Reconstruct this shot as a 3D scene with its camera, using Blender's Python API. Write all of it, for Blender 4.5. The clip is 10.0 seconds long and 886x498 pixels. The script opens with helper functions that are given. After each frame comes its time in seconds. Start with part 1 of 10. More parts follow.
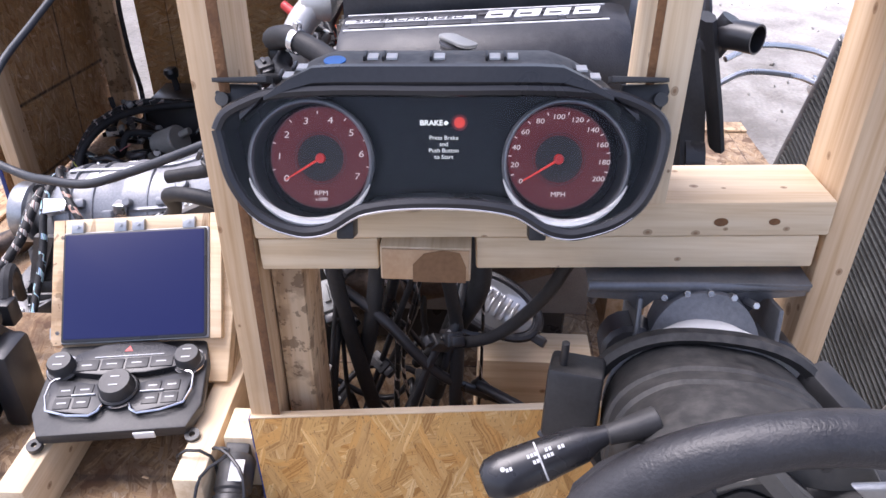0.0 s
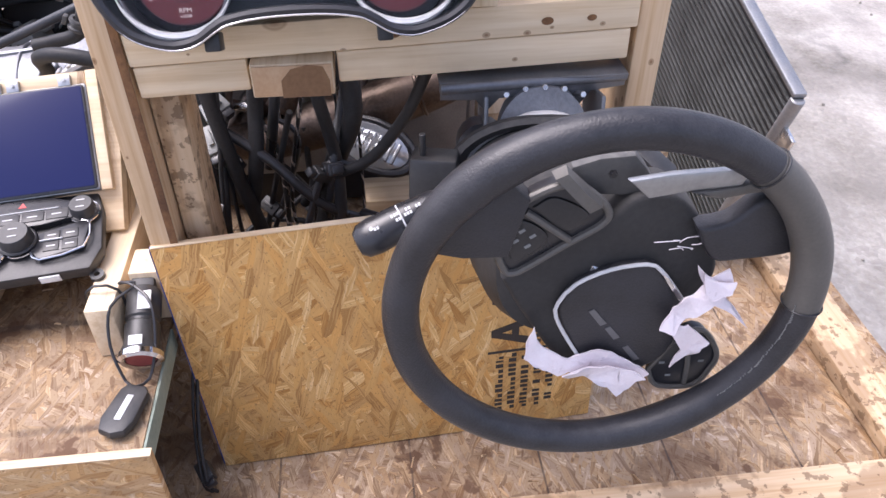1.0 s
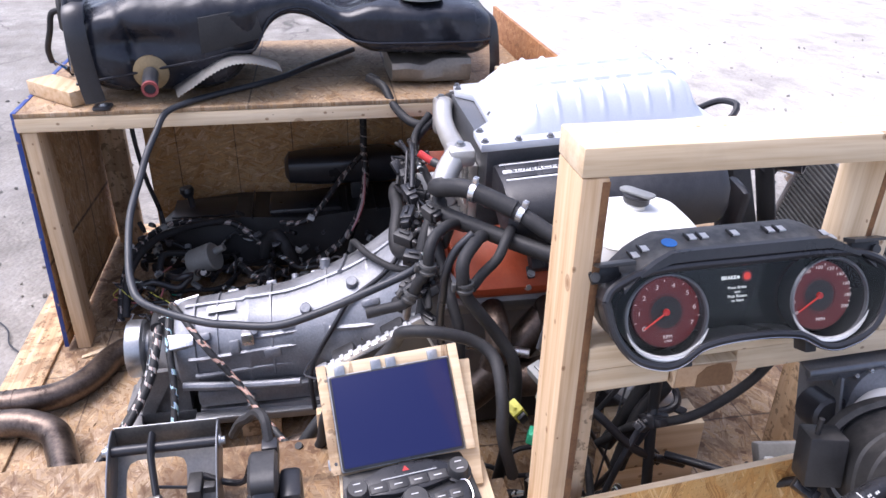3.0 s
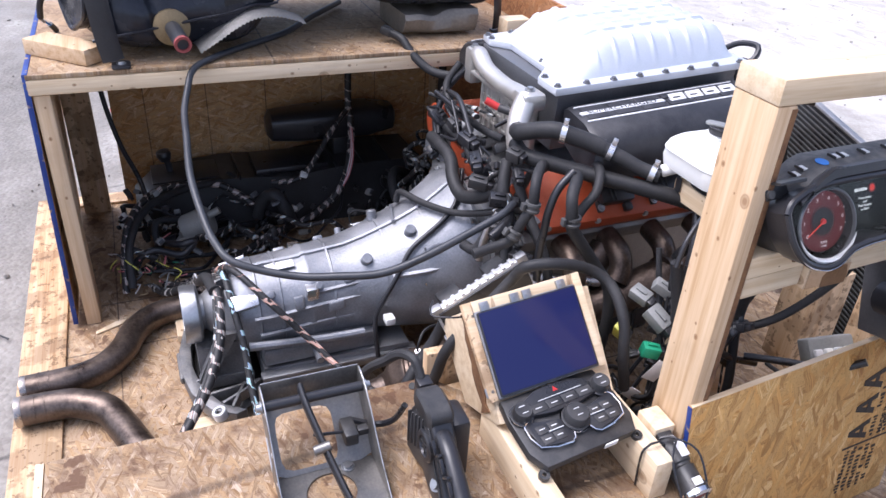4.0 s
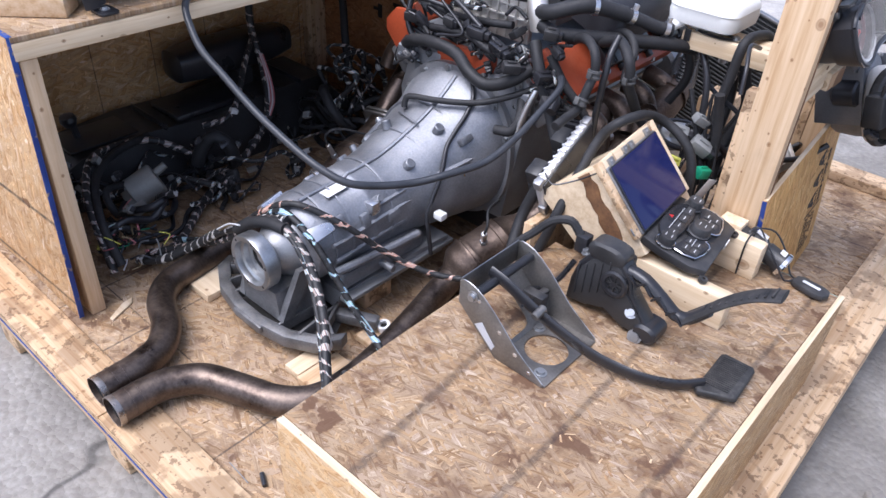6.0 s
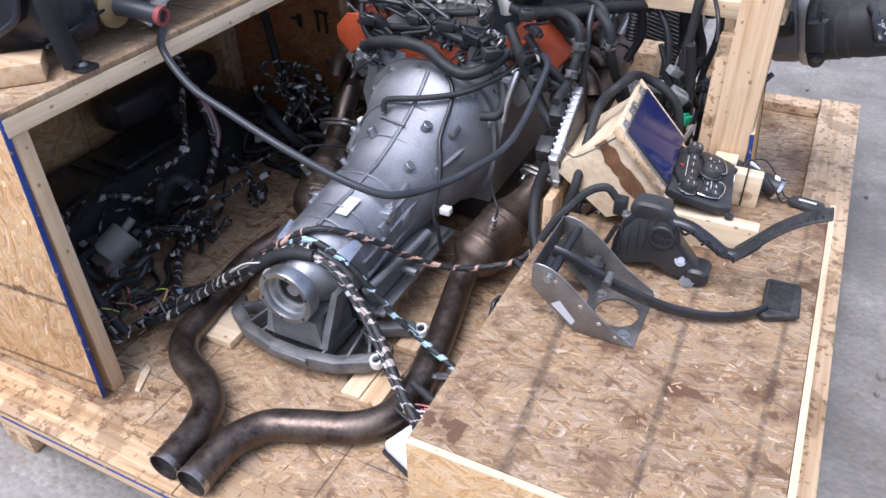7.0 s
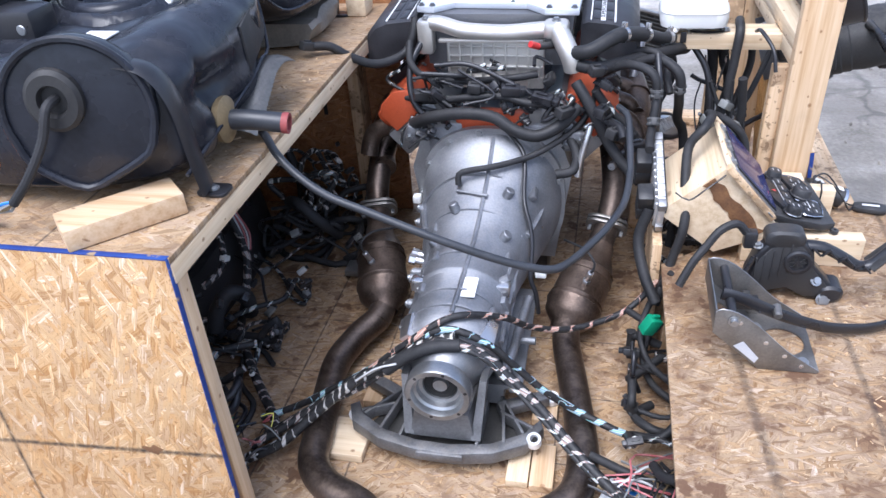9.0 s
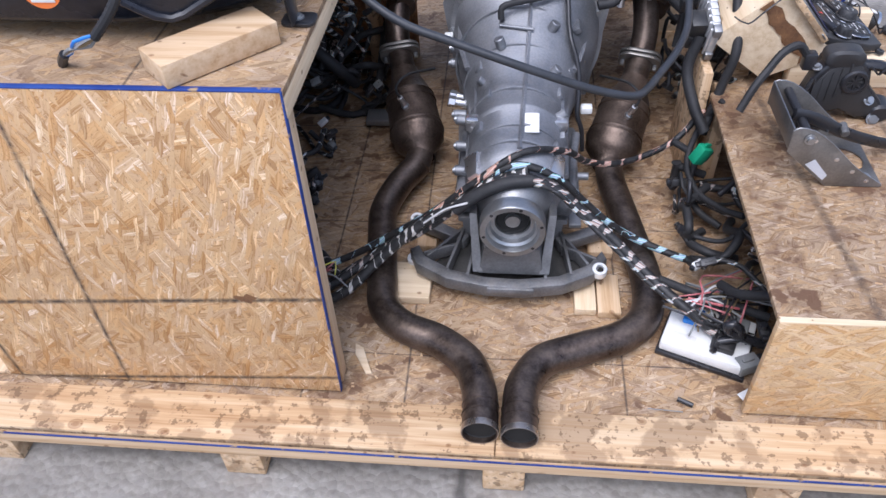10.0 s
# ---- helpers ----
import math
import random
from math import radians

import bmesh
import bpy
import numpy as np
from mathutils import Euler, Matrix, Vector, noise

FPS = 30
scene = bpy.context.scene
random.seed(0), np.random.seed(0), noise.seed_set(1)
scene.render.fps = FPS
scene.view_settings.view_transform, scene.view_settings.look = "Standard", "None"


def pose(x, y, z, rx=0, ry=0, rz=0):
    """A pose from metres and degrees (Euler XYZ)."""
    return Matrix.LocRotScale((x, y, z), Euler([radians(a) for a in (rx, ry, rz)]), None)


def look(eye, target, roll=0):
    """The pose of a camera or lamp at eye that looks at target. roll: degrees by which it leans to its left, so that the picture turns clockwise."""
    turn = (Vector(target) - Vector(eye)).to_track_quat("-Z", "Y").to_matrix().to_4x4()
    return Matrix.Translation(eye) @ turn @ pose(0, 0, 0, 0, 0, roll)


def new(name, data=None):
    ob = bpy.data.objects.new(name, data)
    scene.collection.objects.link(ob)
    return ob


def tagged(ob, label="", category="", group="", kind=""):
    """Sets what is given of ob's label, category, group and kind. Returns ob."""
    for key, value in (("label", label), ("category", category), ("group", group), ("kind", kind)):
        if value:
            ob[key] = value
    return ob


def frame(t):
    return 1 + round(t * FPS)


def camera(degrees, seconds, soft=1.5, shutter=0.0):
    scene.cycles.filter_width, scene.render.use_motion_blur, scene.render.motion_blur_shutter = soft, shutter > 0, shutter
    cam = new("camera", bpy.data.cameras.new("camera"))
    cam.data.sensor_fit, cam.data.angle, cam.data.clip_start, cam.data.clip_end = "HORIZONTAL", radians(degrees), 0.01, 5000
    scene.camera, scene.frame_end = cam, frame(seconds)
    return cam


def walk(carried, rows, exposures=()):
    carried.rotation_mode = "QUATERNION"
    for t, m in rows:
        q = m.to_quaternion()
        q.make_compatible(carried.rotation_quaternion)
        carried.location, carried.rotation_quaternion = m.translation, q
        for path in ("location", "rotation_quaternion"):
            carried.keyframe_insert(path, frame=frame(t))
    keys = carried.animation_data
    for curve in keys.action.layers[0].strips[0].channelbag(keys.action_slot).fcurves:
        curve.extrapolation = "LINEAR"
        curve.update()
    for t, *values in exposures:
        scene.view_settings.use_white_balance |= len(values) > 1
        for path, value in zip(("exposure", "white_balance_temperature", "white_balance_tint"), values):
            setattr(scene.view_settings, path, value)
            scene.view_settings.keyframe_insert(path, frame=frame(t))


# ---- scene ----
cam = camera(61.28, 10.0)
PATH = [
    (0, (1.5288, 1.3782, 1.1268), (-0.1565, 1.3094, 0.0520), 0.38),
    (0.5, (1.5435, 1.3545, 1.0814), (-0.0405, 1.5124, -0.1302), 0.93),
    (1, (1.6894, 1.4139, 1.0937), (0.1585, 1.5962, -0.1804), 0.21),
    (1.5, (1.7627, 1.3314, 1.1636), (0.1617, 1.2884, -0.0342), -2.43),
    (2, (1.7981, 1.0907, 1.2004), (0.1154, 1.0880, 0.1192), 0.55),
    (2.5, (1.7782, 0.9320, 1.2892), (0.0494, 1.1774, 0.3138), 3.52),
    (3, (1.6580, 0.7916, 1.3588), (-0.0717, 1.1137, 0.4085), 0.94),
    (3.2, (1.6265, 0.7234, 1.3547), (-0.0907, 1.0467, 0.3810), 1.53),
    (4.3, (1.5819, 0.1710, 1.3445), (0.0726, 0.9707, 0.3047), 2.82),
    (4.5, (1.5345, 0.1327, 1.3348), (0.0442, 0.9649, 0.2924), 2.04),
    (5, (1.4405, -0.0458, 1.3533), (0.0242, 0.8628, 0.2710), 1.91),
    (5.5, (1.3668, -0.3599, 1.3714), (0.0383, 0.7349, 0.3540), 3.19),
    (6, (1.2463, -0.4850, 1.3152), (0.2094, 0.7625, 0.1455), 3.69),
    (6.2, (1.1942, -0.4932, 1.3025), (0.2579, 0.7637, 0.0601), 1.15),
    (7.3, (0.8041, -0.7418, 1.3599), (0.1132, 0.7466, 0.2180), -1.98),
    (7.5, (0.7209, -0.7304, 1.3848), (0.0339, 0.7997, 0.2952), -3.27),
    (8, (0.6121, -0.6418, 1.4388), (-0.1073, 0.9838, 0.5223), -6.17),
    (8.5, (0.5194, -0.6405, 1.4048), (-0.1334, 0.9486, 0.3805), -6.11),
    (9, (0.3132, -0.8306, 1.3803), (-0.0827, 0.7917, 0.2787), -4.02),
    (9.5, (0.1222, -0.9390, 1.3637), (-0.1136, 0.6478, 0.1693), -1.83),
    (10, (-0.0022, -0.8987, 1.3299), (-0.1824, 0.5320, -0.0554), -2.92),
]
walk(cam, [(t, look(e, g, r)) for t, e, g, r in PATH],
     [(0, 1.18, 6100, 21), (1, 1.22, 6200, 21), (1.5, 1.18, 6150, 22), (3, 1.13, 6000, 20), (5, 0.90, 5800, 17), (7.5, 0.83, 5700, 15), (8.4, 1.0, 5700, 15), (9, 1.02, 5580, 13), (10, 0.58, 5680, 15)])

# ---- world, sun, exposure ----
world = bpy.data.worlds.new("sky")
scene.world = world
world.use_nodes = True
wn = world.node_tree
sky = wn.nodes.new("ShaderNodeTexSky")
sky.sky_type = "NISHITA"
sky.sun_disc = False
sky.sun_elevation, sky.sun_rotation = radians(65), radians(-162)
sky.dust_density, sky.air_density, sky.ozone_density = 4.0, 1.0, 1.0
hs = wn.nodes.new("ShaderNodeHueSaturation")
hs.inputs["Saturation"].default_value = 0.75
wn.links.new(sky.outputs[0], hs.inputs["Color"])
wn.links.new(hs.outputs[0], wn.nodes["Background"].inputs[0])
wn.nodes["Background"].inputs[1].default_value = 0.15
sun_data = bpy.data.lights.new("sun", "SUN")
sun_data.energy, sun_data.angle, sun_data.color = 1.35, radians(40), (1.0, 0.985, 0.965)
sun = new("sun", sun_data)
sun.matrix_world = look((-0.65, -2.0, 4.6), (0, 0.0, 0))


# ---- material helpers ----
class Nodes:
    """Short names for building a node tree."""

    def __init__(self, name):
        self.mat = bpy.data.materials.new(name)
        self.mat.use_nodes = True
        self.t = self.mat.node_tree
        self.bsdf = self.t.nodes["Principled BSDF"]

    def add(self, kind, operation="", data_type="", blend_type="", voronoi_dimensions=""):
        n = self.t.nodes.new("ShaderNode" + kind)
        if data_type:
            n.data_type = data_type
        if blend_type:
            n.blend_type = blend_type
        if operation:
            n.operation = operation
        if voronoi_dimensions:
            n.voronoi_dimensions = voronoi_dimensions
        return n

    def link(self, a, b):
        self.t.links.new(a, b)

    def coords(self, scale=(1, 1, 1), rot=(0, 0, 0), uv=False):
        c = self.add("TexCoord")
        m = self.add("Mapping")
        m.inputs["Scale"].default_value, m.inputs["Rotation"].default_value = scale, rot
        self.link(c.outputs["UV" if uv else "Object"], m.inputs["Vector"])
        return m.outputs[0]

    def noise(self, scale, detail=3, vec=None, rough=0.55):
        n = self.add("TexNoise")
        n.inputs["Scale"].default_value, n.inputs["Detail"].default_value = scale, detail
        n.inputs["Roughness"].default_value = rough
        self.link(vec if vec else self.coords(), n.inputs["Vector"])
        return n.outputs["Fac"]

    def ramp(self, fac, stops):
        r = self.add("ValToRGB")
        e = r.color_ramp.elements
        while len(e) < len(stops):
            e.new(0.5)
        for el, (p, c) in zip(e, stops):
            el.position = p
            el.color = (*c, 1) if len(c) == 3 else c
        self.link(fac, r.inputs[0])
        return r.outputs[0]

    def mix(self, fac, a, b, mode="MIX"):
        m = self.add("Mix", data_type="RGBA", blend_type=mode)
        for sock, v in ((m.inputs[0], fac), (m.inputs[6], a), (m.inputs[7], b)):
            if isinstance(v, (int, float)):
                sock.default_value = v
            elif isinstance(v, tuple):
                sock.default_value = (*v, 1) if len(v) == 3 else v
            else:
                self.link(v, sock)
        return m.outputs[2]

    def math(self, op, a, b=0.0):
        m = self.add("Math", operation=op)
        for sock, v in zip(m.inputs, (a, b)):
            if isinstance(v, (int, float)):
                sock.default_value = v
            else:
                self.link(v, sock)
        return m.outputs[0]

    def bump(self, height, strength=0.3, dist=0.002):
        b = self.add("Bump")
        b.inputs["Strength"].default_value, b.inputs["Distance"].default_value = strength, dist
        self.link(height, b.inputs["Height"])
        self.link(b.outputs[0], self.bsdf.inputs["Normal"])

    def set(self, **kw):
        for k, v in kw.items():
            s = self.bsdf.inputs[{"color": "Base Color", "rough": "Roughness", "metal": "Metallic", "spec": "Specular IOR Level",
                                  "trans": "Transmission Weight", "emit": "Emission Color", "power": "Emission Strength", "coat": "Coat Weight",
                                  "alpha": "Alpha", "sub": "Subsurface Weight", "ior": "IOR"}[k]]
            if isinstance(v, (int, float)):
                s.default_value = v
            elif isinstance(v, tuple):
                s.default_value = (*v, 1)
            else:
                self.link(v, s)
        return self.mat


def surface(name, a, b, rough=(0.4, 0.6), metal=0.0, scale=6.0, fine=140.0, bump=0.15, dist=0.001, dust=None, coat=0.0, spec=0.5, dent=0.0):
    """Two tones mottled at a large and a fine scale, with uneven gloss, a little relief and, where given, settled dust."""
    n = Nodes(name)
    big, small = n.noise(scale, 4), n.noise(fine, 3)
    f = n.math("ADD", n.math("MULTIPLY", big, 0.7), n.math("MULTIPLY", small, 0.3))
    col = n.ramp(f, [(0.32, a), (0.68, b)])
    r = n.ramp(big, [(0.3, (rough[0],) * 3), (0.7, (rough[1],) * 3)])
    if dust:
        g = n.add("NewGeometry")
        s = n.add("SeparateXYZ")
        n.link(g.outputs["Normal"], s.inputs[0])
        up = n.math("MULTIPLY", n.math("POWER", n.math("MAXIMUM", s.outputs[2], 0.0), 2.0), n.ramp(n.noise(scale * 4, 5), [(0.4, (0, 0, 0)), (0.75, (1, 1, 1))]))
        col = n.mix(n.math("MULTIPLY", up, dust[1]), col, dust[0])
    n.bump(small if not dent else n.math("ADD", small, n.math("MULTIPLY", n.noise(scale * 2.0, 2), dent / max(dist, 1e-6))), bump, dist)
    return n.set(color=col, rough=r, metal=metal, coat=coat, spec=spec)


def osb(name, plane, tone, stain=0.0, dark=1.0, lines=None, strokes=(), size=1.0, edges=0.42):
    """Strand board: long pressed flakes lying over one another in several directions, in the plane given, with stains and chalk lines on worn sheets."""
    n = Nodes(name)
    c = n.add("TexCoord")
    s = n.add("SeparateXYZ")
    n.link(c.outputs["Object"], s.inputs[0])
    u, v = {"xy": (0, 1), "xz": (0, 2), "yz": (1, 2), "zy": (2, 1), "zx": (2, 0)}[plane]
    cb = n.add("CombineXYZ")
    n.link(s.outputs[u], cb.inputs[0])
    n.link(s.outputs[v], cb.inputs[1])
    warp = n.add("TexNoise")
    warp.inputs["Scale"].default_value = 26.0
    n.link(cb.outputs[0], warp.inputs["Vector"])
    wv = n.add("VectorMath", operation="MULTIPLY_ADD")
    wv.inputs[1].default_value = (0.009, 0.009, 0)
    n.link(warp.outputs["Color"], wv.inputs[0])
    n.link(cb.outputs[0], wv.inputs[2])
    t = [tuple(x * dark for x in q) for q in tone]
    low, high = tuple((a + b) / 2 for a, b in zip(t[1], t[2])), tuple((a + b) / 2 for a, b in zip(t[2], t[3]))
    stops = [(0.0, t[1]), (0.14, low), (0.38, t[2]), (0.68, t[2]), (0.88, high), (1.05, t[3])]
    col = height = None
    for k, (ang, sx, sy, share) in enumerate(((0.10, 14, 60, 0.0), (1.25, 17, 84, 0.42), (-0.35, 15, 70, 0.46), (1.75, 18, 96, 0.52), (-0.95, 17, 88, 0.58), (0.42, 24, 130, 0.60), (2.85, 26, 120, 0.70))):
        m = n.add("Mapping")
        m.inputs["Rotation"].default_value = (0, 0, ang)
        n.link(wv.outputs[0], m.inputs["Vector"])
        m2 = n.add("Mapping")
        m2.inputs["Scale"].default_value = (sx * size, sy * size, 1)
        m2.inputs["Location"].default_value = (0.37 * k, 1.9 * k, 0)
        n.link(m.outputs[0], m2.inputs["Vector"])
        vo = n.add("TexVoronoi", voronoi_dimensions="2D")
        vo.inputs["Scale"].default_value = 1.0
        n.link(m2.outputs[0], vo.inputs["Vector"])
        sp = n.add("SeparateColor")
        n.link(vo.outputs["Color"], sp.inputs[0])
        m3 = n.add("Mapping")
        m3.inputs["Scale"].default_value = (16, 380, 1)
        n.link(m.outputs[0], m3.inputs["Vector"])
        grain = n.noise(1.0, 2, m3.outputs[0])
        tone_at = n.math("ADD", n.math("MULTIPLY", sp.outputs[0], 0.86), n.math("MULTIPLY", n.math("SUBTRACT", grain, 0.5), 1.5))
        edge = n.ramp(vo.outputs["Distance"], [(0.55, (1, 1, 1)), (0.95, (0.62, 0.52, 0.44))])
        here = n.mix(edges, n.ramp(tone_at, stops), edge, "MULTIPLY")
        here = n.mix(0.8, here, n.ramp(sp.outputs[2], [(0.1, (1.05, 0.94, 0.78)), (0.5, (1.0, 1.0, 1.0)), (0.9, (1.0, 1.02, 1.14))]), "MULTIPLY")
        h = n.math("ADD", sp.outputs[2], n.math("MULTIPLY", grain, 0.3))
        if col is None:
            col, height = here, h
        else:
            over = n.math("GREATER_THAN", sp.outputs[1], share)
            col, height = n.mix(over, col, here), n.mix(over, height, h)
    broad = n.noise(2.2, 4, cb.outputs[0])
    col = n.mix(0.30, col, n.ramp(broad, [(0.35, (0.70, 0.62, 0.54)), (0.65, (1.0, 1.0, 1.0))]), "MULTIPLY")
    fleck = n.add("Mapping")
    fleck.inputs["Scale"].default_value = (150, 320, 1)
    fleck.inputs["Rotation"].default_value = (0, 0, 0.5)
    n.link(wv.outputs[0], fleck.inputs["Vector"])
    col = n.mix(n.math("MULTIPLY", n.ramp(n.noise(1.0, 2, fleck.outputs[0]), [(0.60, (0, 0, 0)), (0.69, (1, 1, 1))]), 0.6), col, (0.15, 0.075, 0.035))
    if stain:
        blot = n.ramp(n.noise(6.5, 7, cb.outputs[0], 0.68), [(0.50, (0, 0, 0)), (0.60, (1, 1, 1))])
        spots = n.ramp(n.noise(19.0, 3, cb.outputs[0], 0.5), [(0.575, (0, 0, 0)), (0.615, (1, 1, 1))])
        where = n.ramp(n.noise(3.1, 3, cb.outputs[0]), [(0.42, (0.15,) * 3), (0.60, (1,) * 3)])
        k = n.math("MINIMUM", n.math("ADD", n.math("MULTIPLY", blot, 0.66), n.math("MULTIPLY", n.math("MULTIPLY", spots, where), 0.9)), 1.0)
        col = n.mix(n.math("MULTIPLY", k, stain), col, (0.115, 0.06, 0.032))
    if lines:
        axis, step, off = lines
        w = n.math("ABSOLUTE", n.math("SUBTRACT", n.math("FRACT", n.math("DIVIDE", n.math("ADD", s.outputs[axis], off), step)), 0.5))
        worn = n.ramp(n.noise(26.0, 3, cb.outputs[0]), [(0.3, (0.35,) * 3), (0.6, (1,) * 3)])
        k = n.math("MULTIPLY", n.math("LESS_THAN", w, 0.0018 / step), worn)
        col = n.mix(n.math("MULTIPLY", k, 0.8), col, (0.05, 0.035, 0.03))
    worn = n.ramp(n.noise(60.0, 3, cb.outputs[0]), [(0.3, (0.45,) * 3), (0.6, (1,) * 3)]) if strokes else None
    for a, b, q, wide in strokes:
        w = n.math("ABSOLUTE", n.math("ADD", n.math("ADD", n.math("MULTIPLY", s.outputs[u], a), n.math("MULTIPLY", s.outputs[v], b)), q))
        k = n.math("MULTIPLY", n.ramp(w, [(wide * 0.5, (1, 1, 1)), (wide * 1.1, (0, 0, 0))]), worn)
        col = n.mix(n.math("MULTIPLY", k, 1.0 if wide < 0.0058 else 0.55), col, (0.035, 0.028, 0.026))
    n.bump(height, 0.4, 0.0012)
    return n.set(color=col, rough=n.ramp(height, [(0, (0.55,) * 3), (1, (0.8,) * 3)]), spec=0.35)


def lumber(name, axis, tone, wet=0.0):
    """Sawn pine: grain that runs along the axis given, growth rings, a few knots and grey handling marks."""
    n = Nodes(name)
    scale = [55.0, 55.0, 55.0]
    scale["xyz".index(axis)] = 2.2
    v = n.coords(tuple(scale))
    g1, g2 = n.noise(1.0, 4, v), n.noise(5.0, 2, v)
    f = n.math("ADD", n.math("MULTIPLY", g1, 0.75), n.math("MULTIPLY", g2, 0.25))
    col = n.ramp(f, [(0.36, tone[0]), (0.48, tone[1]), (0.62, tone[2])])
    c = n.add("TexCoord")
    xyz = n.add("SeparateXYZ")
    n.link(c.outputs["Object"], xyz.inputs[0])
    k = "xyz".index(axis)
    across = n.math("ADD", xyz.outputs[(k + 1) % 3], xyz.outputs[(k + 2) % 3])
    for size, share, radius, depth in ((9.0, 0.72, 0.13, 0.7), (19.0, 0.62, 0.10, 0.8)):
        cell = n.add("CombineXYZ")
        n.link(n.math("MULTIPLY", across, size * 1.3), cell.inputs[0])
        n.link(n.math("MULTIPLY", xyz.outputs[k], size), cell.inputs[1])
        kv = n.add("TexVoronoi", voronoi_dimensions="2D")
        kv.inputs["Scale"].default_value = 1.0
        n.link(cell.outputs[0], kv.inputs["Vector"])
        sp = n.add("SeparateColor")
        n.link(kv.outputs["Color"], sp.inputs[0])
        far = n.math("DIVIDE", kv.outputs["Distance"], n.math("ADD", n.math("MULTIPLY", sp.outputs[1], radius), radius * 0.3))
        knot = n.math("MULTIPLY", n.ramp(far, [(0.30, (1, 1, 1)), (0.62, (0.55,) * 3), (0.80, (0.75,) * 3), (1.0, (0, 0, 0))]), n.math("GREATER_THAN", sp.outputs[0], share))
        col = n.mix(n.math("MULTIPLY", knot, depth), col, (0.19, 0.085, 0.032))
    dirt = n.ramp(n.noise(9.0, 6), [(0.515 if wet > 0.3 else 0.55, (0, 0, 0)), (0.555 if wet > 0.3 else 0.72, (1, 1, 1))])
    col = n.mix(n.math("MULTIPLY", dirt, 0.16 + wet), col, (0.20, 0.12, 0.065))
    if wet > 0.1:
        spots = n.ramp(n.noise(46.0, 4, None, 0.6), [(0.575, (0, 0, 0)), (0.60, (1, 1, 1))])
        col = n.mix(n.math("MULTIPLY", spots, 0.6), col, (0.11, 0.06, 0.03))
    n.bump(f, 0.25, 0.0008)
    return n.set(color=col, rough=0.62, spec=0.3)


def loom(name, colours, length=0.035, cover=0.45):
    """Tape wound on a wiring bundle, with the bare wires showing between the turns."""
    n = Nodes(name)
    c = n.add("TexCoord")
    s = n.add("SeparateXYZ")
    n.link(c.outputs["UV"], s.inputs[0])
    wob = n.noise(30.0, 2)
    turn = n.math("ADD", n.math("DIVIDE", s.outputs[0], length), n.math("ADD", n.math("MULTIPLY", s.outputs[1], 1.0), n.math("MULTIPLY", wob, 1.6)))
    pick = n.add("TexWhiteNoise")
    pick.noise_dimensions = "1D"
    n.link(n.math("FLOOR", turn), pick.inputs["W"])
    bare = n.math("GREATER_THAN", n.math("FRACT", turn), n.math("ADD", n.math("MULTIPLY", pick.outputs["Value"], 0.55), cover - 0.25))
    wire = n.math("FRACT", n.math("ADD", n.math("MULTIPLY", s.outputs[1], 2.0), n.math("MULTIPLY", s.outputs[0], 9.0)))
    stops = [((i + 0.02) / len(colours), q) for i, q in enumerate(colours)]
    r = n.add("ValToRGB")
    r.color_ramp.interpolation = "CONSTANT"
    e = r.color_ramp.elements
    while len(e) < len(stops):
        e.new(0.5)
    for el, (p, q) in zip(e, stops):
        el.position, el.color = p, (*q, 1)
    n.link(n.math("FRACT", n.math("ADD", n.math("MULTIPLY", wire, 3.0), n.math("FLOOR", n.math("MULTIPLY", turn, 1.0)))), r.inputs[0])
    shade = n.ramp(n.noise(90.0, 2), [(0.3, (0.012, 0.012, 0.013)), (0.7, (0.035, 0.034, 0.034))])
    col = n.mix(bare, shade, r.outputs[0])
    n.bump(n.math("FRACT", turn), 0.5, 0.0012)
    return n.set(color=col, rough=0.5, spec=0.4)


def glow(name, colour, power):
    n = Nodes(name)
    return n.set(color=(0.01, 0.01, 0.01), emit=colour, power=power, rough=0.4)


PINE = ((0.49, 0.315, 0.165), (0.59, 0.415, 0.25), (0.665, 0.50, 0.325))
PALE = ((0.61, 0.455, 0.285), (0.70, 0.55, 0.365), (0.775, 0.635, 0.45))
TAN = ((0.22, 0.11, 0.045), (0.42, 0.24, 0.10), (0.56, 0.365, 0.18), (0.76, 0.58, 0.37))
WORN = ((0.12, 0.065, 0.035), (0.23, 0.145, 0.078), (0.40, 0.288, 0.177), (0.60, 0.475, 0.335))
GOLD = ((0.22, 0.095, 0.026), (0.39, 0.205, 0.062), (0.60, 0.355, 0.122), (0.78, 0.54, 0.25))

M = {}
M["osb_floor"] = osb("worn strand board floor", "xy", WORN, 0.9, lines=(1, 0.22, 0.20), strokes=((1, 0.02, 0.215, 0.002), (1, 0, -0.25, 0.002), (1, 0.01, 0.44, 0.002)))
M["osb_shelf"] = osb("weathered strand board shelf", "xy", ((0.13, 0.075, 0.04), (0.25, 0.165, 0.09), (0.37, 0.265, 0.16), (0.50, 0.385, 0.26)), 0.45, strokes=((1, 0.01, 0.60, 0.002), (0.02, 1, -0.62, 0.002), (0.02, 1, -1.02, 0.002)))
M["osb_box"] = osb("spotted strand board", "xy", tuple(tuple(v * 0.86 for v in q) for q in WORN), 0.95, size=1.25, strokes=((1, 0.093, -0.659, 0.011), (1, 0.02, -0.86, 0.008), (1, -0.02, -1.02, 0.006)))
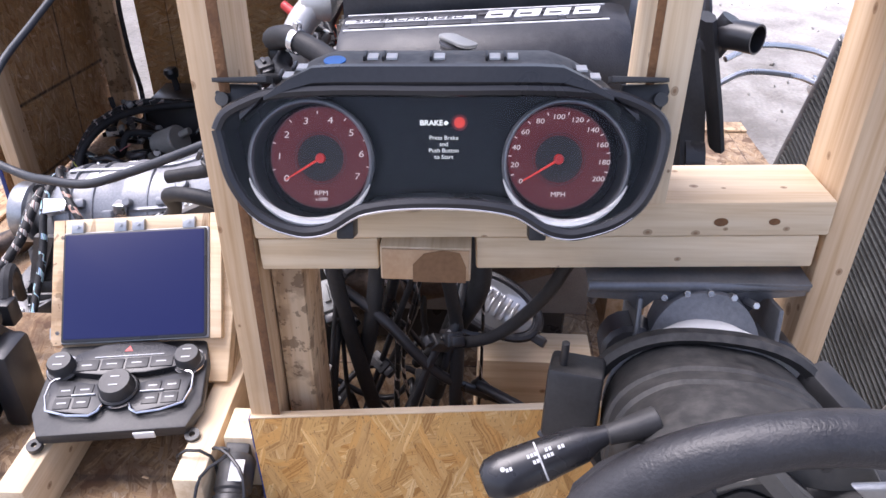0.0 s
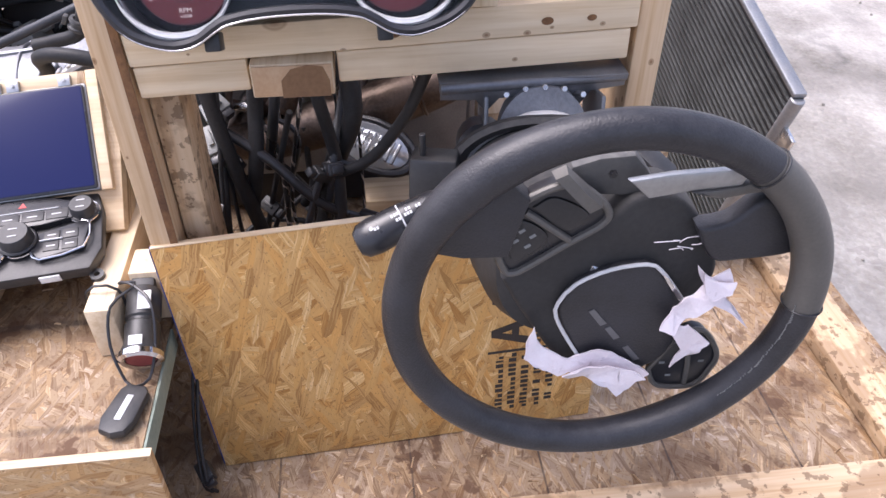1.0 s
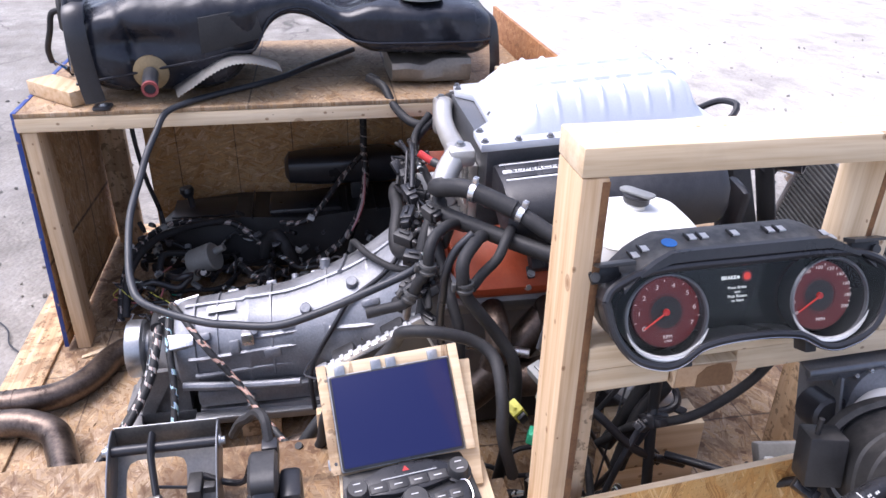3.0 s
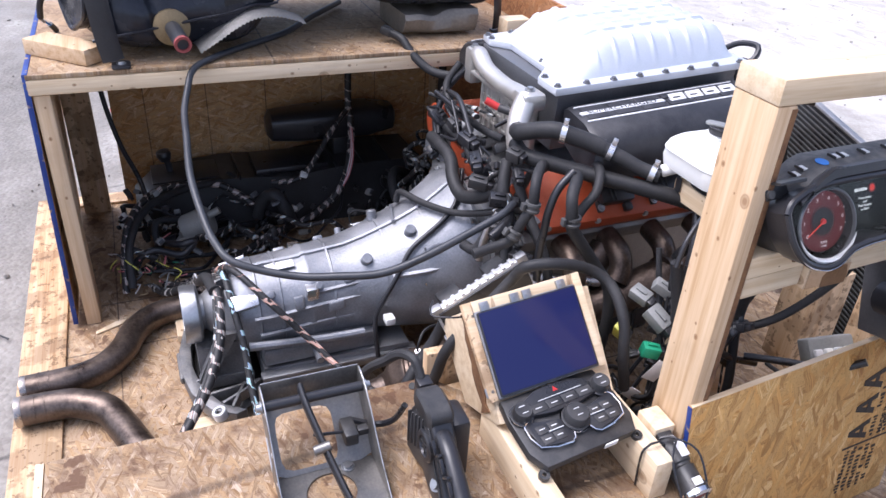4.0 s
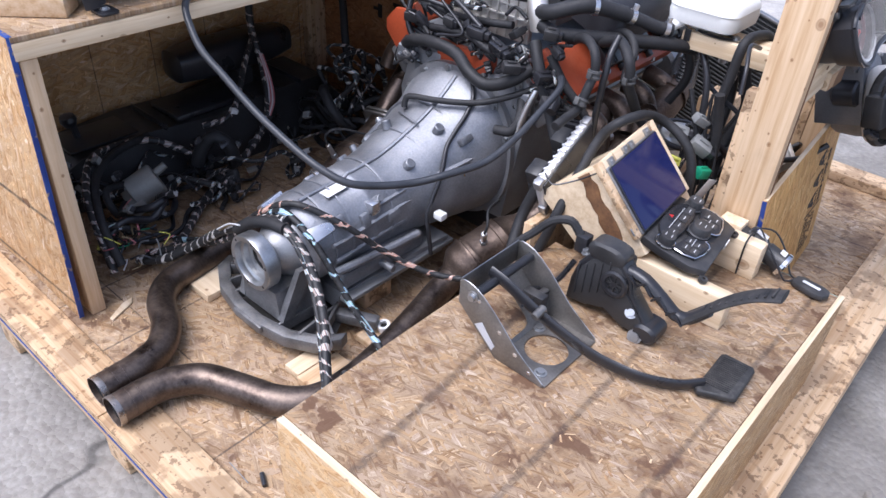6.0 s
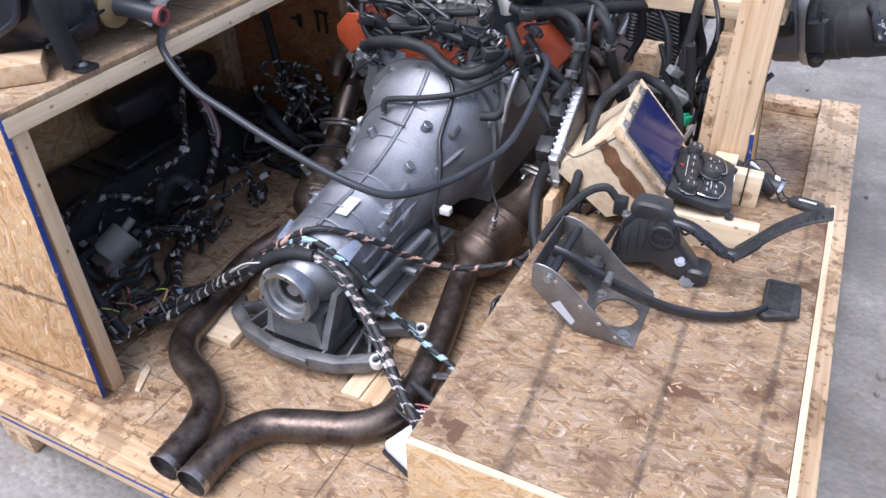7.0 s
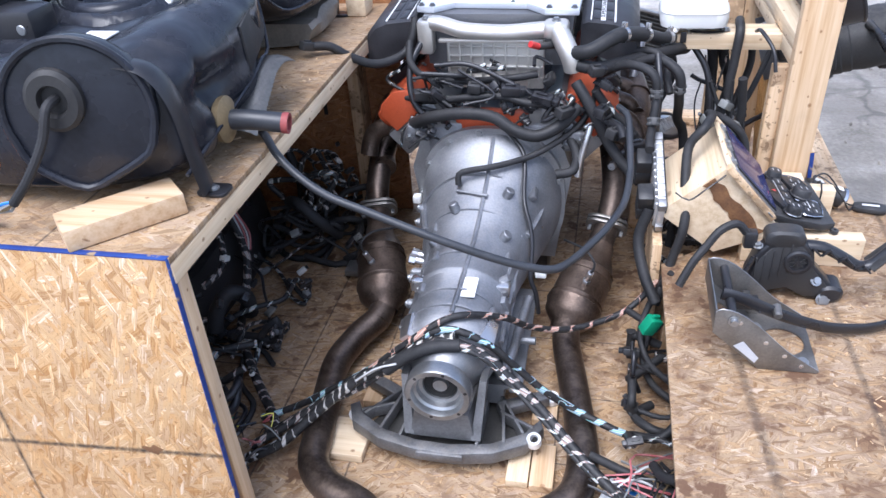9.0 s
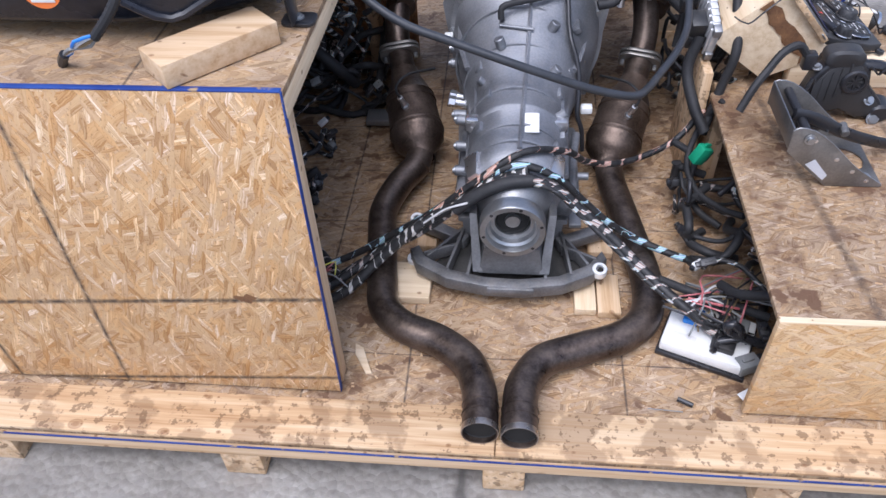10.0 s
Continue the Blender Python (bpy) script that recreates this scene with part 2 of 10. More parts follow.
M["osb_end"] = osb("strand board on edge", "zx", ((0.18, 0.085, 0.032), (0.40, 0.225, 0.09), (0.58, 0.385, 0.20), (0.84, 0.67, 0.46)), 0.12, strokes=((1, -0.068, -0.317, 0.0056), (1, -0.071, -0.083, 0.0050), (0, 1, 0.824, 0.0046), (0.1, 1, 1.07, 0.0046)), size=0.95, edges=0.50)
M["osb_front"] = osb("pale strand board front", "xz", ((0.26, 0.14, 0.06), (0.45, 0.28, 0.13), (0.60, 0.42, 0.23), (0.74, 0.57, 0.37)), 0.12, edges=0.30)
M["osb_back"] = osb("strand board yz", "yz", TAN, 0.15, 1.08, lines=(1, 0.21, 0.02))
M["osb_far"] = osb("red brown strand board xz", "xz", ((0.13, 0.05, 0.022), (0.26, 0.112, 0.046), (0.40, 0.195, 0.085), (0.55, 0.32, 0.17)), 0.3)
M["osb_kick"] = osb("golden strand board yz", "zy", GOLD, 0.08, size=0.75, edges=0.46)
M["osb_side"] = osb("strand board side yz", "yz", TAN, 0.3)
for ax in "xyz":
    M["pine_" + ax] = lumber("pine along " + ax, ax, PINE)
    M["pale_" + ax] = lumber("pale pine along " + ax, ax, PALE)
    M["dirty_" + ax] = lumber("worn pine along " + ax, ax, PINE, 0.35)
M["rim"] = lumber("stained plank along x", "x", ((0.38, 0.225, 0.11), (0.52, 0.35, 0.195), (0.62, 0.46, 0.29)), 0.35)
M["bark"] = surface("bark edge", (0.10, 0.045, 0.02), (0.24, 0.12, 0.05), (0.7, 0.9), 0, 30, 200, 0.6, 0.003)
M["endgrain"] = surface("end grain", (0.45, 0.27, 0.14), (0.60, 0.42, 0.26), (0.6, 0.8), 0, 14, 220, 0.3)
M["wetgrain"] = surface("damp end grain", (0.16, 0.08, 0.035), (0.27, 0.15, 0.07), (0.5, 0.7), 0, 14, 220, 0.3)
nb = Nodes("worn blue paint")
chip = nb.ramp(nb.noise(34.0, 5), [(0.60, (0, 0, 0)), (0.66, (1, 1, 1))])
M["blue"] = nb.set(color=nb.mix(chip, nb.ramp(nb.noise(12.0, 3), [(0.35, (0.012, 0.035, 0.19)), (0.65, (0.025, 0.07, 0.28))]), (0.34, 0.24, 0.14)), rough=0.6)
M["alu"] = surface("cast aluminium", (0.20, 0.208, 0.225), (0.37, 0.38, 0.405), (0.44, 0.62), 0.75, 11, 180, 0.6, 0.0014, ((0.34, 0.30, 0.25), 0.25))
M["alu_dark"] = surface("weathered aluminium", (0.26, 0.265, 0.275), (0.42, 0.425, 0.435), (0.42, 0.6), 0.8, 10, 260, 0.4, 0.001, ((0.30, 0.27, 0.22), 0.3))
M["alu_bright"] = surface("machined aluminium", (0.62, 0.62, 0.63), (0.74, 0.74, 0.75), (0.22, 0.35), 0.95, 20, 300, 0.1)
M["lid"] = surface("silver lid", (0.56, 0.59, 0.64), (0.66, 0.69, 0.74), (0.36, 0.48), 0.35, 5, 240, 0.12)
M["bar"] = surface("bead blasted casting", (0.56, 0.54, 0.50), (0.68, 0.66, 0.62), (0.36, 0.5), 0.75, 8, 260, 0.25)
M["steel"] = surface("zinc steel", (0.30, 0.31, 0.32), (0.46, 0.47, 0.48), (0.3, 0.5), 0.9, 12, 200, 0.2)
M["grey_steel"] = surface("grey steel", (0.14, 0.145, 0.155), (0.22, 0.225, 0.24), (0.35, 0.55), 0.7, 10, 200, 0.2, dust=((0.3, 0.27, 0.22), 0.15))
M["bracket"] = surface("bare pressed steel", (0.15, 0.145, 0.138), (0.30, 0.285, 0.265), (0.32, 0.5), 0.75, 12, 200, 0.25, dust=((0.3, 0.26, 0.2), 0.2))
M["cond"] = surface("dull condenser tube", (0.05, 0.052, 0.05), (0.10, 0.103, 0.10), (0.4, 0.6), 0.4, 10, 200, 0.2)
M["exhaust"] = surface("heat stained steel", (0.05, 0.036, 0.030), (0.19, 0.150, 0.126), (0.26, 0.52), 0.85, 13, 160, 0.5, dust=((0.30, 0.23, 0.17), 0.35))
# Near-black for the exhaust mouths and for shade painted into holes and slots.
M["soot_and_shade"] = surface("soot_and_shade", (0.006, 0.006, 0.006), (0.014, 0.013, 0.012), (0.7, 0.9))
M["bronze"] = surface("straw coloured steel", (0.05, 0.036, 0.029), (0.20, 0.150, 0.120), (0.3, 0.55), 0.8, 11, 160, 0.5, 0.002, dust=((0.26, 0.2, 0.15), 0.3))
M["scoured"] = surface("scoured bare steel", (0.30, 0.26, 0.23), (0.52, 0.48, 0.44), (0.22, 0.42), 0.9, 30, 240, 0.4)
M["orange"] = surface("orange engine paint", (0.30, 0.050, 0.018), (0.45, 0.082, 0.027), (0.35, 0.55), 0, 8, 160, 0.2, dust=((0.3, 0.2, 0.14), 0.25))
M["black"] = surface("black plastic", (0.018, 0.018, 0.019), (0.040, 0.040, 0.042), (0.36, 0.55), 0, 9, 220, 0.2, dust=((0.22, 0.20, 0.17), 0.16))
M["tank"] = surface("moulded tank plastic", (0.010, 0.011, 0.015), (0.025, 0.028, 0.038), (0.16, 0.36), 0, 6, 90, 0.5, 0.0003, ((0.30, 0.28, 0.25), 0.05), dent=0.008, spec=0.36)
M["dusty"] = surface("dusty grey plastic", (0.045, 0.046, 0.048), (0.085, 0.084, 0.082), (0.5, 0.7), 0, 14, 200, 0.25, dust=((0.26, 0.25, 0.23), 0.45))
M["satin"] = surface("satin black", (0.015, 0.015, 0.017), (0.030, 0.030, 0.034), (0.24, 0.4), 0, 10, 200, 0.1)
M["rubber"] = surface("hose rubber", (0.016, 0.016, 0.017), (0.036, 0.036, 0.038), (0.46, 0.68), 0, 14, 200, 0.25, dust=((0.2, 0.18, 0.15), 0.08), spec=0.3)
M["greycable"] = surface("grey black cable", (0.022, 0.024, 0.028), (0.04, 0.043, 0.05), (0.35, 0.5), 0, 20, 200, 0.1)
M["leather"] = surface("black leather", (0.013, 0.013, 0.015), (0.036, 0.036, 0.041), (0.31, 0.54), 0, 18, 420, 0.5, 0.0010, dust=((0.20, 0.19, 0.18), 0.08), spec=0.5)
M["softblack"] = surface("soft rubber boot", (0.016, 0.016, 0.017), (0.040, 0.039, 0.038), (0.5, 0.75), 0, 16, 180, 0.35, dust=((0.24, 0.22, 0.20), 0.22), spec=0.45)
M["greytrim"] = surface("grey coated trim", (0.095, 0.09, 0.082), (0.14, 0.132, 0.12), (0.38, 0.5), 0.2, 10, 300, 0.15)
M["chrome"] = surface("chrome", (0.62, 0.62, 0.64), (0.75, 0.75, 0.77), (0.08, 0.16), 1.0, 12, 200, 0.05)
M["white"] = surface("white plastic", (0.70, 0.70, 0.67), (0.80, 0.80, 0.78), (0.4, 0.55), 0, 6, 160, 0.1)
M["bottle"] = surface("milky polyethylene", (0.72, 0.72, 0.69), (0.80, 0.80, 0.77), (0.4, 0.5), 0, 5, 160, 0.1)
M["paper"] = surface("white paper", (0.72, 0.71, 0.69), (0.80, 0.79, 0.77), (0.6, 0.8), 0, 12, 200, 0.1)
M["cloth"] = surface("pale pink lining", (0.80, 0.70, 0.73), (0.88, 0.82, 0.85), (0.75, 0.9), 0, 22, 220, 0.5, 0.002)
M["red"] = surface("red plastic", (0.45, 0.02, 0.02), (0.6, 0.05, 0.04), (0.35, 0.5), 0, 10, 160, 0.1)
M["reddirt"] = surface("faded red hose end", (0.20, 0.035, 0.035), (0.32, 0.075, 0.07), (0.5, 0.7), 0, 20, 160, 0.2)
M["green"] = surface("green plastic", (0.01, 0.22, 0.11), (0.02, 0.32, 0.17), (0.4, 0.55), 0, 10, 160, 0.1)
M["yellow"] = surface("yellow plastic", (0.62, 0.60, 0.08), (0.72, 0.70, 0.14), (0.4, 0.55), 0, 10, 160, 0.1)
M["bluebit"] = surface("blue plastic", (0.02, 0.16, 0.55), (0.04, 0.24, 0.68), (0.4, 0.55), 0, 10, 160, 0.1)
M["amber"] = surface("brass fitting", (0.17, 0.125, 0.065), (0.30, 0.22, 0.115), (0.4, 0.6), 0.3, 14, 160, 0.3)
M["shield"] = surface("dimpled heat shield", (0.24, 0.235, 0.225), (0.40, 0.39, 0.375), (0.42, 0.6), 0.7, 10, 160, 0.3)
M["undershield"] = surface("dusty pressed shield", (0.17, 0.15, 0.125), (0.32, 0.285, 0.24), (0.5, 0.7), 0.4, 14, 120, 0.4, 0.002)
M["verdigris"] = surface("faded green paint", (0.17, 0.21, 0.17), (0.30, 0.34, 0.28), (0.6, 0.8), 0, 18, 160, 0.3)
M["alu_grime"] = surface("grimy cast aluminium", (0.13, 0.13, 0.132), (0.28, 0.28, 0.285), (0.42, 0.62), 0.7, 14, 200, 0.5, 0.0014, ((0.30, 0.26, 0.2), 0.3))
M["dark_web"] = surface("dark casting floor", (0.035, 0.034, 0.032), (0.09, 0.087, 0.082), (0.5, 0.75), 0.4, 16, 160, 0.4)
M["ink"] = surface("stamp ink", (0.018, 0.014, 0.012), (0.04, 0.03, 0.025), (0.6, 0.8), 0, 40, 300, 0.1)
M["mark"] = surface("pale print", (0.55, 0.55, 0.55), (0.66, 0.66, 0.66), (0.5, 0.6), 0, 30, 200, 0.0)
M["greyconn"] = surface("grey connector plastic", (0.16, 0.165, 0.16), (0.25, 0.255, 0.25), (0.45, 0.6), 0, 12, 180, 0.15)
M["canister"] = surface("grey canister", (0.24, 0.235, 0.21), (0.34, 0.33, 0.30), (0.45, 0.6), 0.1, 12, 180, 0.2)
M["sticker"] = surface("orange sticker", (0.72, 0.17, 0.03), (0.80, 0.22, 0.05), (0.4, 0.5), 0, 10, 160, 0.05)
WIRES = [(0.62, 0.60, 0.55), (0.45, 0.23, 0.15), (0.25, 0.45, 0.42), (0.55, 0.52, 0.40), (0.20, 0.33, 0.50), (0.6, 0.58, 0.56)]
M["loom"] = loom("taped loom", WIRES, 0.036, 0.74)
M["loom_o"] = loom("orange wire loom", [(0.55, 0.24, 0.15), (0.60, 0.52, 0.45), (0.50, 0.20, 0.14), (0.45, 0.40, 0.35)], 0.052, 0.70)
M["loom_b"] = loom("teal wire loom", [(0.20, 0.50, 0.50), (0.60, 0.64, 0.66), (0.16, 0.32, 0.52), (0.5, 0.58, 0.6)], 0.048, 0.72)
M["loom_w"] = loom("white wire loom", [(0.50, 0.48, 0.45), (0.34, 0.25, 0.20), (0.54, 0.53, 0.50), (0.14, 0.12, 0.12), (0.38, 0.24, 0.20)], 0.034, 0.72)
M["loom_t"] = loom("black wound loom", [(0.60, 0.59, 0.56), (0.45, 0.42, 0.36), (0.58, 0.57, 0.55)], 0.026, 0.80)
M["pinkwire"] = surface("red and pink wire", (0.40, 0.06, 0.07), (0.55, 0.25, 0.25), (0.45, 0.6), 0, 40, 200, 0.1)
M["screen"] = Nodes("lit display glass").set(color=(0.008, 0.009, 0.02), rough=0.12, emit=(0.018, 0.026, 0.17), power=0.27, spec=0.3)
M["panel"] = Nodes("smoked lens").set(color=(0.008, 0.008, 0.009), rough=0.08, spec=0.28)
M["clear"] = Nodes("clear plastic").set(color=(0.82, 0.82, 0.82), rough=0.03, trans=1.0, ior=1.22)
M["dial"] = glow("dark red dial", (0.24, 0.008, 0.010), 0.19)
M["dialhub"] = surface("dial centre", (0.010, 0.008, 0.009), (0.022, 0.018, 0.018), (0.4, 0.5))
M["needle"] = glow("lit red needle", (1.0, 0.06, 0.03), 0.38)
M["numeral"] = glow("lit numeral", (0.9, 0.84, 0.84), 0.42)
M["text"] = glow("lit text", (0.95, 1.0, 0.97), 0.62)
M["lamp_red"] = glow("lit red lamp", (1.0, 0.08, 0.05), 0.42)
ng = Nodes("clear lamp lens")
M["eye"] = surface("bright turned aluminium", (0.74, 0.74, 0.73), (0.82, 0.82, 0.81), (0.4, 0.55), 0.3, 20, 240, 0.1)
M["ecu"] = surface("bare cast unit", (0.58, 0.585, 0.59), (0.70, 0.705, 0.71), (0.35, 0.5), 0.4, 12, 200, 0.2)
M["lens"] = ng.set(color=(0.42, 0.43, 0.44), rough=0.16, metal=0.5, spec=0.6)


def ground_material():
    n = Nodes("pale packed gravel and concrete")
    big, mid, fine = n.noise(0.55, 6), n.noise(4.0, 6), n.noise(60.0, 4)
    f = n.math("ADD", n.math("ADD", n.math("MULTIPLY", big, 0.45), n.math("MULTIPLY", mid, 0.35)), n.math("MULTIPLY", fine, 0.2))
    col = n.ramp(f, [(0.38, (0.13, 0.117, 0.098)), (0.46, (0.205, 0.188, 0.162)), (0.54, (0.29, 0.27, 0.238)), (0.64, (0.41, 0.39, 0.355))])
    peb = n.add("TexVoronoi")
    peb.inputs["Scale"].default_value = 55.0
    n.link(n.coords(), peb.inputs["Vector"])
    ps = n.add("SeparateColor")
    n.link(peb.outputs["Color"], ps.inputs[0])
    col = n.mix(n.math("MULTIPLY", n.math("GREATER_THAN", ps.outputs[0], 0.74), 0.45), col, (0.22, 0.20, 0.18))
    rut = n.ramp(n.noise(1.3, 5, n.coords((1, 3.5, 1))), [(0.52, (0, 0, 0)), (0.66, (1, 1, 1))])
    col = n.mix(n.math("MULTIPLY", rut, 0.55), col, (0.26, 0.245, 0.225))
    dirt = n.ramp(n.noise(2.6, 7, None, 0.66), [(0.50, (0, 0, 0)), (0.60, (1, 1, 1))])
    col = n.mix(n.math("MULTIPLY", dirt, 0.55), col, (0.15, 0.135, 0.118))
    cr = n.add("TexVoronoi")
    cr.feature = "DISTANCE_TO_EDGE"
    cr.inputs["Scale"].default_value = 0.9
    wob = n.add("VectorMath", operation="MULTIPLY_ADD")
    wob.inputs[1].default_value = (0.5, 0.5, 0)
    nz = n.add("TexNoise")
    nz.inputs["Scale"].default_value = 3.0
    n.link(n.coords(), nz.inputs["Vector"])
    n.link(nz.outputs["Color"], wob.inputs[0])
    n.link(n.coords(), wob.inputs[2])
    n.link(wob.outputs[0], cr.inputs["Vector"])
    col = n.mix(n.mix(1.0, n.ramp(cr.outputs["Distance"], [(0.004, (0.75,) * 3), (0.014, (0, 0, 0))]), n.ramp(n.noise(0.8, 3), [(0.5, (0, 0, 0)), (0.62, (1, 1, 1))]), "MULTIPLY"), col, (0.06, 0.055, 0.05))
    g = n.add("TexCoord")
    sg = n.add("SeparateXYZ")
    n.link(g.outputs["Object"], sg.inputs[0])
    # Far yard coloured paler for the glare of the overcast sky.
    far_glare = n.ramp(n.math("ADD", n.math("MULTIPLY", n.math("SUBTRACT", sg.outputs[1], n.math("MULTIPLY", sg.outputs[0], 0.4)), 0.1), n.math("MULTIPLY", mid, 0.25)), [(0.42, (0, 0, 0)), (0.62, (1, 1, 1))])
    col = n.mix(n.math("MULTIPLY", far_glare, 0.65), col, n.ramp(f, [(0.38, (0.40, 0.375, 0.34)), (0.50, (0.575, 0.545, 0.50)), (0.64, (0.74, 0.71, 0.66))]))
    wear = n.ramp(n.noise(3.4, 8, n.coords((1, 2.2, 1)), 0.7), [(0.53, (0, 0, 0)), (0.62, (1, 1, 1))])
    col = n.mix(n.math("MULTIPLY", wear, 0.42), col, (0.21, 0.195, 0.175))
    n.bump(n.math("ADD", n.math("MULTIPLY", mid, 2.0), n.math("MULTIPLY", peb.outputs["Distance"], -0.6)), 0.55, 0.012)
    return n.set(color=col, rough=0.70, spec=0.4)


M["ground"] = ground_material()


# ---- mesh helpers ----
WM = {}


def thing(name, label, category, at=(0, 0, 0), group="", kind=""):
    ob = new(name)
    ob.empty_display_size = 0.05
    ob.location = at
    WM[ob] = Matrix.Translation(at)
    return tagged(ob, label, category, group, kind)


def mesh_of(bm, name, mat, smooth=30):
    me = bpy.data.meshes.new(name)
    bmesh.ops.recalc_face_normals(bm, faces=bm.faces)
    if smooth:
        for f in bm.faces:
            f.smooth = True
    bm.to_mesh(me)
    bm.free()
    if smooth:
        me.set_sharp_from_angle(angle=radians(smooth))
    if mat:
        me.materials.append(mat)
    return me


def part(name, bm, mat, parent=None, label="", smooth=35):
    """One mesh object under a thing or a part, built in world metres."""
    ob = new(name, bm if isinstance(bm, bpy.types.Mesh) else mesh_of(bm, name, mat, smooth))
    WM[ob] = Matrix.Identity(4)
    if parent:
        ob.parent = parent
        ob.matrix_parent_inverse = WM[parent].inverted()
    if label:
        ob["label"] = label
    return ob


def box(x0, x1, y0, y1, z0, z1, bevel=0.002, m=None, bm=None):
    bm = bm or bmesh.new()
    r = bmesh.ops.create_cube(bm, size=1.0, matrix=Matrix.LocRotScale(((x0 + x1) / 2, (y0 + y1) / 2, (z0 + z1) / 2), None, (x1 - x0, y1 - y0, z1 - z0)))
    if bevel:
        es = {e for v in r["verts"] for e in v.link_edges}
        r2 = bmesh.ops.bevel(bm, geom=list(es), offset=bevel, segments=2, affect="EDGES", profile=0.5)
        vs = {v for f in r2["faces"] for v in f.verts} | {v for v in r["verts"] if v.is_valid}
    else:
        vs = set(r["verts"])
    if m:
        bmesh.ops.transform(bm, matrix=m, verts=list(vs))
    return bm


def axes(o, x, y=None, z=None):
    """A frame at o whose x runs along x and whose z lies as near to z as it can."""
    x = Vector(x).normalized()
    z = Vector(z or (0, 0, 1))
    y = z.cross(x).normalized()
    z = x.cross(y)
    m = Matrix((x, y, z)).transposed().to_4x4()
    return Matrix.Translation(o) @ m


def lathe(profile, m, seg=28, bm=None):
    """Turns (along, radius) pairs round the frame's x axis."""
    bm = bm or bmesh.new()
    rings = []
    for a, r in profile:
        if r < 1e-5:
            rings.append([bm.verts.new(m @ Vector((a, 0, 0)))])
        else:
            rings.append([bm.verts.new(m @ Vector((a, r * math.cos(2 * math.pi * i / seg), r * math.sin(2 * math.pi * i / seg)))) for i in range(seg)])
    for p, q in zip(rings, rings[1:]):
        for i in range(seg):
            j = (i + 1) % seg
            if len(p) == 1 and len(q) == 1:
                continue
            if len(p) == 1:
                bm.faces.new((p[0], q[i], q[j]))
            elif len(q) == 1:
                bm.faces.new((p[i], q[0], p[j]))
            else:
                bm.faces.new((p[i], q[i], q[j], p[j]))
    if len(rings[0]) > 1 and len(rings[-1]) > 1:
        p, q = rings[-1], rings[0]
        for i in range(seg):
            j = (i + 1) % seg
            bm.faces.new((p[i], q[i], q[j], p[j]))
    return bm


def rod(a, b, r, bm=None, seg=16, r2=None, bevel=0.15):
    a, b = Vector(a), Vector(b)
    d = b - a
    m = axes(a, d, z=(0, 0, 1) if abs(d.normalized().z) < 0.95 else (0, 1, 0))
    n, r2 = d.length, r if r2 is None else r2
    e = min(r, r2) * bevel
    return lathe([(0, 0), (0, r - e), (e, r), (n - e, r2), (n, r2 - e), (n, 0)], m, seg, bm)


def smooth_path(pts, step=0.012):
    P = [Vector(p) for p in pts]
    P = [P[0] * 2 - P[1]] + P + [P[-1] * 2 - P[-2]]
    out = []
    for i in range(1, len(P) - 2):
        p0, p1, p2, p3 = P[i - 1:i + 3]
        k = max(2, int((p2 - p1).length / step))
        for j in range(k):
            t = j / k
            out.append(0.5 * (2 * p1 + (p2 - p0) * t + (2 * p0 - 5 * p1 + 4 * p2 - p3) * t * t + (3 * p1 - p0 - 3 * p2 + p3) * t ** 3))
    out.append(P[-2])
    return out


def sweep(pts, r, seg=10, step=0.012, ridged=0.0, hollow=0.0, bm=None, flat=1.0):
    """A bent tube along a smooth line; r is a radius or a function of the share of the way. Its UV holds metres along and turns round."""
    bm = bm or bmesh.new()
    uv = bm.loops.layers.uv.verify()
    P = smooth_path(pts, step)
    rad = r if callable(r) else (lambda f: r)
    t = (P[1] - P[0]).normalized()
    up = Vector((0, 0, 1)) if abs(t.z) < 0.9 else Vector((0, 1, 0))
    nrm = (up - t * up.dot(t)).normalized()
    rings, along, s = [], [], 0.0
    total = sum((q - p).length for p, q in zip(P, P[1:]))
    for i, p in enumerate(P):
        t = ((P[i + 1] if i + 1 < len(P) else p) - (P[i - 1] if i else p)).normalized()
        if i:
            nrm = last.rotation_difference(t) @ nrm
        nrm = (nrm - t * nrm.dot(t)).normalized()
        last = t
        b = t.cross(nrm)
        if i:
            s += (p - P[i - 1]).length
        rr = rad(s / total) * (1 + (ridged if i % 2 else 0))
        rings.append([bm.verts.new(p + nrm * (rr * flat * math.cos(2 * math.pi * k / seg)) + b * (rr * math.sin(2 * math.pi * k / seg))) for k in range(seg)])
        along.append(s)
    for i in range(len(rings) - 1):
        for k in range(seg):
            j = (k + 1) % seg
            f = bm.faces.new((rings[i][k], rings[i + 1][k], rings[i + 1][j], rings[i][j]))
            for lo, (a, v) in zip(f.loops, ((i, k), (i + 1, k), (i + 1, k + 1), (i, k + 1))):
                lo[uv].uv = (along[a], v / seg)
    if hollow:
        for ring, c, side in ((rings[0], P[0], P[1] - P[0]), (rings[-1], P[-1], P[-2] - P[-1])):
            inner = [bm.verts.new(c + (v.co - c) * (1 - hollow)) for v in ring]
            deep = [bm.verts.new(v.co + side.normalized() * 0.06) for v in inner]
            for k in range(seg):
                j = (k + 1) % seg
                bm.faces.new((ring[k], ring[j], inner[j], inner[k]))
                bm.faces.new((inner[k], inner[j], deep[j], deep[k]))
            bm.faces.new(deep)
    else:
        bm.faces.new(rings[0])
        bm.faces.new(rings[-1])
    return bm


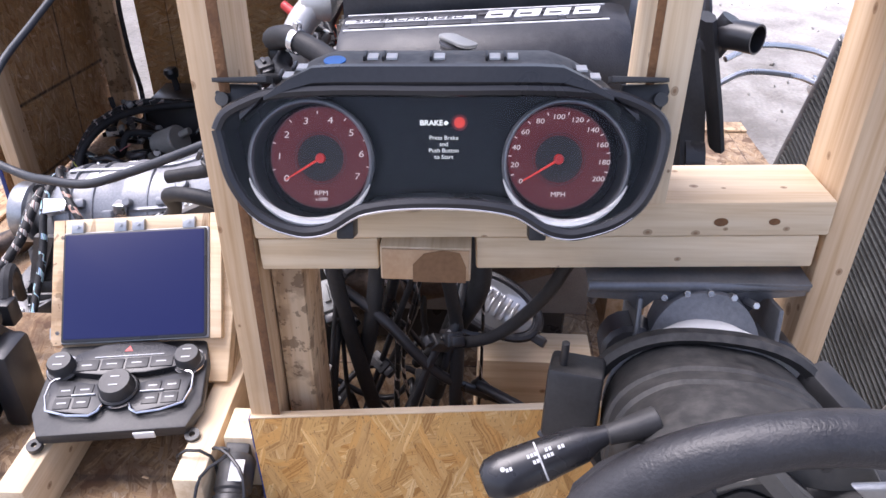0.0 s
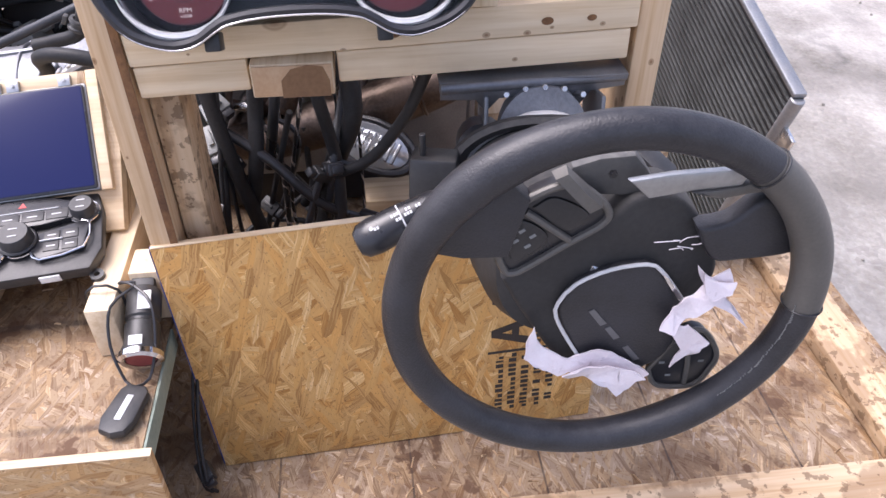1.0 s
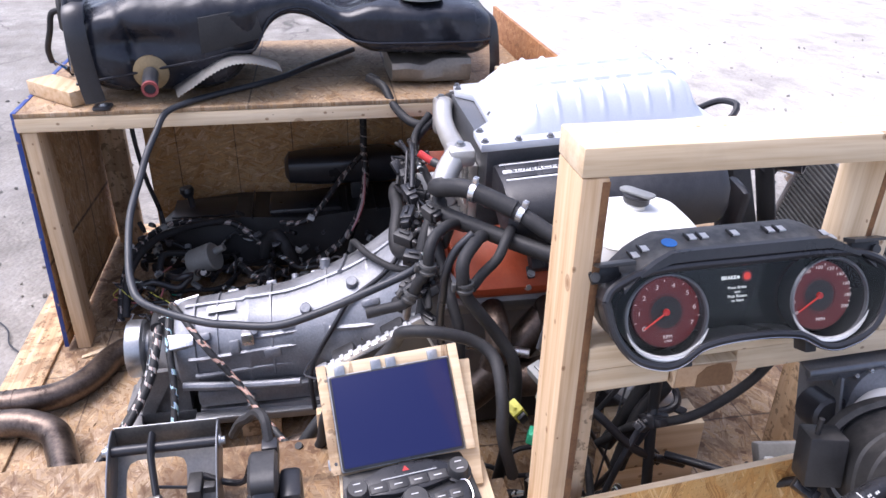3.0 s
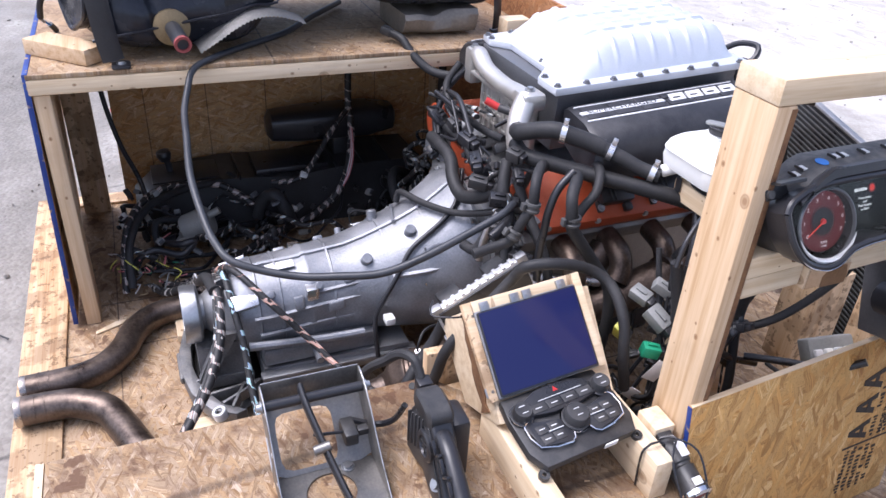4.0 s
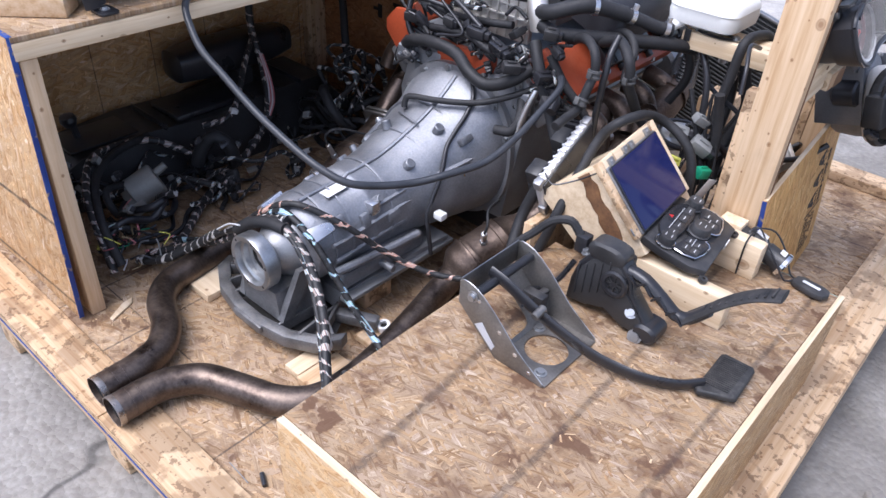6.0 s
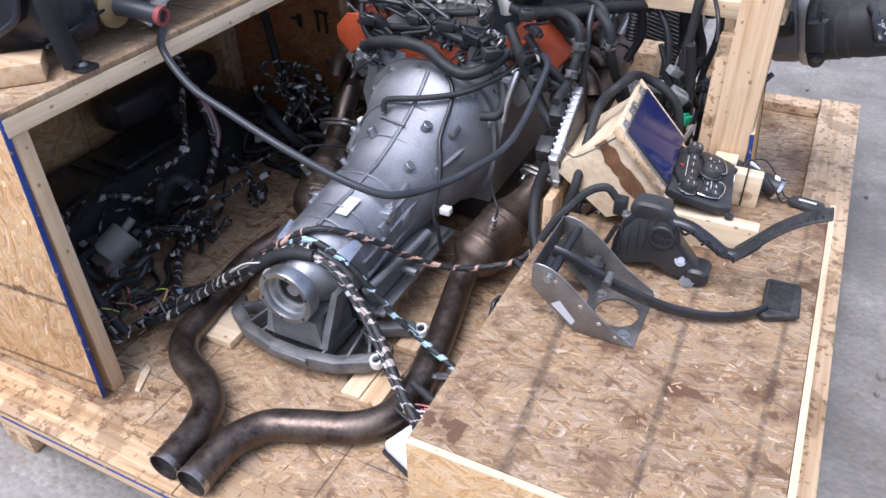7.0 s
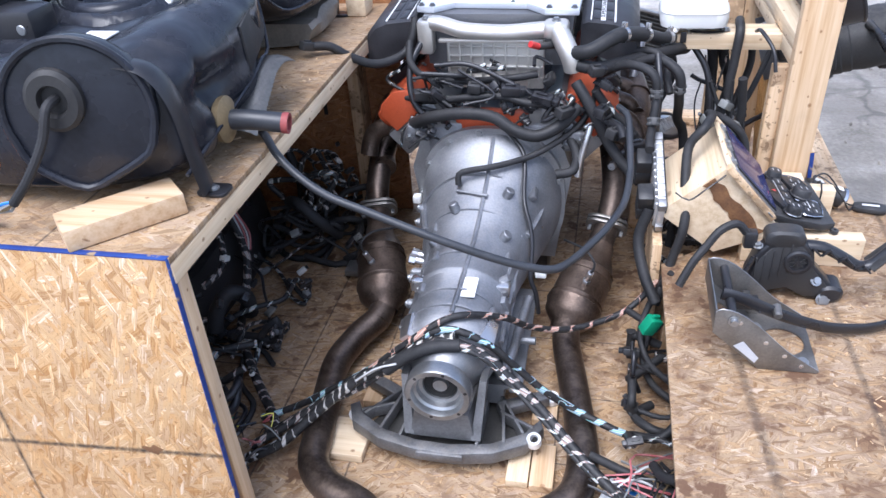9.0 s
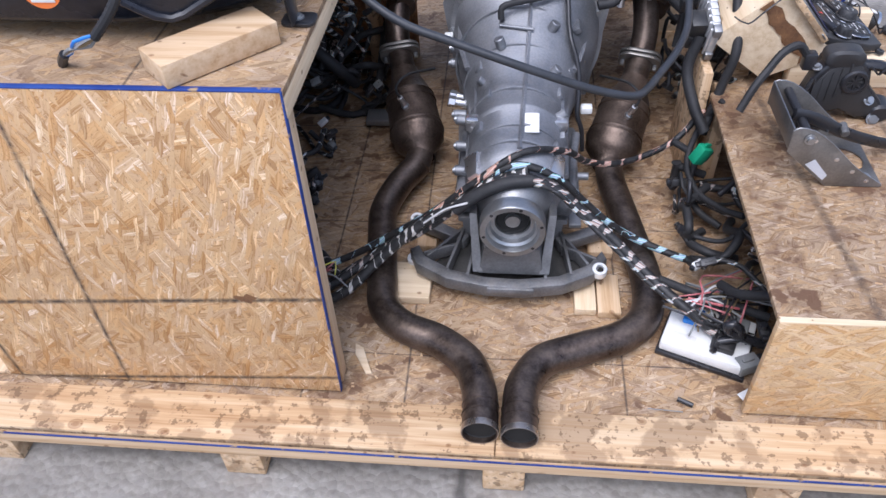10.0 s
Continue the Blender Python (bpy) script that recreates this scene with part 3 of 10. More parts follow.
def prism(outline, depth, m, bevel=0.0, bm=None, seg=2):
    """A flat outline in the frame's xy plane, drawn out along its z by depth, with rounded edges."""
    fresh = bmesh.new()
    vs = [fresh.verts.new((x, y, 0)) for x, y in outline]
    f = fresh.faces.new(vs)
    ext = bmesh.ops.extrude_face_region(fresh, geom=[f])
    bmesh.ops.translate(fresh, verts=[g for g in ext["geom"] if isinstance(g, bmesh.types.BMVert)], vec=(0, 0, depth))
    if bevel:
        bmesh.ops.recalc_face_normals(fresh, faces=fresh.faces)
        es = [e for e in fresh.edges if abs(e.verts[0].co.z - e.verts[1].co.z) < 1e-6]
        bmesh.ops.bevel(fresh, geom=es, offset=bevel, segments=seg, affect="EDGES", profile=0.5)
    bmesh.ops.transform(fresh, matrix=m, verts=fresh.verts)
    if bm is None:
        return fresh
    me = bpy.data.meshes.new("join")
    fresh.to_mesh(me)
    fresh.free()
    bm.from_mesh(me)
    bpy.data.meshes.remove(me)
    return bm


def rounded(w, h, r, k=5):
    """The outline of a rounded rectangle about the origin."""
    out = []
    for cx, cy, a0 in ((w / 2 - r, h / 2 - r, 0), (-w / 2 + r, h / 2 - r, 90), (-w / 2 + r, -h / 2 + r, 180), (w / 2 - r, -h / 2 + r, 270)):
        for i in range(k + 1):
            a = radians(a0 + 90 * i / k)
            out.append((cx + r * math.cos(a), cy + r * math.sin(a)))
    return out


def circle(r, k=32, cx=0, cy=0):
    return [(cx + r * math.cos(2 * math.pi * i / k), cy + r * math.sin(2 * math.pi * i / k)) for i in range(k)]


def loft(sections, n=36, caps=True, bm=None):
    """Closed rings joined one to the next; each section is a list of n points."""
    bm = bm or bmesh.new()
    rings = [[bm.verts.new(p) for p in s] for s in sections]
    for a, b in zip(rings, rings[1:]):
        for i in range(len(a)):
            j = (i + 1) % len(a)
            bm.faces.new((a[i], b[i], b[j], a[j]))
    if caps:
        bm.faces.new(rings[0])
        bm.faces.new(rings[-1])
    return bm


def ring_xz(y, cx, cz, rx, rz, n=36, e=2.0):
    """A superellipse across the y axis."""
    out = []
    for i in range(n):
        a = 2 * math.pi * i / n
        c, s = math.cos(a), math.sin(a)
        out.append(Vector((cx + rx * math.copysign(abs(c) ** (2 / e), c), y, cz + rz * math.copysign(abs(s) ** (2 / e), s))))
    return out


def words(text, size, m, mat, parent, name="lettering", depth=0.0006, align="CENTER", shear=0.0, bold=0.0):
    """Raised lettering in the built-in font, in the frame's xy plane."""
    cu = bpy.data.curves.new("font", "FONT")
    cu.body, cu.size, cu.extrude, cu.align_x, cu.align_y, cu.shear, cu.offset = text, size, depth, align, "CENTER", shear, bold
    tmp = new("font", cu)
    me = bpy.data.meshes.new_from_object(tmp.evaluated_get(bpy.context.evaluated_depsgraph_get()))
    bpy.data.objects.remove(tmp)
    bpy.data.curves.remove(cu)
    me.transform(m)
    me.materials.clear()
    me.materials.append(mat)
    return part(name, me, mat, parent)


def hose(name, pts, r, mat, label, category="hose", group="", seg=10, step=0.012, ridged=0.0, parent=None, hollow=0.0, flat=1.0):
    """A hose or cable: a thing of its own, or a part where a parent is given."""
    bm = sweep(pts, r, seg, step, ridged, hollow, flat=flat)
    ob = part(name, bm, mat, parent, label if parent else "", 60)
    return ob if parent else tagged(ob, label, category, group)


def bolt(at, direction, r=0.006, h=0.005, bm=None):
    m = axes(at, direction, z=(0, 0, 1) if abs(Vector(direction).normalized().z) < 0.9 else (0, 1, 0))
    return lathe([(0, 0), (0, r * 1.5), (h * 0.3, r * 1.5), (h * 0.3, r), (h, r * 0.92), (h, 0)], m, 6 if r < 0.005 else 12, bm)


# ---- ground ----
GZ = -0.14


def make_ground():
    bm = bmesh.new()
    bmesh.ops.create_grid(bm, x_segments=90, y_segments=90, size=9.0)
    for v in bm.verts:
        v.co.z = GZ + 0.012 * noise.noise(v.co * 1.7) + 0.006 * noise.noise(v.co * 6.0) - 0.006
        k = max(abs(v.co.x), abs(v.co.y))
        if k > 8.9:
            v.co.x, v.co.y = v.co.x * 160, v.co.y * 160
    return tagged(part("ground", bm, M["ground"]), "pale trampled gravel and concrete yard", "ground", kind="structure")


make_ground()


# ---- pallet ----
def make_pallet():
    p = thing("pallet", "worn wooden pallet decked with stained strand board", "pallet", (0, 1.1, GZ))
    part("deck", box(-1.178, 1.172, -0.108, 2.40, -0.018, 0.0, 0.001), M["osb_floor"], p)
    part("rim_board", box(-1.18, -0.02, -0.116, -0.004, 0.001, 0.011, 0.003), M["rim"], p)
    part("rim_board", box(-0.018, 1.174, -0.115, -0.005, 0.001, 0.0105, 0.003), M["rim"], p)
    part("rim_board", box(1.035, 1.174, 0.02, 2.40, 0.001, 0.024, 0.004), M["dirty_y"], p)
    part("rim_board", box(-0.6, 1.03, 2.255, 2.345, 0.001, 0.038, 0.004), M["dirty_x"], p)
    part("rim_board", box(-1.18, -1.10, 0.02, 2.40, 0.001, 0.011, 0.003), M["dirty_y"], p)
    part("paint_line", box(-1.181, 1.175, -0.1185, -0.1165, -0.017, -0.011, 0.0005), M["blue"], p, "faded blue paint along the edge")
    part("edge_board", box(-1.18, 1.174, -0.112, -0.074, -0.058, -0.019, 0.003), M["pine_x"], p)
    part("edge_board", box(1.136, 1.174, -0.07, 2.40, -0.058, -0.019, 0.003), M["pine_y"], p)
    part("edge_board", box(-1.18, -1.142, -0.07, 2.40, -0.058, -0.019, 0.003), M["pine_y"], p)
    for x in (-1.12, -0.56, 0.0, 0.55, 1.10):
        for y in (-0.105, 1.05, 2.2):
            part("foot", box(x - 0.044, x + 0.044, y, y + 0.14, GZ - 0.006, -0.059, 0.004), M["dirty_y"], p)
    return p


make_pallet()


# ---- storage cabinet beside the gearbox ----
def make_cabinet():
    c = thing("storage_cabinet", "open-sided strand board cabinet with blue-painted edges on the pallet", "cabinet", (-0.7, 0.7, 0))
    lean = Matrix.Translation((0, 0.014, 0)) @ Matrix.Rotation(radians(-1.6), 4, "X")
    part("end_panel", box(-1.10, -0.3525, 0.0, 0.011, 0.012, 0.736, 0.001, lean), M["osb_end"], c)
    part("paint_edge", box(-1.10, -0.352, -0.0005, 0.0115, 0.7362, 0.739, 0.0005, lean), M["blue"], c, "blue painted top edge")
    part("paint_edge", box(-0.3522, -0.3505, -0.001, 0.0115, 0.012, 0.737, 0.0005, lean), M["blue"], c, "blue painted side edge")
    blot = [(0.020 * math.cos(a) * (1 + 0.35 * math.sin(3 * a)), 0.010 * math.sin(a) * (1 + 0.4 * math.cos(5 * a))) for a in [radians(q) for q in range(0, 360, 15)]]
    part("knot", prism(blot, 0.0008, lean @ axes((-0.501, -0.0002, 0.288), (1, 0, 0.06), z=(0, -1, 0))), M["bark"], c, "dark brown knot in the board")
    part("post", box(-0.440, -0.354, 0.047, 0.085, 0.0, 0.684, 0.003), M["pine_z"], c)
    part("post", box(-1.085, -1.047, 0.040, 0.128, 0.0, 0.684, 0.003), M["dirty_z"], c)
    part("post", box(-1.085, -1.047, 1.36, 1.448, 0.0, 0.684, 0.003), M["dirty_z"], c)
    part("post", box(-0.50, -0.462, 1.36, 1.448, 0.0, 0.684, 0.003), M["dirty_z"], c)
    part("shelf_top", box(-1.10, -0.349, 0.040, 1.475, 0.7255, 0.737, 0.001), M["osb_shelf"], c)
    part("front_rail", box(-0.437, -0.348, 0.040, 1.47, 0.686, 0.7245, 0.003), M["pale_y"], c)
    part("back_rail", box(-1.10, -1.02, 0.040, 1.47, 0.686, 0.7245, 0.003), M["pine_y"], c)
    part("back_panel", box(-1.098, -1.087, 0.185, 1.47, 0.0, 0.684, 0.001), M["osb_back"], c)
    part("far_panel", box(-1.08, -0.345, 1.452, 1.464, 0.0, 0.684, 0.001), M["osb_far"], c)
    part("lip", box(-1.10, -0.335, 1.477, 1.489, 0.70, 0.842, 0.001), M["osb_far"], c, "upright brown board along the shelf end")
    for i, (x, z, w, h) in enumerate(((-0.66, 0.40, 0.014, 0.075), (-0.625, 0.40, 0.014, 0.075), (-0.643, 0.437, 0.06, 0.012), (-0.74, 0.395, 0.022, 0.05), (-0.76, 0.40, 0.03, 0.012))):
        part("stamp", box(x - w / 2, x + w / 2, 1.4505, 1.4518, z - h / 2, z + h / 2, 0), M["ink"], c, "dark stamped mark" if i == 0 else "")
    return c


make_cabinet()


# ---- low box that carries the pedals ----
def make_pedal_box():
    b = thing("pedal_box", "low strand board box with oil-spotted top", "box", (0.78, 0.55, 0))
    part("top", prism([(0.478, 0.030), (1.080, 0.030), (1.080, 1.104), (0.645, 1.104), (0.645, 0.90), (0.478, 0.76)], 0.012, Matrix.Translation((0, 0, 0.283)), 0.001), M["osb_box"], b)
    part("front_board", box(0.478, 1.092, 0.014, 0.0285, 0.012, 0.292, 0.001), M["osb_front"], b, "pale strand board front")
    part("front_edge", box(0.4782, 1.0918, 0.0142, 0.0283, 0.2922, 0.2955, 0.0005), M["pale_x"], b, "pale sawn top edge")
    part("side_board", box(1.0815, 1.0935, 0.030, 1.116, 0.025, 0.294, 0.001), M["osb_side"], b)
    part("side_edge", box(1.0812, 1.0938, 0.030, 1.116, 0.2945, 0.2965, 0.0005), M["pale_y"], b, "pale sawn top edge")
    part("end_strip", box(0.868, 1.0805, 1.1045, 1.1085, 0.258, 0.2945, 0.001), M["verdigris"], b, "faded green painted end")
    part("bearer", box(0.55, 0.638, 0.05, 0.088, 0.0, 0.282, 0.003), M["dirty_z"], b)
    part("bearer", box(0.50, 0.538, 0.75, 0.838, 0.0, 0.282, 0.003), M["dirty_z"], b)
    part("bearer", box(0.98, 1.018, 0.45, 0.538, 0.0, 0.282, 0.003), M["dirty_z"], b)
    return b


make_pedal_box()


# ---- timber frame that carries the dash ----
def make_dash_frame():
    d = thing("dash_frame", "pine timber frame with strand board kick panel", "frame", (0.82, 1.45, 0))
    part("post", box(0.769, 0.861, 1.111, 1.148, 0.0, 1.003, 0.003), M["pine_z"], d)
    part("bark_edge", box(0.8600, 0.8618, 1.138, 1.1486, 0.02, 0.998, 0.0006), M["bark"], d, "strip of brown bark along the post")
    part("post", box(0.735, 0.823, 1.150, 1.187, 0.0, 0.663, 0.003), M["dirty_z"], d)
    part("post", box(0.742, 0.832, 1.758, 1.797, 0.0, 1.003, 0.003), M["pine_z"], d)
    part("post", box(0.655, 0.740, 1.7595, 1.796, 0.0, 0.70, 0.003), M["dirty_z"], d)
    part("post", box(0.765, 0.855, 1.538, 1.577, 0.7575, 1.003, 0.003), M["pale_z"], d)
    part("bark_edge", box(0.8535, 0.8558, 1.5372, 1.545, 0.762, 0.995, 0.0006), M["bark"], d, "strip of brown bark along the post")
    part("top_plank", box(0.768, 0.861, 1.110, 1.885, 1.0035, 1.043, 0.003), M["pale_y"], d)
    # beams, which fall back and rise a little towards the far post
    bm_ = axes((0.861, 1.150, 0.7058), (-0.03, 1, 0.022), z=(0, 0, 1))
    part("beam", box(0.0, 0.605, 0.0, 0.089, 0.0004, 0.041, 0.003, bm_), M["pale_y"], d)
    part("beam", box(0.002, 0.131, 0.002, 0.089, -0.0405, -0.0006, 0.003, bm_), M["pale_y"], d)
    part("beam", box(0.236, 0.598, 0.002, 0.089, -0.0405, -0.0006, 0.003, bm_), M["pale_y"], d)
    for k, w in ((0.305, 0.006), (0.49, 0.005), (0.545, 0.004), (0.10, 0.005)):
        part("knot", prism([(w * math.cos(q) * 1.5, w * math.sin(q)) for q in [radians(30 * i) for i in range(12)]], 0.0006, bm_ @ axes((k, -0.0002, 0.018), (1, 0, 0), z=(0, -1, 0))), M["bark"], d, "small dark knot")
    # cross board with its damp end grain
    arm = part("cross_board", box(0.50, 0.8645, 1.284, 1.381, 0.662, 0.7045, 0.002), M["pale_x"], d)
    part("end_face", box(0.865, 0.8665, 1.286, 1.379, 0.664, 0.7025, 0.001), M["endgrain"], arm, "sawn end grain")
    stain = [(0.0, -0.020), (0.0, 0.002), (0.012, 0.016), (0.032, 0.021), (0.050, 0.018), (0.057, 0.0), (0.057, -0.020)]
    part("stain", prism(stain, 0.0006, axes((0.8667, 1.319, 0.682), (0, 1, 0), z=(1, 0, 0)), 0), M["wetgrain"], arm, "dark damp stain")
    # kick panel leaning on the posts
    m = Matrix.Translation((0.901, 1.113, 0.0)) @ Matrix.Rotation(math.atan(0.06), 4, "Z") @ Matrix.Rotation(math.atan2(-0.044, 0.447), 4, "Y") @ Matrix.Translation((0, -1.113, 0))
    flat = m @ axes((0, 1.113, 0), (0, 1, 0), z=(1, 0, 0))
    kick = part("kick_panel", prism([(0.025, 0.002), (0.664, 0.002), (0.664, 0.468), (0, 0.447)], 0.011, flat, 0.001), M["osb_kick"], d, "golden strand board with black stamp")
    part("paint_edge", prism([(0.0233, 0.002), (0.0247, 0.002), (-0.0003, 0.446), (-0.0017, 0.446)], 0.0105, flat, 0.0003), M["blue"], kick, "blue painted end")
    part("raw_edge", prism([(0.001, 0.4473), (0.663, 0.4683), (0.663, 0.4705), (0.001, 0.4493)], 0.0112, flat, 0.0004), M["pale_y"], kick, "pale torn top edge")
    f = m @ axes((0.0113, 0, 0), (0, 1, 0), z=(1, 0, 0))
    # stamp: three wedge marks one above the other, a line, and rows of short bars
    k = 0
    for z0 in (0.190, 0.258, 0.326):
        for pts in ([(0, 0), (0.062, 0.022), (0.062, 0.034), (0, 0.016)], [(0, 0.056), (0, 0.042), (0.062, 0.024), (0.062, 0.036)], [(0.016, 0.012), (0.028, 0.012), (0.028, 0.044), (0.016, 0.044)]):
            part("stamp_mark", prism([(1.655 - x, y + z0) for x, y in pts], 0.0006, f @ Matrix.Translation((0, 0, 0.0002 * (k % 3)))), M["ink"], kick)
            k += 1
    part("stamp_mark", prism([(1.588, 0.176), (1.735, 0.176), (1.735, 0.181), (1.588, 0.181)], 0.0006, f), M["ink"], kick)
    rng = random.Random(5)
    words("MADE IN THE USA", 0.021, f @ Matrix.Translation((1.700, 0.275, 0.0006)) @ Matrix.Rotation(radians(90), 4, "Z"), M["ink"], kick, depth=0.0003, bold=0.0004)
    for row in range(8):
        z = 0.190 if row < 3 else 0.045
        zt, y = (0.36, 1.664 + row * 0.021) if row < 3 else (0.165, 1.602 + (row - 3) * 0.022)
        while z < zt and row != 1:
            w = rng.uniform(0.004, 0.008)
            if rng.random() > 0.15:
                k = rng.choice((0.0, 0.0, 0.005))
                part("stamp_mark", prism([(y + k, z), (y + 0.013, z), (y + 0.013, z + w), (y + k, z + w)], 0.0006, f), M["ink"], kick)
            z += w + rng.uniform(0.003, 0.005)
    return d


make_dash_frame()


# ---- gearbox ----
def make_gearbox():
    g = thing("gearbox", "grey cast aluminium automatic gearbox lying behind the engine", "gearbox", (0, 0.65, 0.03))
    S = ((0.415, 0.0, 0.225, 0.085, 0.085), (0.43, 0.0, 0.226, 0.106, 0.104), (0.452, 0.0, 0.228, 0.112, 0.110), (0.50, 0.001, 0.231, 0.115, 0.113), (0.592, 0.002, 0.236, 0.118, 0.116),
         (0.598, 0.002, 0.237, 0.122, 0.120), (0.607, 0.002, 0.238, 0.122, 0.120), (0.613, 0.002, 0.239, 0.119, 0.118), (0.70, 0.004, 0.246, 0.124, 0.122), (0.735, 0.005, 0.251, 0.131, 0.127), (0.76, 0.006, 0.255, 0.136, 0.131),
         (0.80, 0.008, 0.262, 0.146, 0.140), (0.86, 0.011, 0.273, 0.162, 0.155), (0.92, 0.014, 0.288, 0.178, 0.174), (0.965, 0.016, 0.303, 0.188, 0.194), (0.985, 0.017, 0.311, 0.196, 0.205), (1.005, 0.018, 0.314, 0.198, 0.208))
    case = part("case", loft([ring_xz(*s, n=48, e=2.15) for s in S], 48), M["alu"], g)
    # cast rib along the top and cast rings round the case
    part("rib", sweep([(0.007 + 0.039 * (y - 0.4), y, z + r + 0.002) for y, _, z, _, r in S[2:-1]], 0.0058, 6, 0.02), M["alu"], case, "cast seam along the top")
    for y, z, rx in ((0.475, 0.2295, 0.1135), (0.53, 0.2325, 0.116), (0.66, 0.2425, 0.1225), (0.80, 0.262, 0.1405), (0.90, 0.283, 0.169)):
        part("rib", sweep([(0.002 + rx * math.cos(a), y, z + (rx + 0.001) * math.sin(a)) for a in [radians(q) for q in range(-25, 206, 10)]], 0.004, 5, 0.02), M["alu"], case)
    for x, dx in ((0.15, 1), (0.165, 1), (-0.15, -1)):
        part("rib", sweep([(x * 0.86, 0.80, 0.33), (x, 0.88, 0.345), (x * 1.06, 0.97, 0.36)], 0.008, 6, 0.02), M["alu"], case)
    # long flank ribs, raised pads and short webs of the casting
    for q, y0, y1 in ((12, 0.46, 0.72), (-12, 0.47, 0.74), (28, 0.62, 0.86), (168, 0.46, 0.72), (150, 0.60, 0.84)):
        P = []
        for i in range(8):
            y = y0 + (y1 - y0) * i / 7
            rr = 0.117 + 0.045 * max(0, (y - 0.62)) + 0.55 * max(0, y - 0.74) ** 1.5
            P.append((0.004 + rr * math.cos(radians(q)), y, 0.232 + 0.10 * max(0, y - 0.5) + rr * math.sin(radians(q))))
        part("rib", sweep(P, 0.0065, 6, 0.03), M["alu"], case)
    for q, y, w, h in ((38, 0.50, 0.030, 0.020), (20, 0.57, 0.024, 0.034), (34, 0.70, 0.034, 0.018), (5, 0.66, 0.040, 0.026), (24, 0.80, 0.030, 0.030), (35, 0.90, 0.044, 0.018), (140, 0.56, 0.030, 0.022), (128, 0.66, 0.026, 0.018), (140, 0.78, 0.036, 0.022)):
        a = radians(q)
        rr = 0.118 + 0.05 * max(0, y - 0.62) + 0.62 * max(0, y - 0.74) ** 1.4
        at = Vector((0.004 + rr * math.cos(a), y, 0.234 + 0.11 * max(0, y - 0.5) + 0.25 * max(0, y - 0.78) ** 1.2 + rr * math.sin(a)))
        part("pad", box(-w / 2, w / 2, -h / 2, h / 2, -0.014, 0.006, 0.004, axes(at, (0, 1, 0.12), z=(math.cos(a), 0, math.sin(a)))), M["alu"], case)
    rng = random.Random(2)
    for x, y, a in ((0.085, 0.745, 50), (0.105, 0.86, 60), (0.11, 0.62, 35), (-0.09, 0.72, 135), (-0.05, 0.80, 110)):
        d = Vector((math.cos(radians(a)), 0, math.sin(radians(a))))
        r = 0.122 + max(0, y - 0.70) * 0.24
        c = Vector((0.004, y, 0.247 + max(0, y - 0.7) * 0.19)) + d * (r - 0.012)
        part("boss", rod(c, c + d * 0.028, rng.uniform(0.009, 0.014), seg=14), M["alu"], case)
    # bright milled pads on the shoulders
    for sx in (-1, 1):
        part("mounting_ear", prism([(-0.02, -0.03), (0.02, -0.03), (0.014, 0.035), (-0.012, 0.035)], 0.022, axes((0.085 * sx, 0.445, 0.285), (0.5 * sx, 0, -0.4), z=(sx * 0.6, -0.2, 0.75)), 0.003), M["alu_bright"], g, "bright milled ear")
        part("mounting_ear", box(0.105 * sx - 0.016, 0.105 * sx + 0.016, 0.588, 0.618, 0.285, 0.318, 0.004), M["alu_bright"], g)
    for x, y, z, dx, dz in ((-0.150, 0.955, 0.300, -1, 0.1), (-0.150, 0.925, 0.275, -1, 0), (-0.135, 0.885, 0.330, -0.8, 0.5), (-0.130, 0.765, 0.215, -1, 0), (-0.118, 0.690, 0.245, -1, 0.2), (-0.115, 0.640, 0.205, -1, 0), (-0.112, 0.560, 0.190, -1, 0)):
        q, d = Vector((x, y, z)), Vector((dx, 0, dz)).normalized()
        part("boss", rod(q, q + d * 0.034, 0.013, seg=14), M["alu"], case)
        part("bolt", bolt(q + d * 0.034, d, 0.0075, 0.006), M["steel"], case)
    for x, y, z, w in ((0.097, 0.662, 0.300, 0.026), (0.124, 0.806, 0.334, 0.022), (0.166, 0.884, 0.318, 0.026), (0.111, 0.764, 0.322, 0.018), (-0.105, 0.60, 0.290, 0.024)):
        d = Vector((x, 0, z - 0.25)).normalized()
        part("pad", box(-w / 2, w / 2, -w * 0.4, w * 0.4, -0.016, 0.007, 0.003, axes((x, y, z), (0, 1, 0.2), z=d)), M["alu_bright"], case, "bright milled pad")
    part("vent_tube", rod((-0.050, 0.854, 0.424), (0.036, 0.832, 0.426), 0.0045, seg=12), M["alu"], g, "small metal vent tube")
    # bell housing flange with bolts
    fl = part("bell_flange", loft([ring_xz(1.003, 0.018, 0.316, 0.208, 0.220, 48, 2.3), ring_xz(1.022, 0.018, 0.316, 0.208, 0.220, 48, 2.3)], 48), M["alu_dark"], g)
    for q in range(20, 180, 26):
        a = radians(q)
        part("bolt", bolt((0.018 + 0.200 * math.cos(a), 1.002, 0.316 + 0.210 * math.sin(a)), (0, -1, 0), 0.008, 0.012), M["steel"], fl)
    # oil pan and side ledges
    part("oil_pan", loft([[Vector((x * k, y, z)) for x, y, z in ((-0.125, 0.47, 0.115 - d), (0.125, 0.47, 0.115 - d), (0.15, 0.84, 0.13 - d), (-0.15, 0.84, 0.13 - d))] for k, d in ((1.06, 0.0), (1.06, 0.012), (0.98, 0.014), (0.94, 0.062))], 4), M["alu_dark"], g)
    part("side_casting", box(0.098, 0.142, 0.47, 0.76, 0.125, 0.175, 0.012), M["alu"], g)
    part("side_casting", box(-0.142, -0.098, 0.47, 0.76, 0.125, 0.175, 0.012), M["alu"], g)
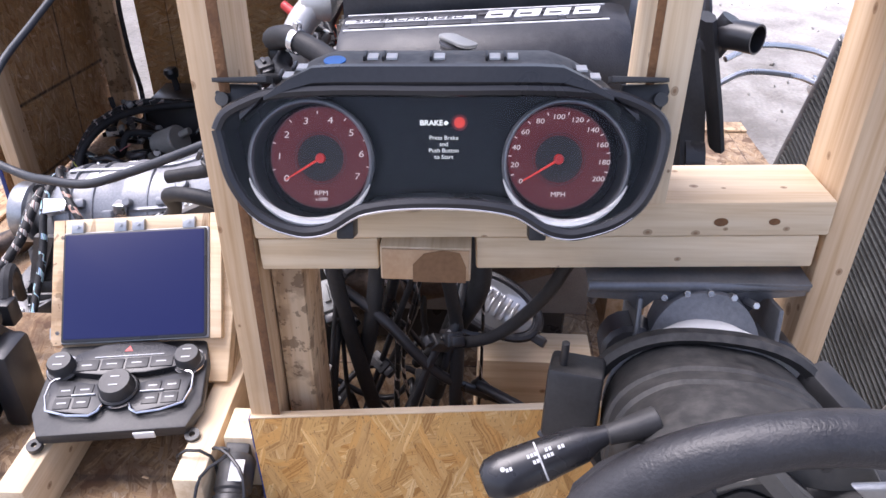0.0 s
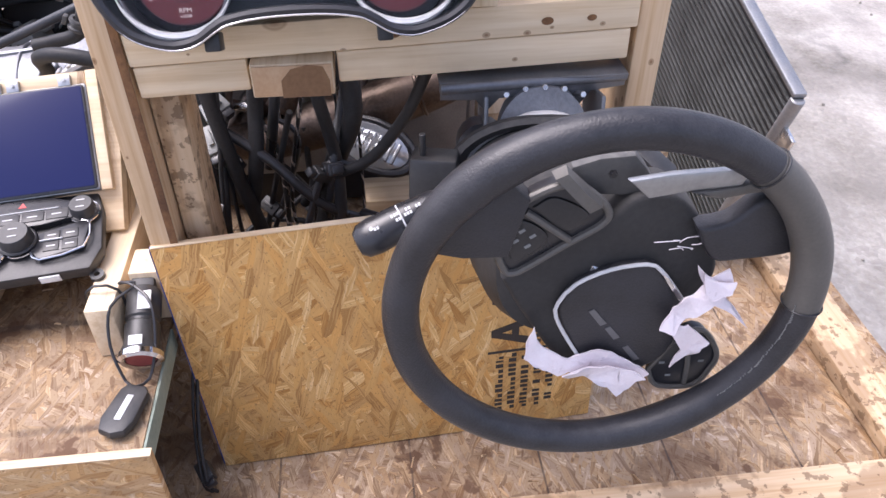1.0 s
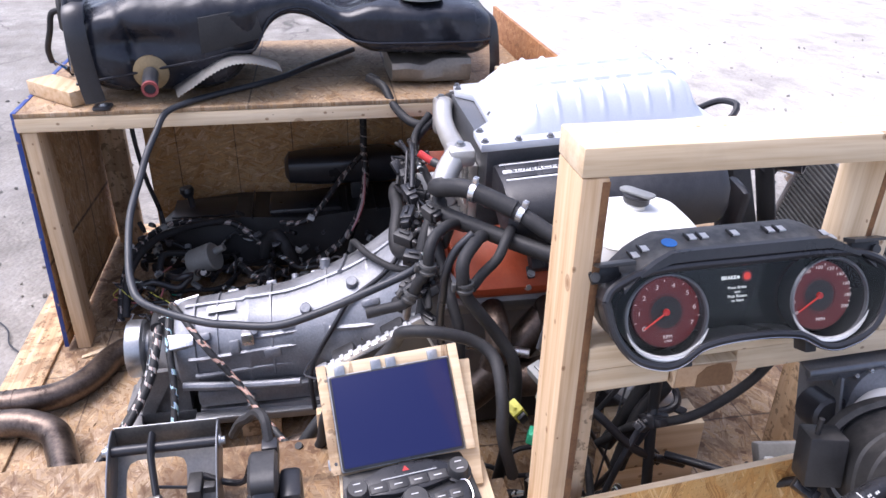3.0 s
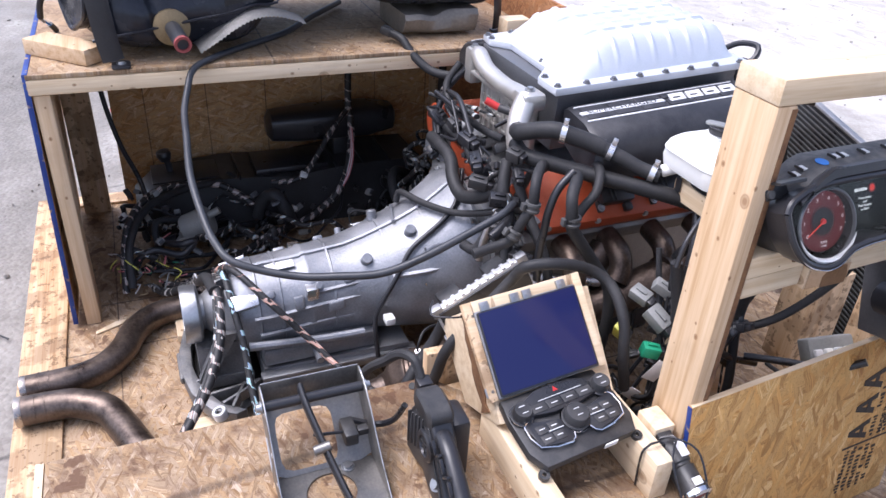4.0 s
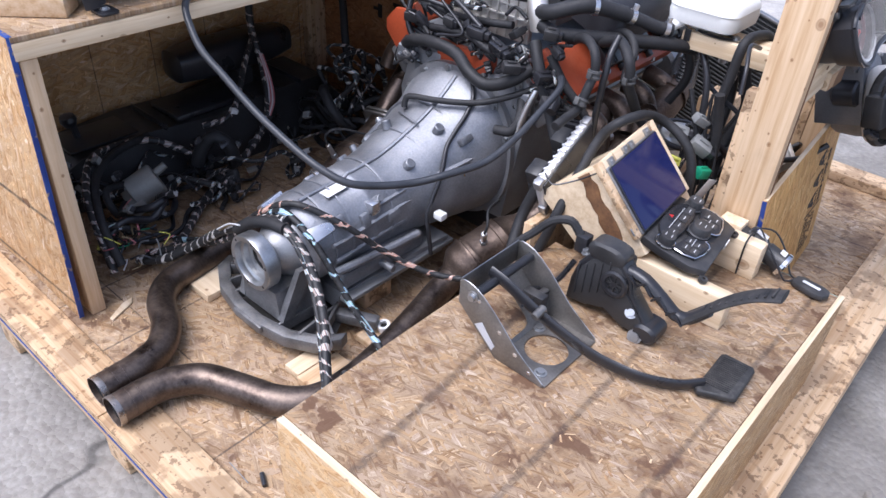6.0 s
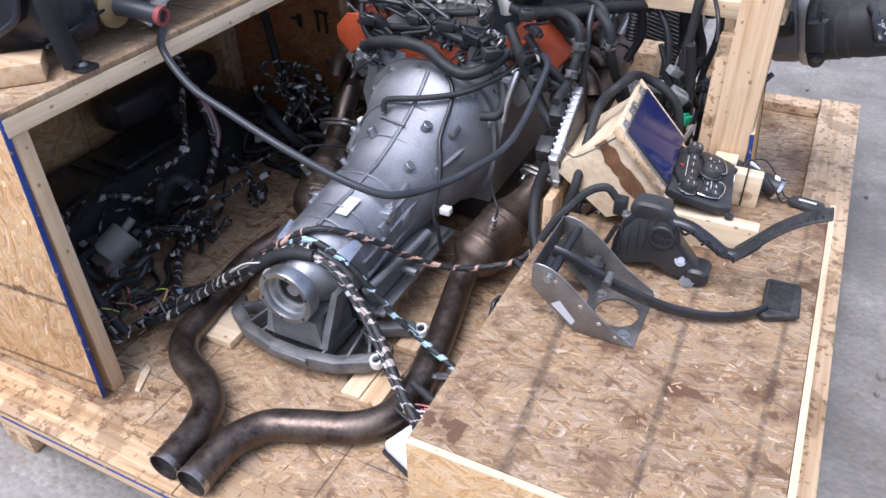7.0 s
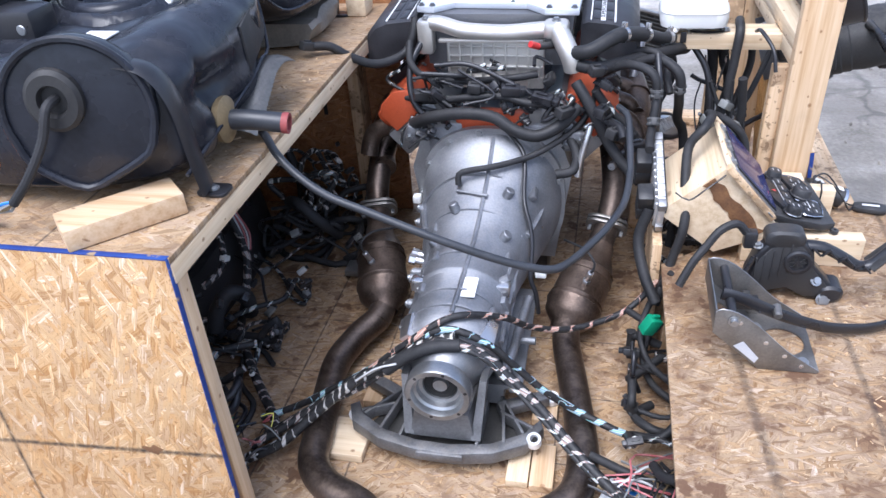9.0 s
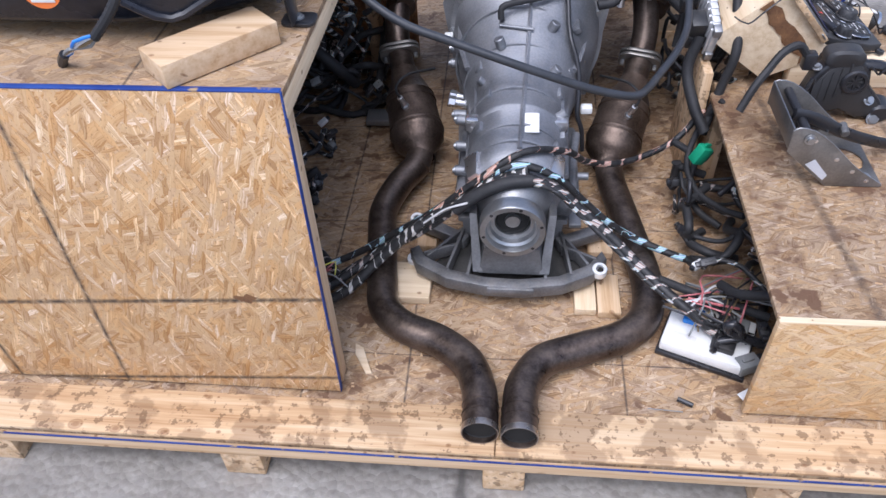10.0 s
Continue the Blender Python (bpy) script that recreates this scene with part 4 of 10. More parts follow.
    part("pan_rail", box(0.135, 0.165, 0.46, 0.86, 0.100, 0.112, 0.003), M["alu_dark"], g)
    part("cooler_line", sweep([(0.13, 0.44, 0.19), (0.14, 0.52, 0.19), (0.145, 0.62, 0.185), (0.155, 0.72, 0.19)], 0.011, 10), M["alu"], g)
    part("selector_shaft", rod((0.125, 0.60, 0.15), (0.185, 0.60, 0.15), 0.010), M["alu_dark"], g)
    # rear extension and output flange
    part("tail_housing", loft([ring_xz(y, 0, z, r, r, 32) for y, z, r in ((0.418, 0.225, 0.088), (0.40, 0.225, 0.082), (0.372, 0.225, 0.060), (0.352, 0.226, 0.044), (0.345, 0.226, 0.044))], 32), M["alu_dark"], g)
    fm = axes((0, 0.347, 0.225), (0, -1, 0))
    of = part("output_flange", lathe([(0, 0.030), (0.004, 0.066), (0.010, 0.0725), (0.042, 0.0735), (0.046, 0.071), (0.046, 0.059), (0.042, 0.0575), (0.030, 0.0565), (0.026, 0.051), (0.014, 0.048), (0.012, 0.040), (0.004, 0.038), (0.003, 0.018), (0.012, 0.016), (0.012, 0)], fm, 40), M["steel"], g, "machined output flange with bolt holes")
    for i in range(6):
        a = radians(60 * i + 15)
        part("bolt_hole", rod((0.065 * math.cos(a), 0.3035, 0.225 + 0.065 * math.sin(a)), (0.065 * math.cos(a), 0.3005, 0.225 + 0.065 * math.sin(a)), 0.0042, seg=10), M["satin"], of)
    # Dark disc painted in for the shade inside the flange bore.
    part("bore", rod((0, 0.344, 0.225), (0, 0.3425, 0.225), 0.0375, seg=28), M["soot_and_shade"], of, "dark disc for the shade in the flange bore")
    part("paper_label", sweep([(0.036, 0.506, 0.3450), (0.036, 0.538, 0.3480), (0.036, 0.574, 0.3508)], 0.0165, 8, 0.01, flat=0.10), M["paper"], g, "blank white paper label")
    # electrical fittings on the near flank
    for y, z in ((0.80, 0.225), (0.832, 0.222)):
        part("fitting", rod((-0.130, y, z), (-0.170, y, z + 0.008), 0.012, seg=12), M["alu_bright"], g)
        part("fitting", rod((-0.162, y, z + 0.006), (-0.182, y, z + 0.010), 0.015, seg=6), M["alu_bright"], g)
    part("plug", box(-0.205, -0.180, 0.965, 0.99, 0.31, 0.335, 0.005), M["white"], g, "white plastic plug")
    part("plug", box(0.165, 0.195, 0.765, 0.79, 0.222, 0.242, 0.004), M["white"], g, "white plastic plug")
    return g


make_gearbox()


# ---- cross member under the tail ----
def make_cross_member():
    c = thing("cross_member", "cast aluminium gearbox cross member resting on wood blocks", "bracket", (0, 0.4, 0.03))
    front = [(-0.245, 0.395), (-0.225, 0.345), (-0.15, 0.300), (-0.06, 0.280), (0.03, 0.277), (0.12, 0.293), (0.19, 0.330), (0.225, 0.385)]
    back = [(0.215, 0.412), (0.18, 0.362), (0.11, 0.322), (0.02, 0.307), (-0.06, 0.310), (-0.14, 0.330), (-0.205, 0.372), (-0.225, 0.41)]
    part("bow", prism(front + back, 0.036, Matrix.Translation((0, 0, 0.040)), 0.004), M["alu_grime"], c)
    part("web", prism([(-0.20, 0.365), (-0.10, 0.312), (0.02, 0.300), (0.12, 0.315), (0.195, 0.365), (0.12, 0.50), (-0.12, 0.50)], 0.006, Matrix.Translation((0, 0, 0.030)), 0.001), M["dark_web"], c)
    for a, b in (((-0.20, 0.37), (-0.10, 0.50)), ((-0.15, 0.33), (-0.12, 0.47)), ((-0.21, 0.38), (-0.13, 0.415)), ((0.18, 0.36), (0.10, 0.50)), ((0.14, 0.325), (0.12, 0.47)), ((0.20, 0.38), (0.12, 0.42)), ((-0.10, 0.315), (-0.085, 0.45)), ((0.08, 0.31), (0.085, 0.45))):
        d = Vector((b[0] - a[0], b[1] - a[1], 0))
        part("rib", box(0, d.length, -0.0035, 0.0035, 0.048, 0.080, 0.001, axes((*a, 0), d)), M["alu_grime"], c)
    for x, y, z in ((-0.244, 0.522, 0.074), (0.234, 0.516, 0.060), (0.206, 0.345, 0.092), (-0.238, 0.40, 0.052)):
        m = axes((x, y + 0.010, z - 0.044), (0, -0.28, 1), z=(1, 0, 0))
        eye = part("eye", lathe([(0.012, 0.010), (0.012, 0.0175), (0.030, 0.0175), (0.033, 0.016), (0.033, 0.0098), (0.014, 0.009)], m, 24), M["eye"], c, "bright bolt eye")
        # Black disc stands in for the shade down the bolt eye.
        part("eye_hole", lathe([(0.024, 0.0097), (0.025, 0.0097), (0.025, 0)], m, 20), M["soot_and_shade"], eye)
    for x, y, x2, y2 in ((-0.23, 0.515, -0.11, 0.45), (0.225, 0.508, 0.11, 0.45)):
        part("arm", box(0, Vector((x2 - x, y2 - y, 0)).length, -0.016, 0.016, 0.035, 0.066, 0.006, axes((x, y, 0), (x2 - x, y2 - y, 0))), M["alu_grime"], c)
    part("saddle", loft([[Vector(p) for p in q] for q in (((-0.075, 0.322, 0.075), (0.075, 0.322, 0.075), (0.062, 0.322, 0.155), (-0.062, 0.322, 0.155)), ((-0.085, 0.44, 0.075), (0.085, 0.44, 0.075), (0.075, 0.44, 0.175), (-0.075, 0.44, 0.175)))], 4), M["alu_grime"], c)
    for s in (-1, 1):
        part("strut", loft([[Vector((s * x, y, z)) for x, y, z in q] for q in (((0.066, 0.318, 0.082), (0.088, 0.318, 0.082), (0.090, 0.350, 0.082), (0.068, 0.350, 0.082)), ((0.082, 0.372, 0.215), (0.098, 0.372, 0.215), (0.098, 0.42, 0.215), (0.082, 0.42, 0.215)))], 4), M["alu_grime"], c)
    part("lug", box(-0.055, 0.055, 0.272, 0.284, 0.052, 0.074, 0.006), M["alu_grime"], c)
    return c


make_cross_member()


def wood_block(x0, x1, y0, y1, z0, z1, mat, label, m=None):
    return tagged(part("wood_block", box(x0, x1, y0, y1, z0, z1, 0.003, m), M[mat]), label, "wood block")


wood_block(-0.285, -0.19, 0.282, 0.40, 0.0005, 0.024, "pale_x", "pale offcut of pine under the cross member")
wood_block(0.150, 0.200, 0.268, 0.375, 0.0005, 0.022, "pale_y", "pale offcut of pine under the cross member")
wood_block(0.203, 0.256, 0.262, 0.385, 0.0005, 0.022, "pine_y", "pine offcut under the cross member")
wood_block(-0.24, -0.19, 0.46, 0.56, 0.0005, 0.024, "pine_y", "pine offcut under the cross member arm")
wood_block(0.19, 0.25, 0.46, 0.56, 0.0005, 0.022, "pine_y", "pine offcut under the cross member arm")
wood_block(-0.12, 0.12, 0.56, 0.66, 0.0005, 0.050, "dirty_x", "pine offcut under the gearbox pan")


# ---- exhaust ----
def make_exhaust(name, label, pipe, cat, down, side):
    e = thing(name, label, "exhaust pipe", (pipe[0][0], 0.4, 0.0))
    tp = part("tail_pipe", sweep(pipe, 0.0365, 28, 0.012, hollow=0.06), M["exhaust"], e)
    q = Vector(pipe[0])
    # Black disc puts soot and shade into the colour of the mouth.
    part("mouth", rod(q + Vector((0, 0.012, 0)), q + Vector((0, 0.016, 0)), 0.0346, seg=28), M["soot_and_shade"], tp, "black disc for soot and shade in the pipe mouth")
    ax = axes(q, Vector(pipe[1]) - q)
    part("mouth_band", lathe([(-0.0005, 0.0358), (-0.0005, 0.0372), (0.012, 0.0374), (0.014, 0.0366)], ax, 28), M["scoured"], tp, "scoured bright rim of the mouth")
    for k in (0.040, 0.062):
        part("weld_band", lathe([(k, 0.0362), (k, 0.0378), (k + 0.003, 0.0378), (k + 0.003, 0.0362)], ax, 28), M["exhaust"], tp)
    a, b = Vector(cat[0]), Vector(cat[1])
    d = b - a
    n = d.length
    m = axes(a, d, z=(0, 0, 1))
    part("converter", lathe([(-0.03, 0.036), (-0.012, 0.040), (0.004, 0.056), (0.02, 0.070), (0.045, 0.074), (0.05, 0.0775), (0.055, 0.0775), (0.058, 0.073), (0.066, 0.0725), (0.070, 0.075), (0.076, 0.0725), (n * 0.62, 0.070), (n * 0.63, 0.073), (n * 0.65, 0.073), (n * 0.66, 0.069), (n * 0.72, 0.068), (n * 0.73, 0.0705), (n * 0.75, 0.066), (n * 0.86, 0.058), (n, 0.044), (n + 0.03, 0.040)], m, 32), M["bronze"], e, "heat-stained catalytic converter")
    part("down_pipe", sweep([b] + list(down), 0.036, 24, 0.015), M["exhaust"], e)
    q = b + (Vector(down[0]) - b) * 0.92
    cm = axes(q, Vector(down[1]) - b, z=(1, 0, 0))
    cl = part("clamp", prism(rounded(0.088, 0.118, 0.034), 0.009, cm @ axes((-0.011, 0, 0), (0, 1, 0), z=(1, 0, 0)), 0.001), M["bracket"], e, "rusty flange plate")
    part("clamp", prism(rounded(0.088, 0.118, 0.034), 0.009, cm @ axes((0.003, 0, 0), (0, 1, 0), z=(1, 0, 0)), 0.001), M["bracket"], e)
    for k in (-1, 1):
        part("bolt", rod(cm @ Vector((-0.026, 0, 0.046 * k)), cm @ Vector((0.026, 0, 0.046 * k)), 0.006, seg=8), M["steel"], cl)
    s = a + d * 0.40
    up = Vector((0.25 * side, -0.35, 0.9)).normalized()
    se = part("oxygen_sensor", rod(s + up * 0.062, s + up * 0.082, 0.011, seg=6), M["steel"], e)
    part("sensor_body", rod(s + up * 0.082, s + up * 0.118, 0.008, seg=12), M["alu_bright"], se)
    part("sensor_wire", sweep([s + up * 0.118, s + up * 0.15 + Vector((0, 0.01, 0)), s + up * 0.16 + Vector((-0.03 * side, 0.05, 0.01)), s + Vector((-0.05 * side, 0.12, 0.10))], 0.0035, 6), M["rubber"], se)
    return e


make_exhaust("exhaust_pipe", "brown heat-stained exhaust pipe with curved tail on the pallet",
             [(-0.050, -0.092, 0.0485), (-0.052, -0.03, 0.0485), (-0.058, 0.015, 0.047), (-0.085, 0.085, 0.042), (-0.15, 0.140, 0.040), (-0.235, 0.178, 0.040), (-0.288, 0.235, 0.040), (-0.305, 0.32, 0.042), (-0.325, 0.45, 0.046), (-0.335, 0.56, 0.052), (-0.305, 0.66, 0.064), (-0.268, 0.72, 0.076), (-0.262, 0.765, 0.084)],
             [(-0.262, 0.778, 0.088), (-0.322, 0.985, 0.180)], [(-0.352, 1.085, 0.225), (-0.362, 1.15, 0.285), (-0.350, 1.22, 0.37), (-0.31, 1.27, 0.43)], -1)
make_exhaust("exhaust_pipe", "brown heat-stained exhaust pipe with curved tail beside its twin",
             [(0.028, -0.098, 0.0485), (0.028, -0.02, 0.0485), (0.036, 0.035, 0.046), (0.075, 0.098, 0.042), (0.15, 0.135, 0.040), (0.245, 0.175, 0.040), (0.302, 0.235, 0.040), (0.318, 0.33, 0.042), (0.302, 0.46, 0.044), (0.276, 0.60, 0.052), (0.258, 0.69, 0.062), (0.252, 0.755, 0.076)],
             [(0.252, 0.768, 0.080), (0.320, 0.965, 0.175)], [(0.346, 1.06, 0.225), (0.360, 1.13, 0.29), (0.350, 1.20, 0.37), (0.33, 1.27, 0.44)], 1)


# ---- engine ----
def rise(y):
    """The engine lies slightly nose up."""
    return 0.064 * (y - 1.13)


def make_engine():
    e = thing("engine", "supercharged V8 engine with silver lid and orange valve covers", "engine", (0.02, 1.35, 0.0))
    # block and sump
    part("block", loft([[Vector(p) for p in ((-0.17, y, 0.12), (0.20, y, 0.12), (0.24, y, 0.40), (0.20, y, 0.52), (-0.17, y, 0.52), (-0.21, y, 0.40))] for y in (1.024, 1.64)], 6), M["alu_dark"], e)
    part("sump", box(-0.15, 0.18, 1.06, 1.60, 0.012, 0.119, 0.02), M["satin"], e)
    for s, cx in ((1, 0.02), (-1, 0.02)):
        # head and valve cover, leaning out on either side
        m = Matrix.Translation((cx + s * 0.245, 0, 0.545)) @ Matrix.Rotation(radians(42 * s), 4, "Y")
        h = part("cylinder_head", box(-0.085, 0.085, 1.05, 1.62, -0.09, -0.005, 0.008, m), M["alu_dark"], e)
        v = part("valve_cover", box(-0.078, 0.078, 1.058, 1.615, -0.004, 0.062, 0.022, m), M["orange"], e)
        for i in range(3):
            y = 1.268 + i * 0.145
            coil = part("ignition_coil", box(-0.040, 0.044, y - 0.044, y + 0.044, 0.061, 0.090, 0.006, m), M["satin"], v)
            for q in (-0.018, -0.008):
                part("coil_rib", box(-0.038, 0.042, y + q - 0.002, y + q + 0.002, 0.090, 0.0925, 0.0006, m), M["black"], coil)
            part("coil_foot", box(0.030, 0.058, y - 0.050, y - 0.034, 0.060, 0.072, 0.004, m), M["black"], coil)
            part("coil_bolt", bolt(m @ Vector((0.049, y - 0.043, 0.072)), m.to_3x3() @ Vector((0, 0, 1)), 0.006, 0.006), M["steel"], coil)
            part("coil_plug", box(0.044, 0.064, y + 0.020, y + 0.040, 0.058, 0.076, 0.004, m), M["black"], coil)
        for y in (1.09, 1.22, 1.35, 1.47, 1.59):
            part("bolt", bolt(m @ Vector((0.070, y, 0.050)), m.to_3x3() @ Vector((0.6, 0, 0.8)), 0.006, 0.008), M["steel"], v)
        for i in range(4):
            y = 1.15 + i * 0.125
            x = cx + s * 0.33
            part("exhaust_runner", sweep([(x - s * 0.03, y, 0.47), (x + s * 0.03, y, 0.455), (x + s * 0.055, y - 0.005, 0.425), (x + s * 0.065, y - 0.02, 0.38 + 0.02 * i)], 0.027, 14), M["bronze"], e)
        part("exhaust_manifold", sweep([(cx + s * 0.36, 1.66, 0.475), (cx + s * 0.385, 1.58, 0.442), (cx + s * 0.395, 1.45, 0.402), (cx + s * 0.395, 1.33, 0.368), (cx + s * 0.385, 1.23, 0.335), (cx + s * 0.36, 1.16, 0.318)], lambda f: 0.036 + 0.012 * math.sin(math.pi * f), 20), M["bronze"], e, "straw-tinted exhaust manifold")
        for y, z in ((1.52, 0.424), (1.39, 0.385), (1.27, 0.349)):
            part("manifold_weld", lathe([(-0.004, 0.044), (-0.002, 0.050), (0.002, 0.050), (0.004, 0.044)], axes((cx + s * 0.393, y, z), (0, -1, -0.30)), 24), M["exhaust"], e)
        part("head_front", box(cx + s * 0.13 - 0.05, cx + s * 0.13 + 0.05, 1.022, 1.048, 0.40, 0.54, 0.008), M["alu"], e)
        part("cover_front", prism([(-0.052, -0.045), (0.050, -0.045), (0.062, 0.0), (0.054, 0.024), (0.024, 0.044), (-0.030, 0.040), (-0.052, 0.016)], 0.014, m @ axes((0, 1.056, 0.03), (1, 0, 0), z=(0, -1, 0)), 0.004), M["orange"], v)
        br_ = part("head_bracket", box(-0.045, 0.030, 1.030, 1.052, -0.075, -0.020, 0.006, m), M["alu"], e)
        for q in (-0.035, 0.02):
            part("bolt", bolt(m @ Vector((q, 1.030, -0.045)), (0, -1, 0), 0.008, 0.009), M["steel"], br_)
    part("valley_cover", box(-0.08, 0.12, 1.026, 1.05, 0.50, 0.58, 0.008), M["orange"], e)
    # supercharger case
    part("supercharger", loft([[Vector((x, y, z + rise(y))) for x, z in ((-0.17, 0.66), (0.215, 0.66), (0.225, 0.797), (-0.178, 0.797))] for y in (1.15, 1.64)], 4), M["grey_steel"], e)
    part("throttle_plate", box(-0.115, 0.150, 1.128, 1.149, 0.600, 0.735, 0.004), M["bar"], e)
    for i in range(9):
        part("plate_rib", box(-0.112 + i * 0.031, -0.106 + i * 0.031, 1.120, 1.1275, 0.605, 0.73, 0.001), M["bar"], e)
    for z in (0.63, 0.66, 0.69, 0.715):
        part("plate_rib", box(-0.112, 0.147, 1.1215, 1.1275, z, z + 0.006, 0.001), M["bar"], e)
    # lid flange and ribbed dome
    out = [(-0.197, 1.158), (-0.150, 1.152), (-0.098, 1.190), (0.098, 1.182), (0.150, 1.136), (0.238, 1.134), (0.252, 1.652), (-0.185, 1.668)]
    slope = Matrix.Translation((0, 1.13, 0.798)) @ Matrix.Rotation(math.atan(0.064), 4, "X") @ Matrix.Translation((0, -1.13, 0))
    lid = part("lid", prism(out, 0.018, slope, 0.003), M["lid"], e, "silver cast lid with ribbed dome")
    NX, NY = 96, 110
    x0, x1, y0, y1 = -0.160, 0.212, 1.188, 1.640
    bm = bmesh.new()
    V = []
    for j in range(NY + 1):
        row = []
        v = j / NY
        for i in range(NX + 1):
            u = i / NX
            a = min(1.0, u / 0.17, (1 - u) / 0.17)
            b = min(1.0, v / 0.26, (1 - v) / 0.10)
            a, b = max(a, 0) , max(b, 0)
            hgt = 0.074 * math.sin(a * math.pi / 2) ** 0.8 * math.sin(b * math.pi / 2) ** 0.9
            if hgt > 0.012:
                cross = max(0.0, 1 - abs((v * 9.0) % 1 - 0.5) / 0.13)
                along = max(0.0, 1 - abs((u * 9.0) % 1 - 0.5) / 0.16) if 0.24 < u < 0.76 and v > 0.18 else 0.0
                hgt += 0.0062 * max(min(cross * 1.6, 1), min(along * 1.6, 1)) * min(1.0, (hgt - 0.012) / 0.02)
            row.append(bm.verts.new(slope @ Vector((x0 + (x1 - x0) * u, y0 + (y1 - y0) * v, 0.0165 + hgt))))
        V.append(row)
    for j in range(NY):
        for i in range(NX):
            bm.faces.new((V[j][i], V[j][i + 1], V[j + 1][i + 1], V[j + 1][i]))
    part("dome", bm, M["lid"], lid, smooth=40)
    for x, y in ((-0.185, 1.165), (-0.155, 1.162), (0.160, 1.148), (0.225, 1.145), (0.0, 1.20), (0.060, 1.195), (-0.060, 1.20)) + tuple((0.231 + 0.003 * k, 1.215 + 0.068 * k) for k in range(7)) + tuple((-0.180, 1.23 + 0.068 * k) for k in range(7)):
        part("bolt", bolt(slope @ Vector((x, y, 0.018)), (0, 0, 1), 0.006, 0.007), M["grey_steel"], lid)
    # side covers with bright lines and raised wording
    for s in (1, -1):
        def cx_(x):
            return 0.02 + s * (x - 0.02)
        prof = [(0.243, 0.700), (0.243, 0.772), (0.262, 0.779), (0.335, 0.771), (0.372, 0.756), (0.398, 0.724), (0.402, 0.680), (0.392, 0.650), (0.36, 0.655)]
        secs = []
        for y, k in ((1.158, 0.93), (1.172, 1.0), (1.60, 1.0), (1.622, 0.92)):
            secs.append([Vector((cx_(0.243 + (x - 0.243) * k), y, 0.70 + (z - 0.70) * k + rise(y))) for x, z in prof])
        cov = part("side_cover", loft(secs, len(prof)), M["leather"], e, "black moulded engine cover with silver lines")
        a = math.atan2(0.771 - 0.779, 0.335 - 0.262)
        cm = Matrix.Translation((cx_(0.262), 1.165, 0.7795)) @ Matrix.Rotation(math.atan(0.064), 4, "X") @ Matrix.Rotation(-a * s, 4, "Y")
        part("silver_line", box(*sorted((s * 0.004, s * 0.0075)), 0.0, 0.425, 0.0, 0.003, 0.0008, cm), M["mark"], cov)
        part("silver_line", box(*sorted((s * 0.066, s * 0.071)), 0.0, 0.425, 0.0, 0.003, 0.0008, cm), M["mark"], cov)
        for k in range(6):
            for x in (0.011, 0.044):
                part("moulded_step", box(*sorted((s * x, s * (x + 0.019))), 0.008 + k * 0.07, 0.066 + k * 0.07, 0.0, 0.004, 0.0015, cm), M["leather"], cov)
                part("groove", box(*sorted((s * (x - 0.001), s * (x + 0.020))), 0.0675 + k * 0.07, 0.0765 + k * 0.07, 0.0, 0.0016, 0, cm), M["soot_and_shade"], cov)
        if s > 0:
            tm = cm @ axes((0.037, 0.105, 0.0042), (0, 1, 0), z=(0, 0, 1))
            part("badge_strip", box(0.0305, 0.0435, 0.0, 0.215, 0.0, 0.0038, 0.001, cm), M["mark"], cov)
            words("SUPERCHARGED", 0.0155, tm @ Matrix.Translation((0, 0, 0.0)) @ Matrix.Diagonal((1.55, 1, 1, 1)), M["satin"], cov, depth=0.0004, shear=0.15)
            for k in range(4):
                y = 0.228 + k * 0.047
                part("badge_block", prism([(0, 0), (0.040, 0), (0.048, 0.030), (0.008, 0.030)], 0.004, cm @ axes((0.049, y, 0.001), (0, 1, 0), z=(0, 0, 1))), M["mark"], cov)
                part("badge_gap", prism([(0.010, 0.0085), (0.030, 0.0085), (0.031, 0.0145), (0.011, 0.0145)], 0.001, cm @ axes((0.049, y, 0.0046), (0, 1, 0), z=(0, 0, 1))), M["satin"], cov)
    # coolant bridge across the rear face
    br = part("coolant_bridge", sweep([(-0.168, 1.130, 0.776), (-0.13, 1.118, 0.783), (-0.06, 1.108, 0.768), (0.05, 1.103, 0.764), (0.13, 1.100, 0.772), (0.185, 1.098, 0.776)], 0.023, 16, flat=0.9), M["bar"], e, "bead-blasted aluminium coolant bridge")
    part("bridge_foot", box(-0.19, -0.145, 1.10, 1.145, 0.70, 0.795, 0.012), M["bar"], br)
    part("bridge_foot", box(0.150, 0.215, 1.070, 1.130, 0.755, 0.797, 0.012), M["bar"], br)
    part("bridge_leg", sweep([(0.185, 1.095, 0.78), (0.205, 1.070, 0.75), (0.225, 1.055, 0.715), (0.232, 1.058, 0.685)], 0.026, 12), M["bar"], br)
    part("bridge_rib", box(-0.13, 0.15, 1.095, 1.112, 0.737, 0.747, 0.003), M["bar"], br)
    part("bolt", bolt((0.182, 1.10, 0.797), (0, 0, 1), 0.008, 0.008), M["steel"], br)
    part("bolt", bolt((-0.166, 1.12, 0.795), (0, 0, 1), 0.008, 0.008), M["steel"], br)
    part("red_cap", rod((0.124, 1.020, 0.761), (0.142, 1.046, 0.747), 0.0085), M["red"], e, "red plastic cap")
    part("cap_stem", rod((0.142, 1.046, 0.747), (0.180, 1.085, 0.738), 0.0095), M["black"], e)
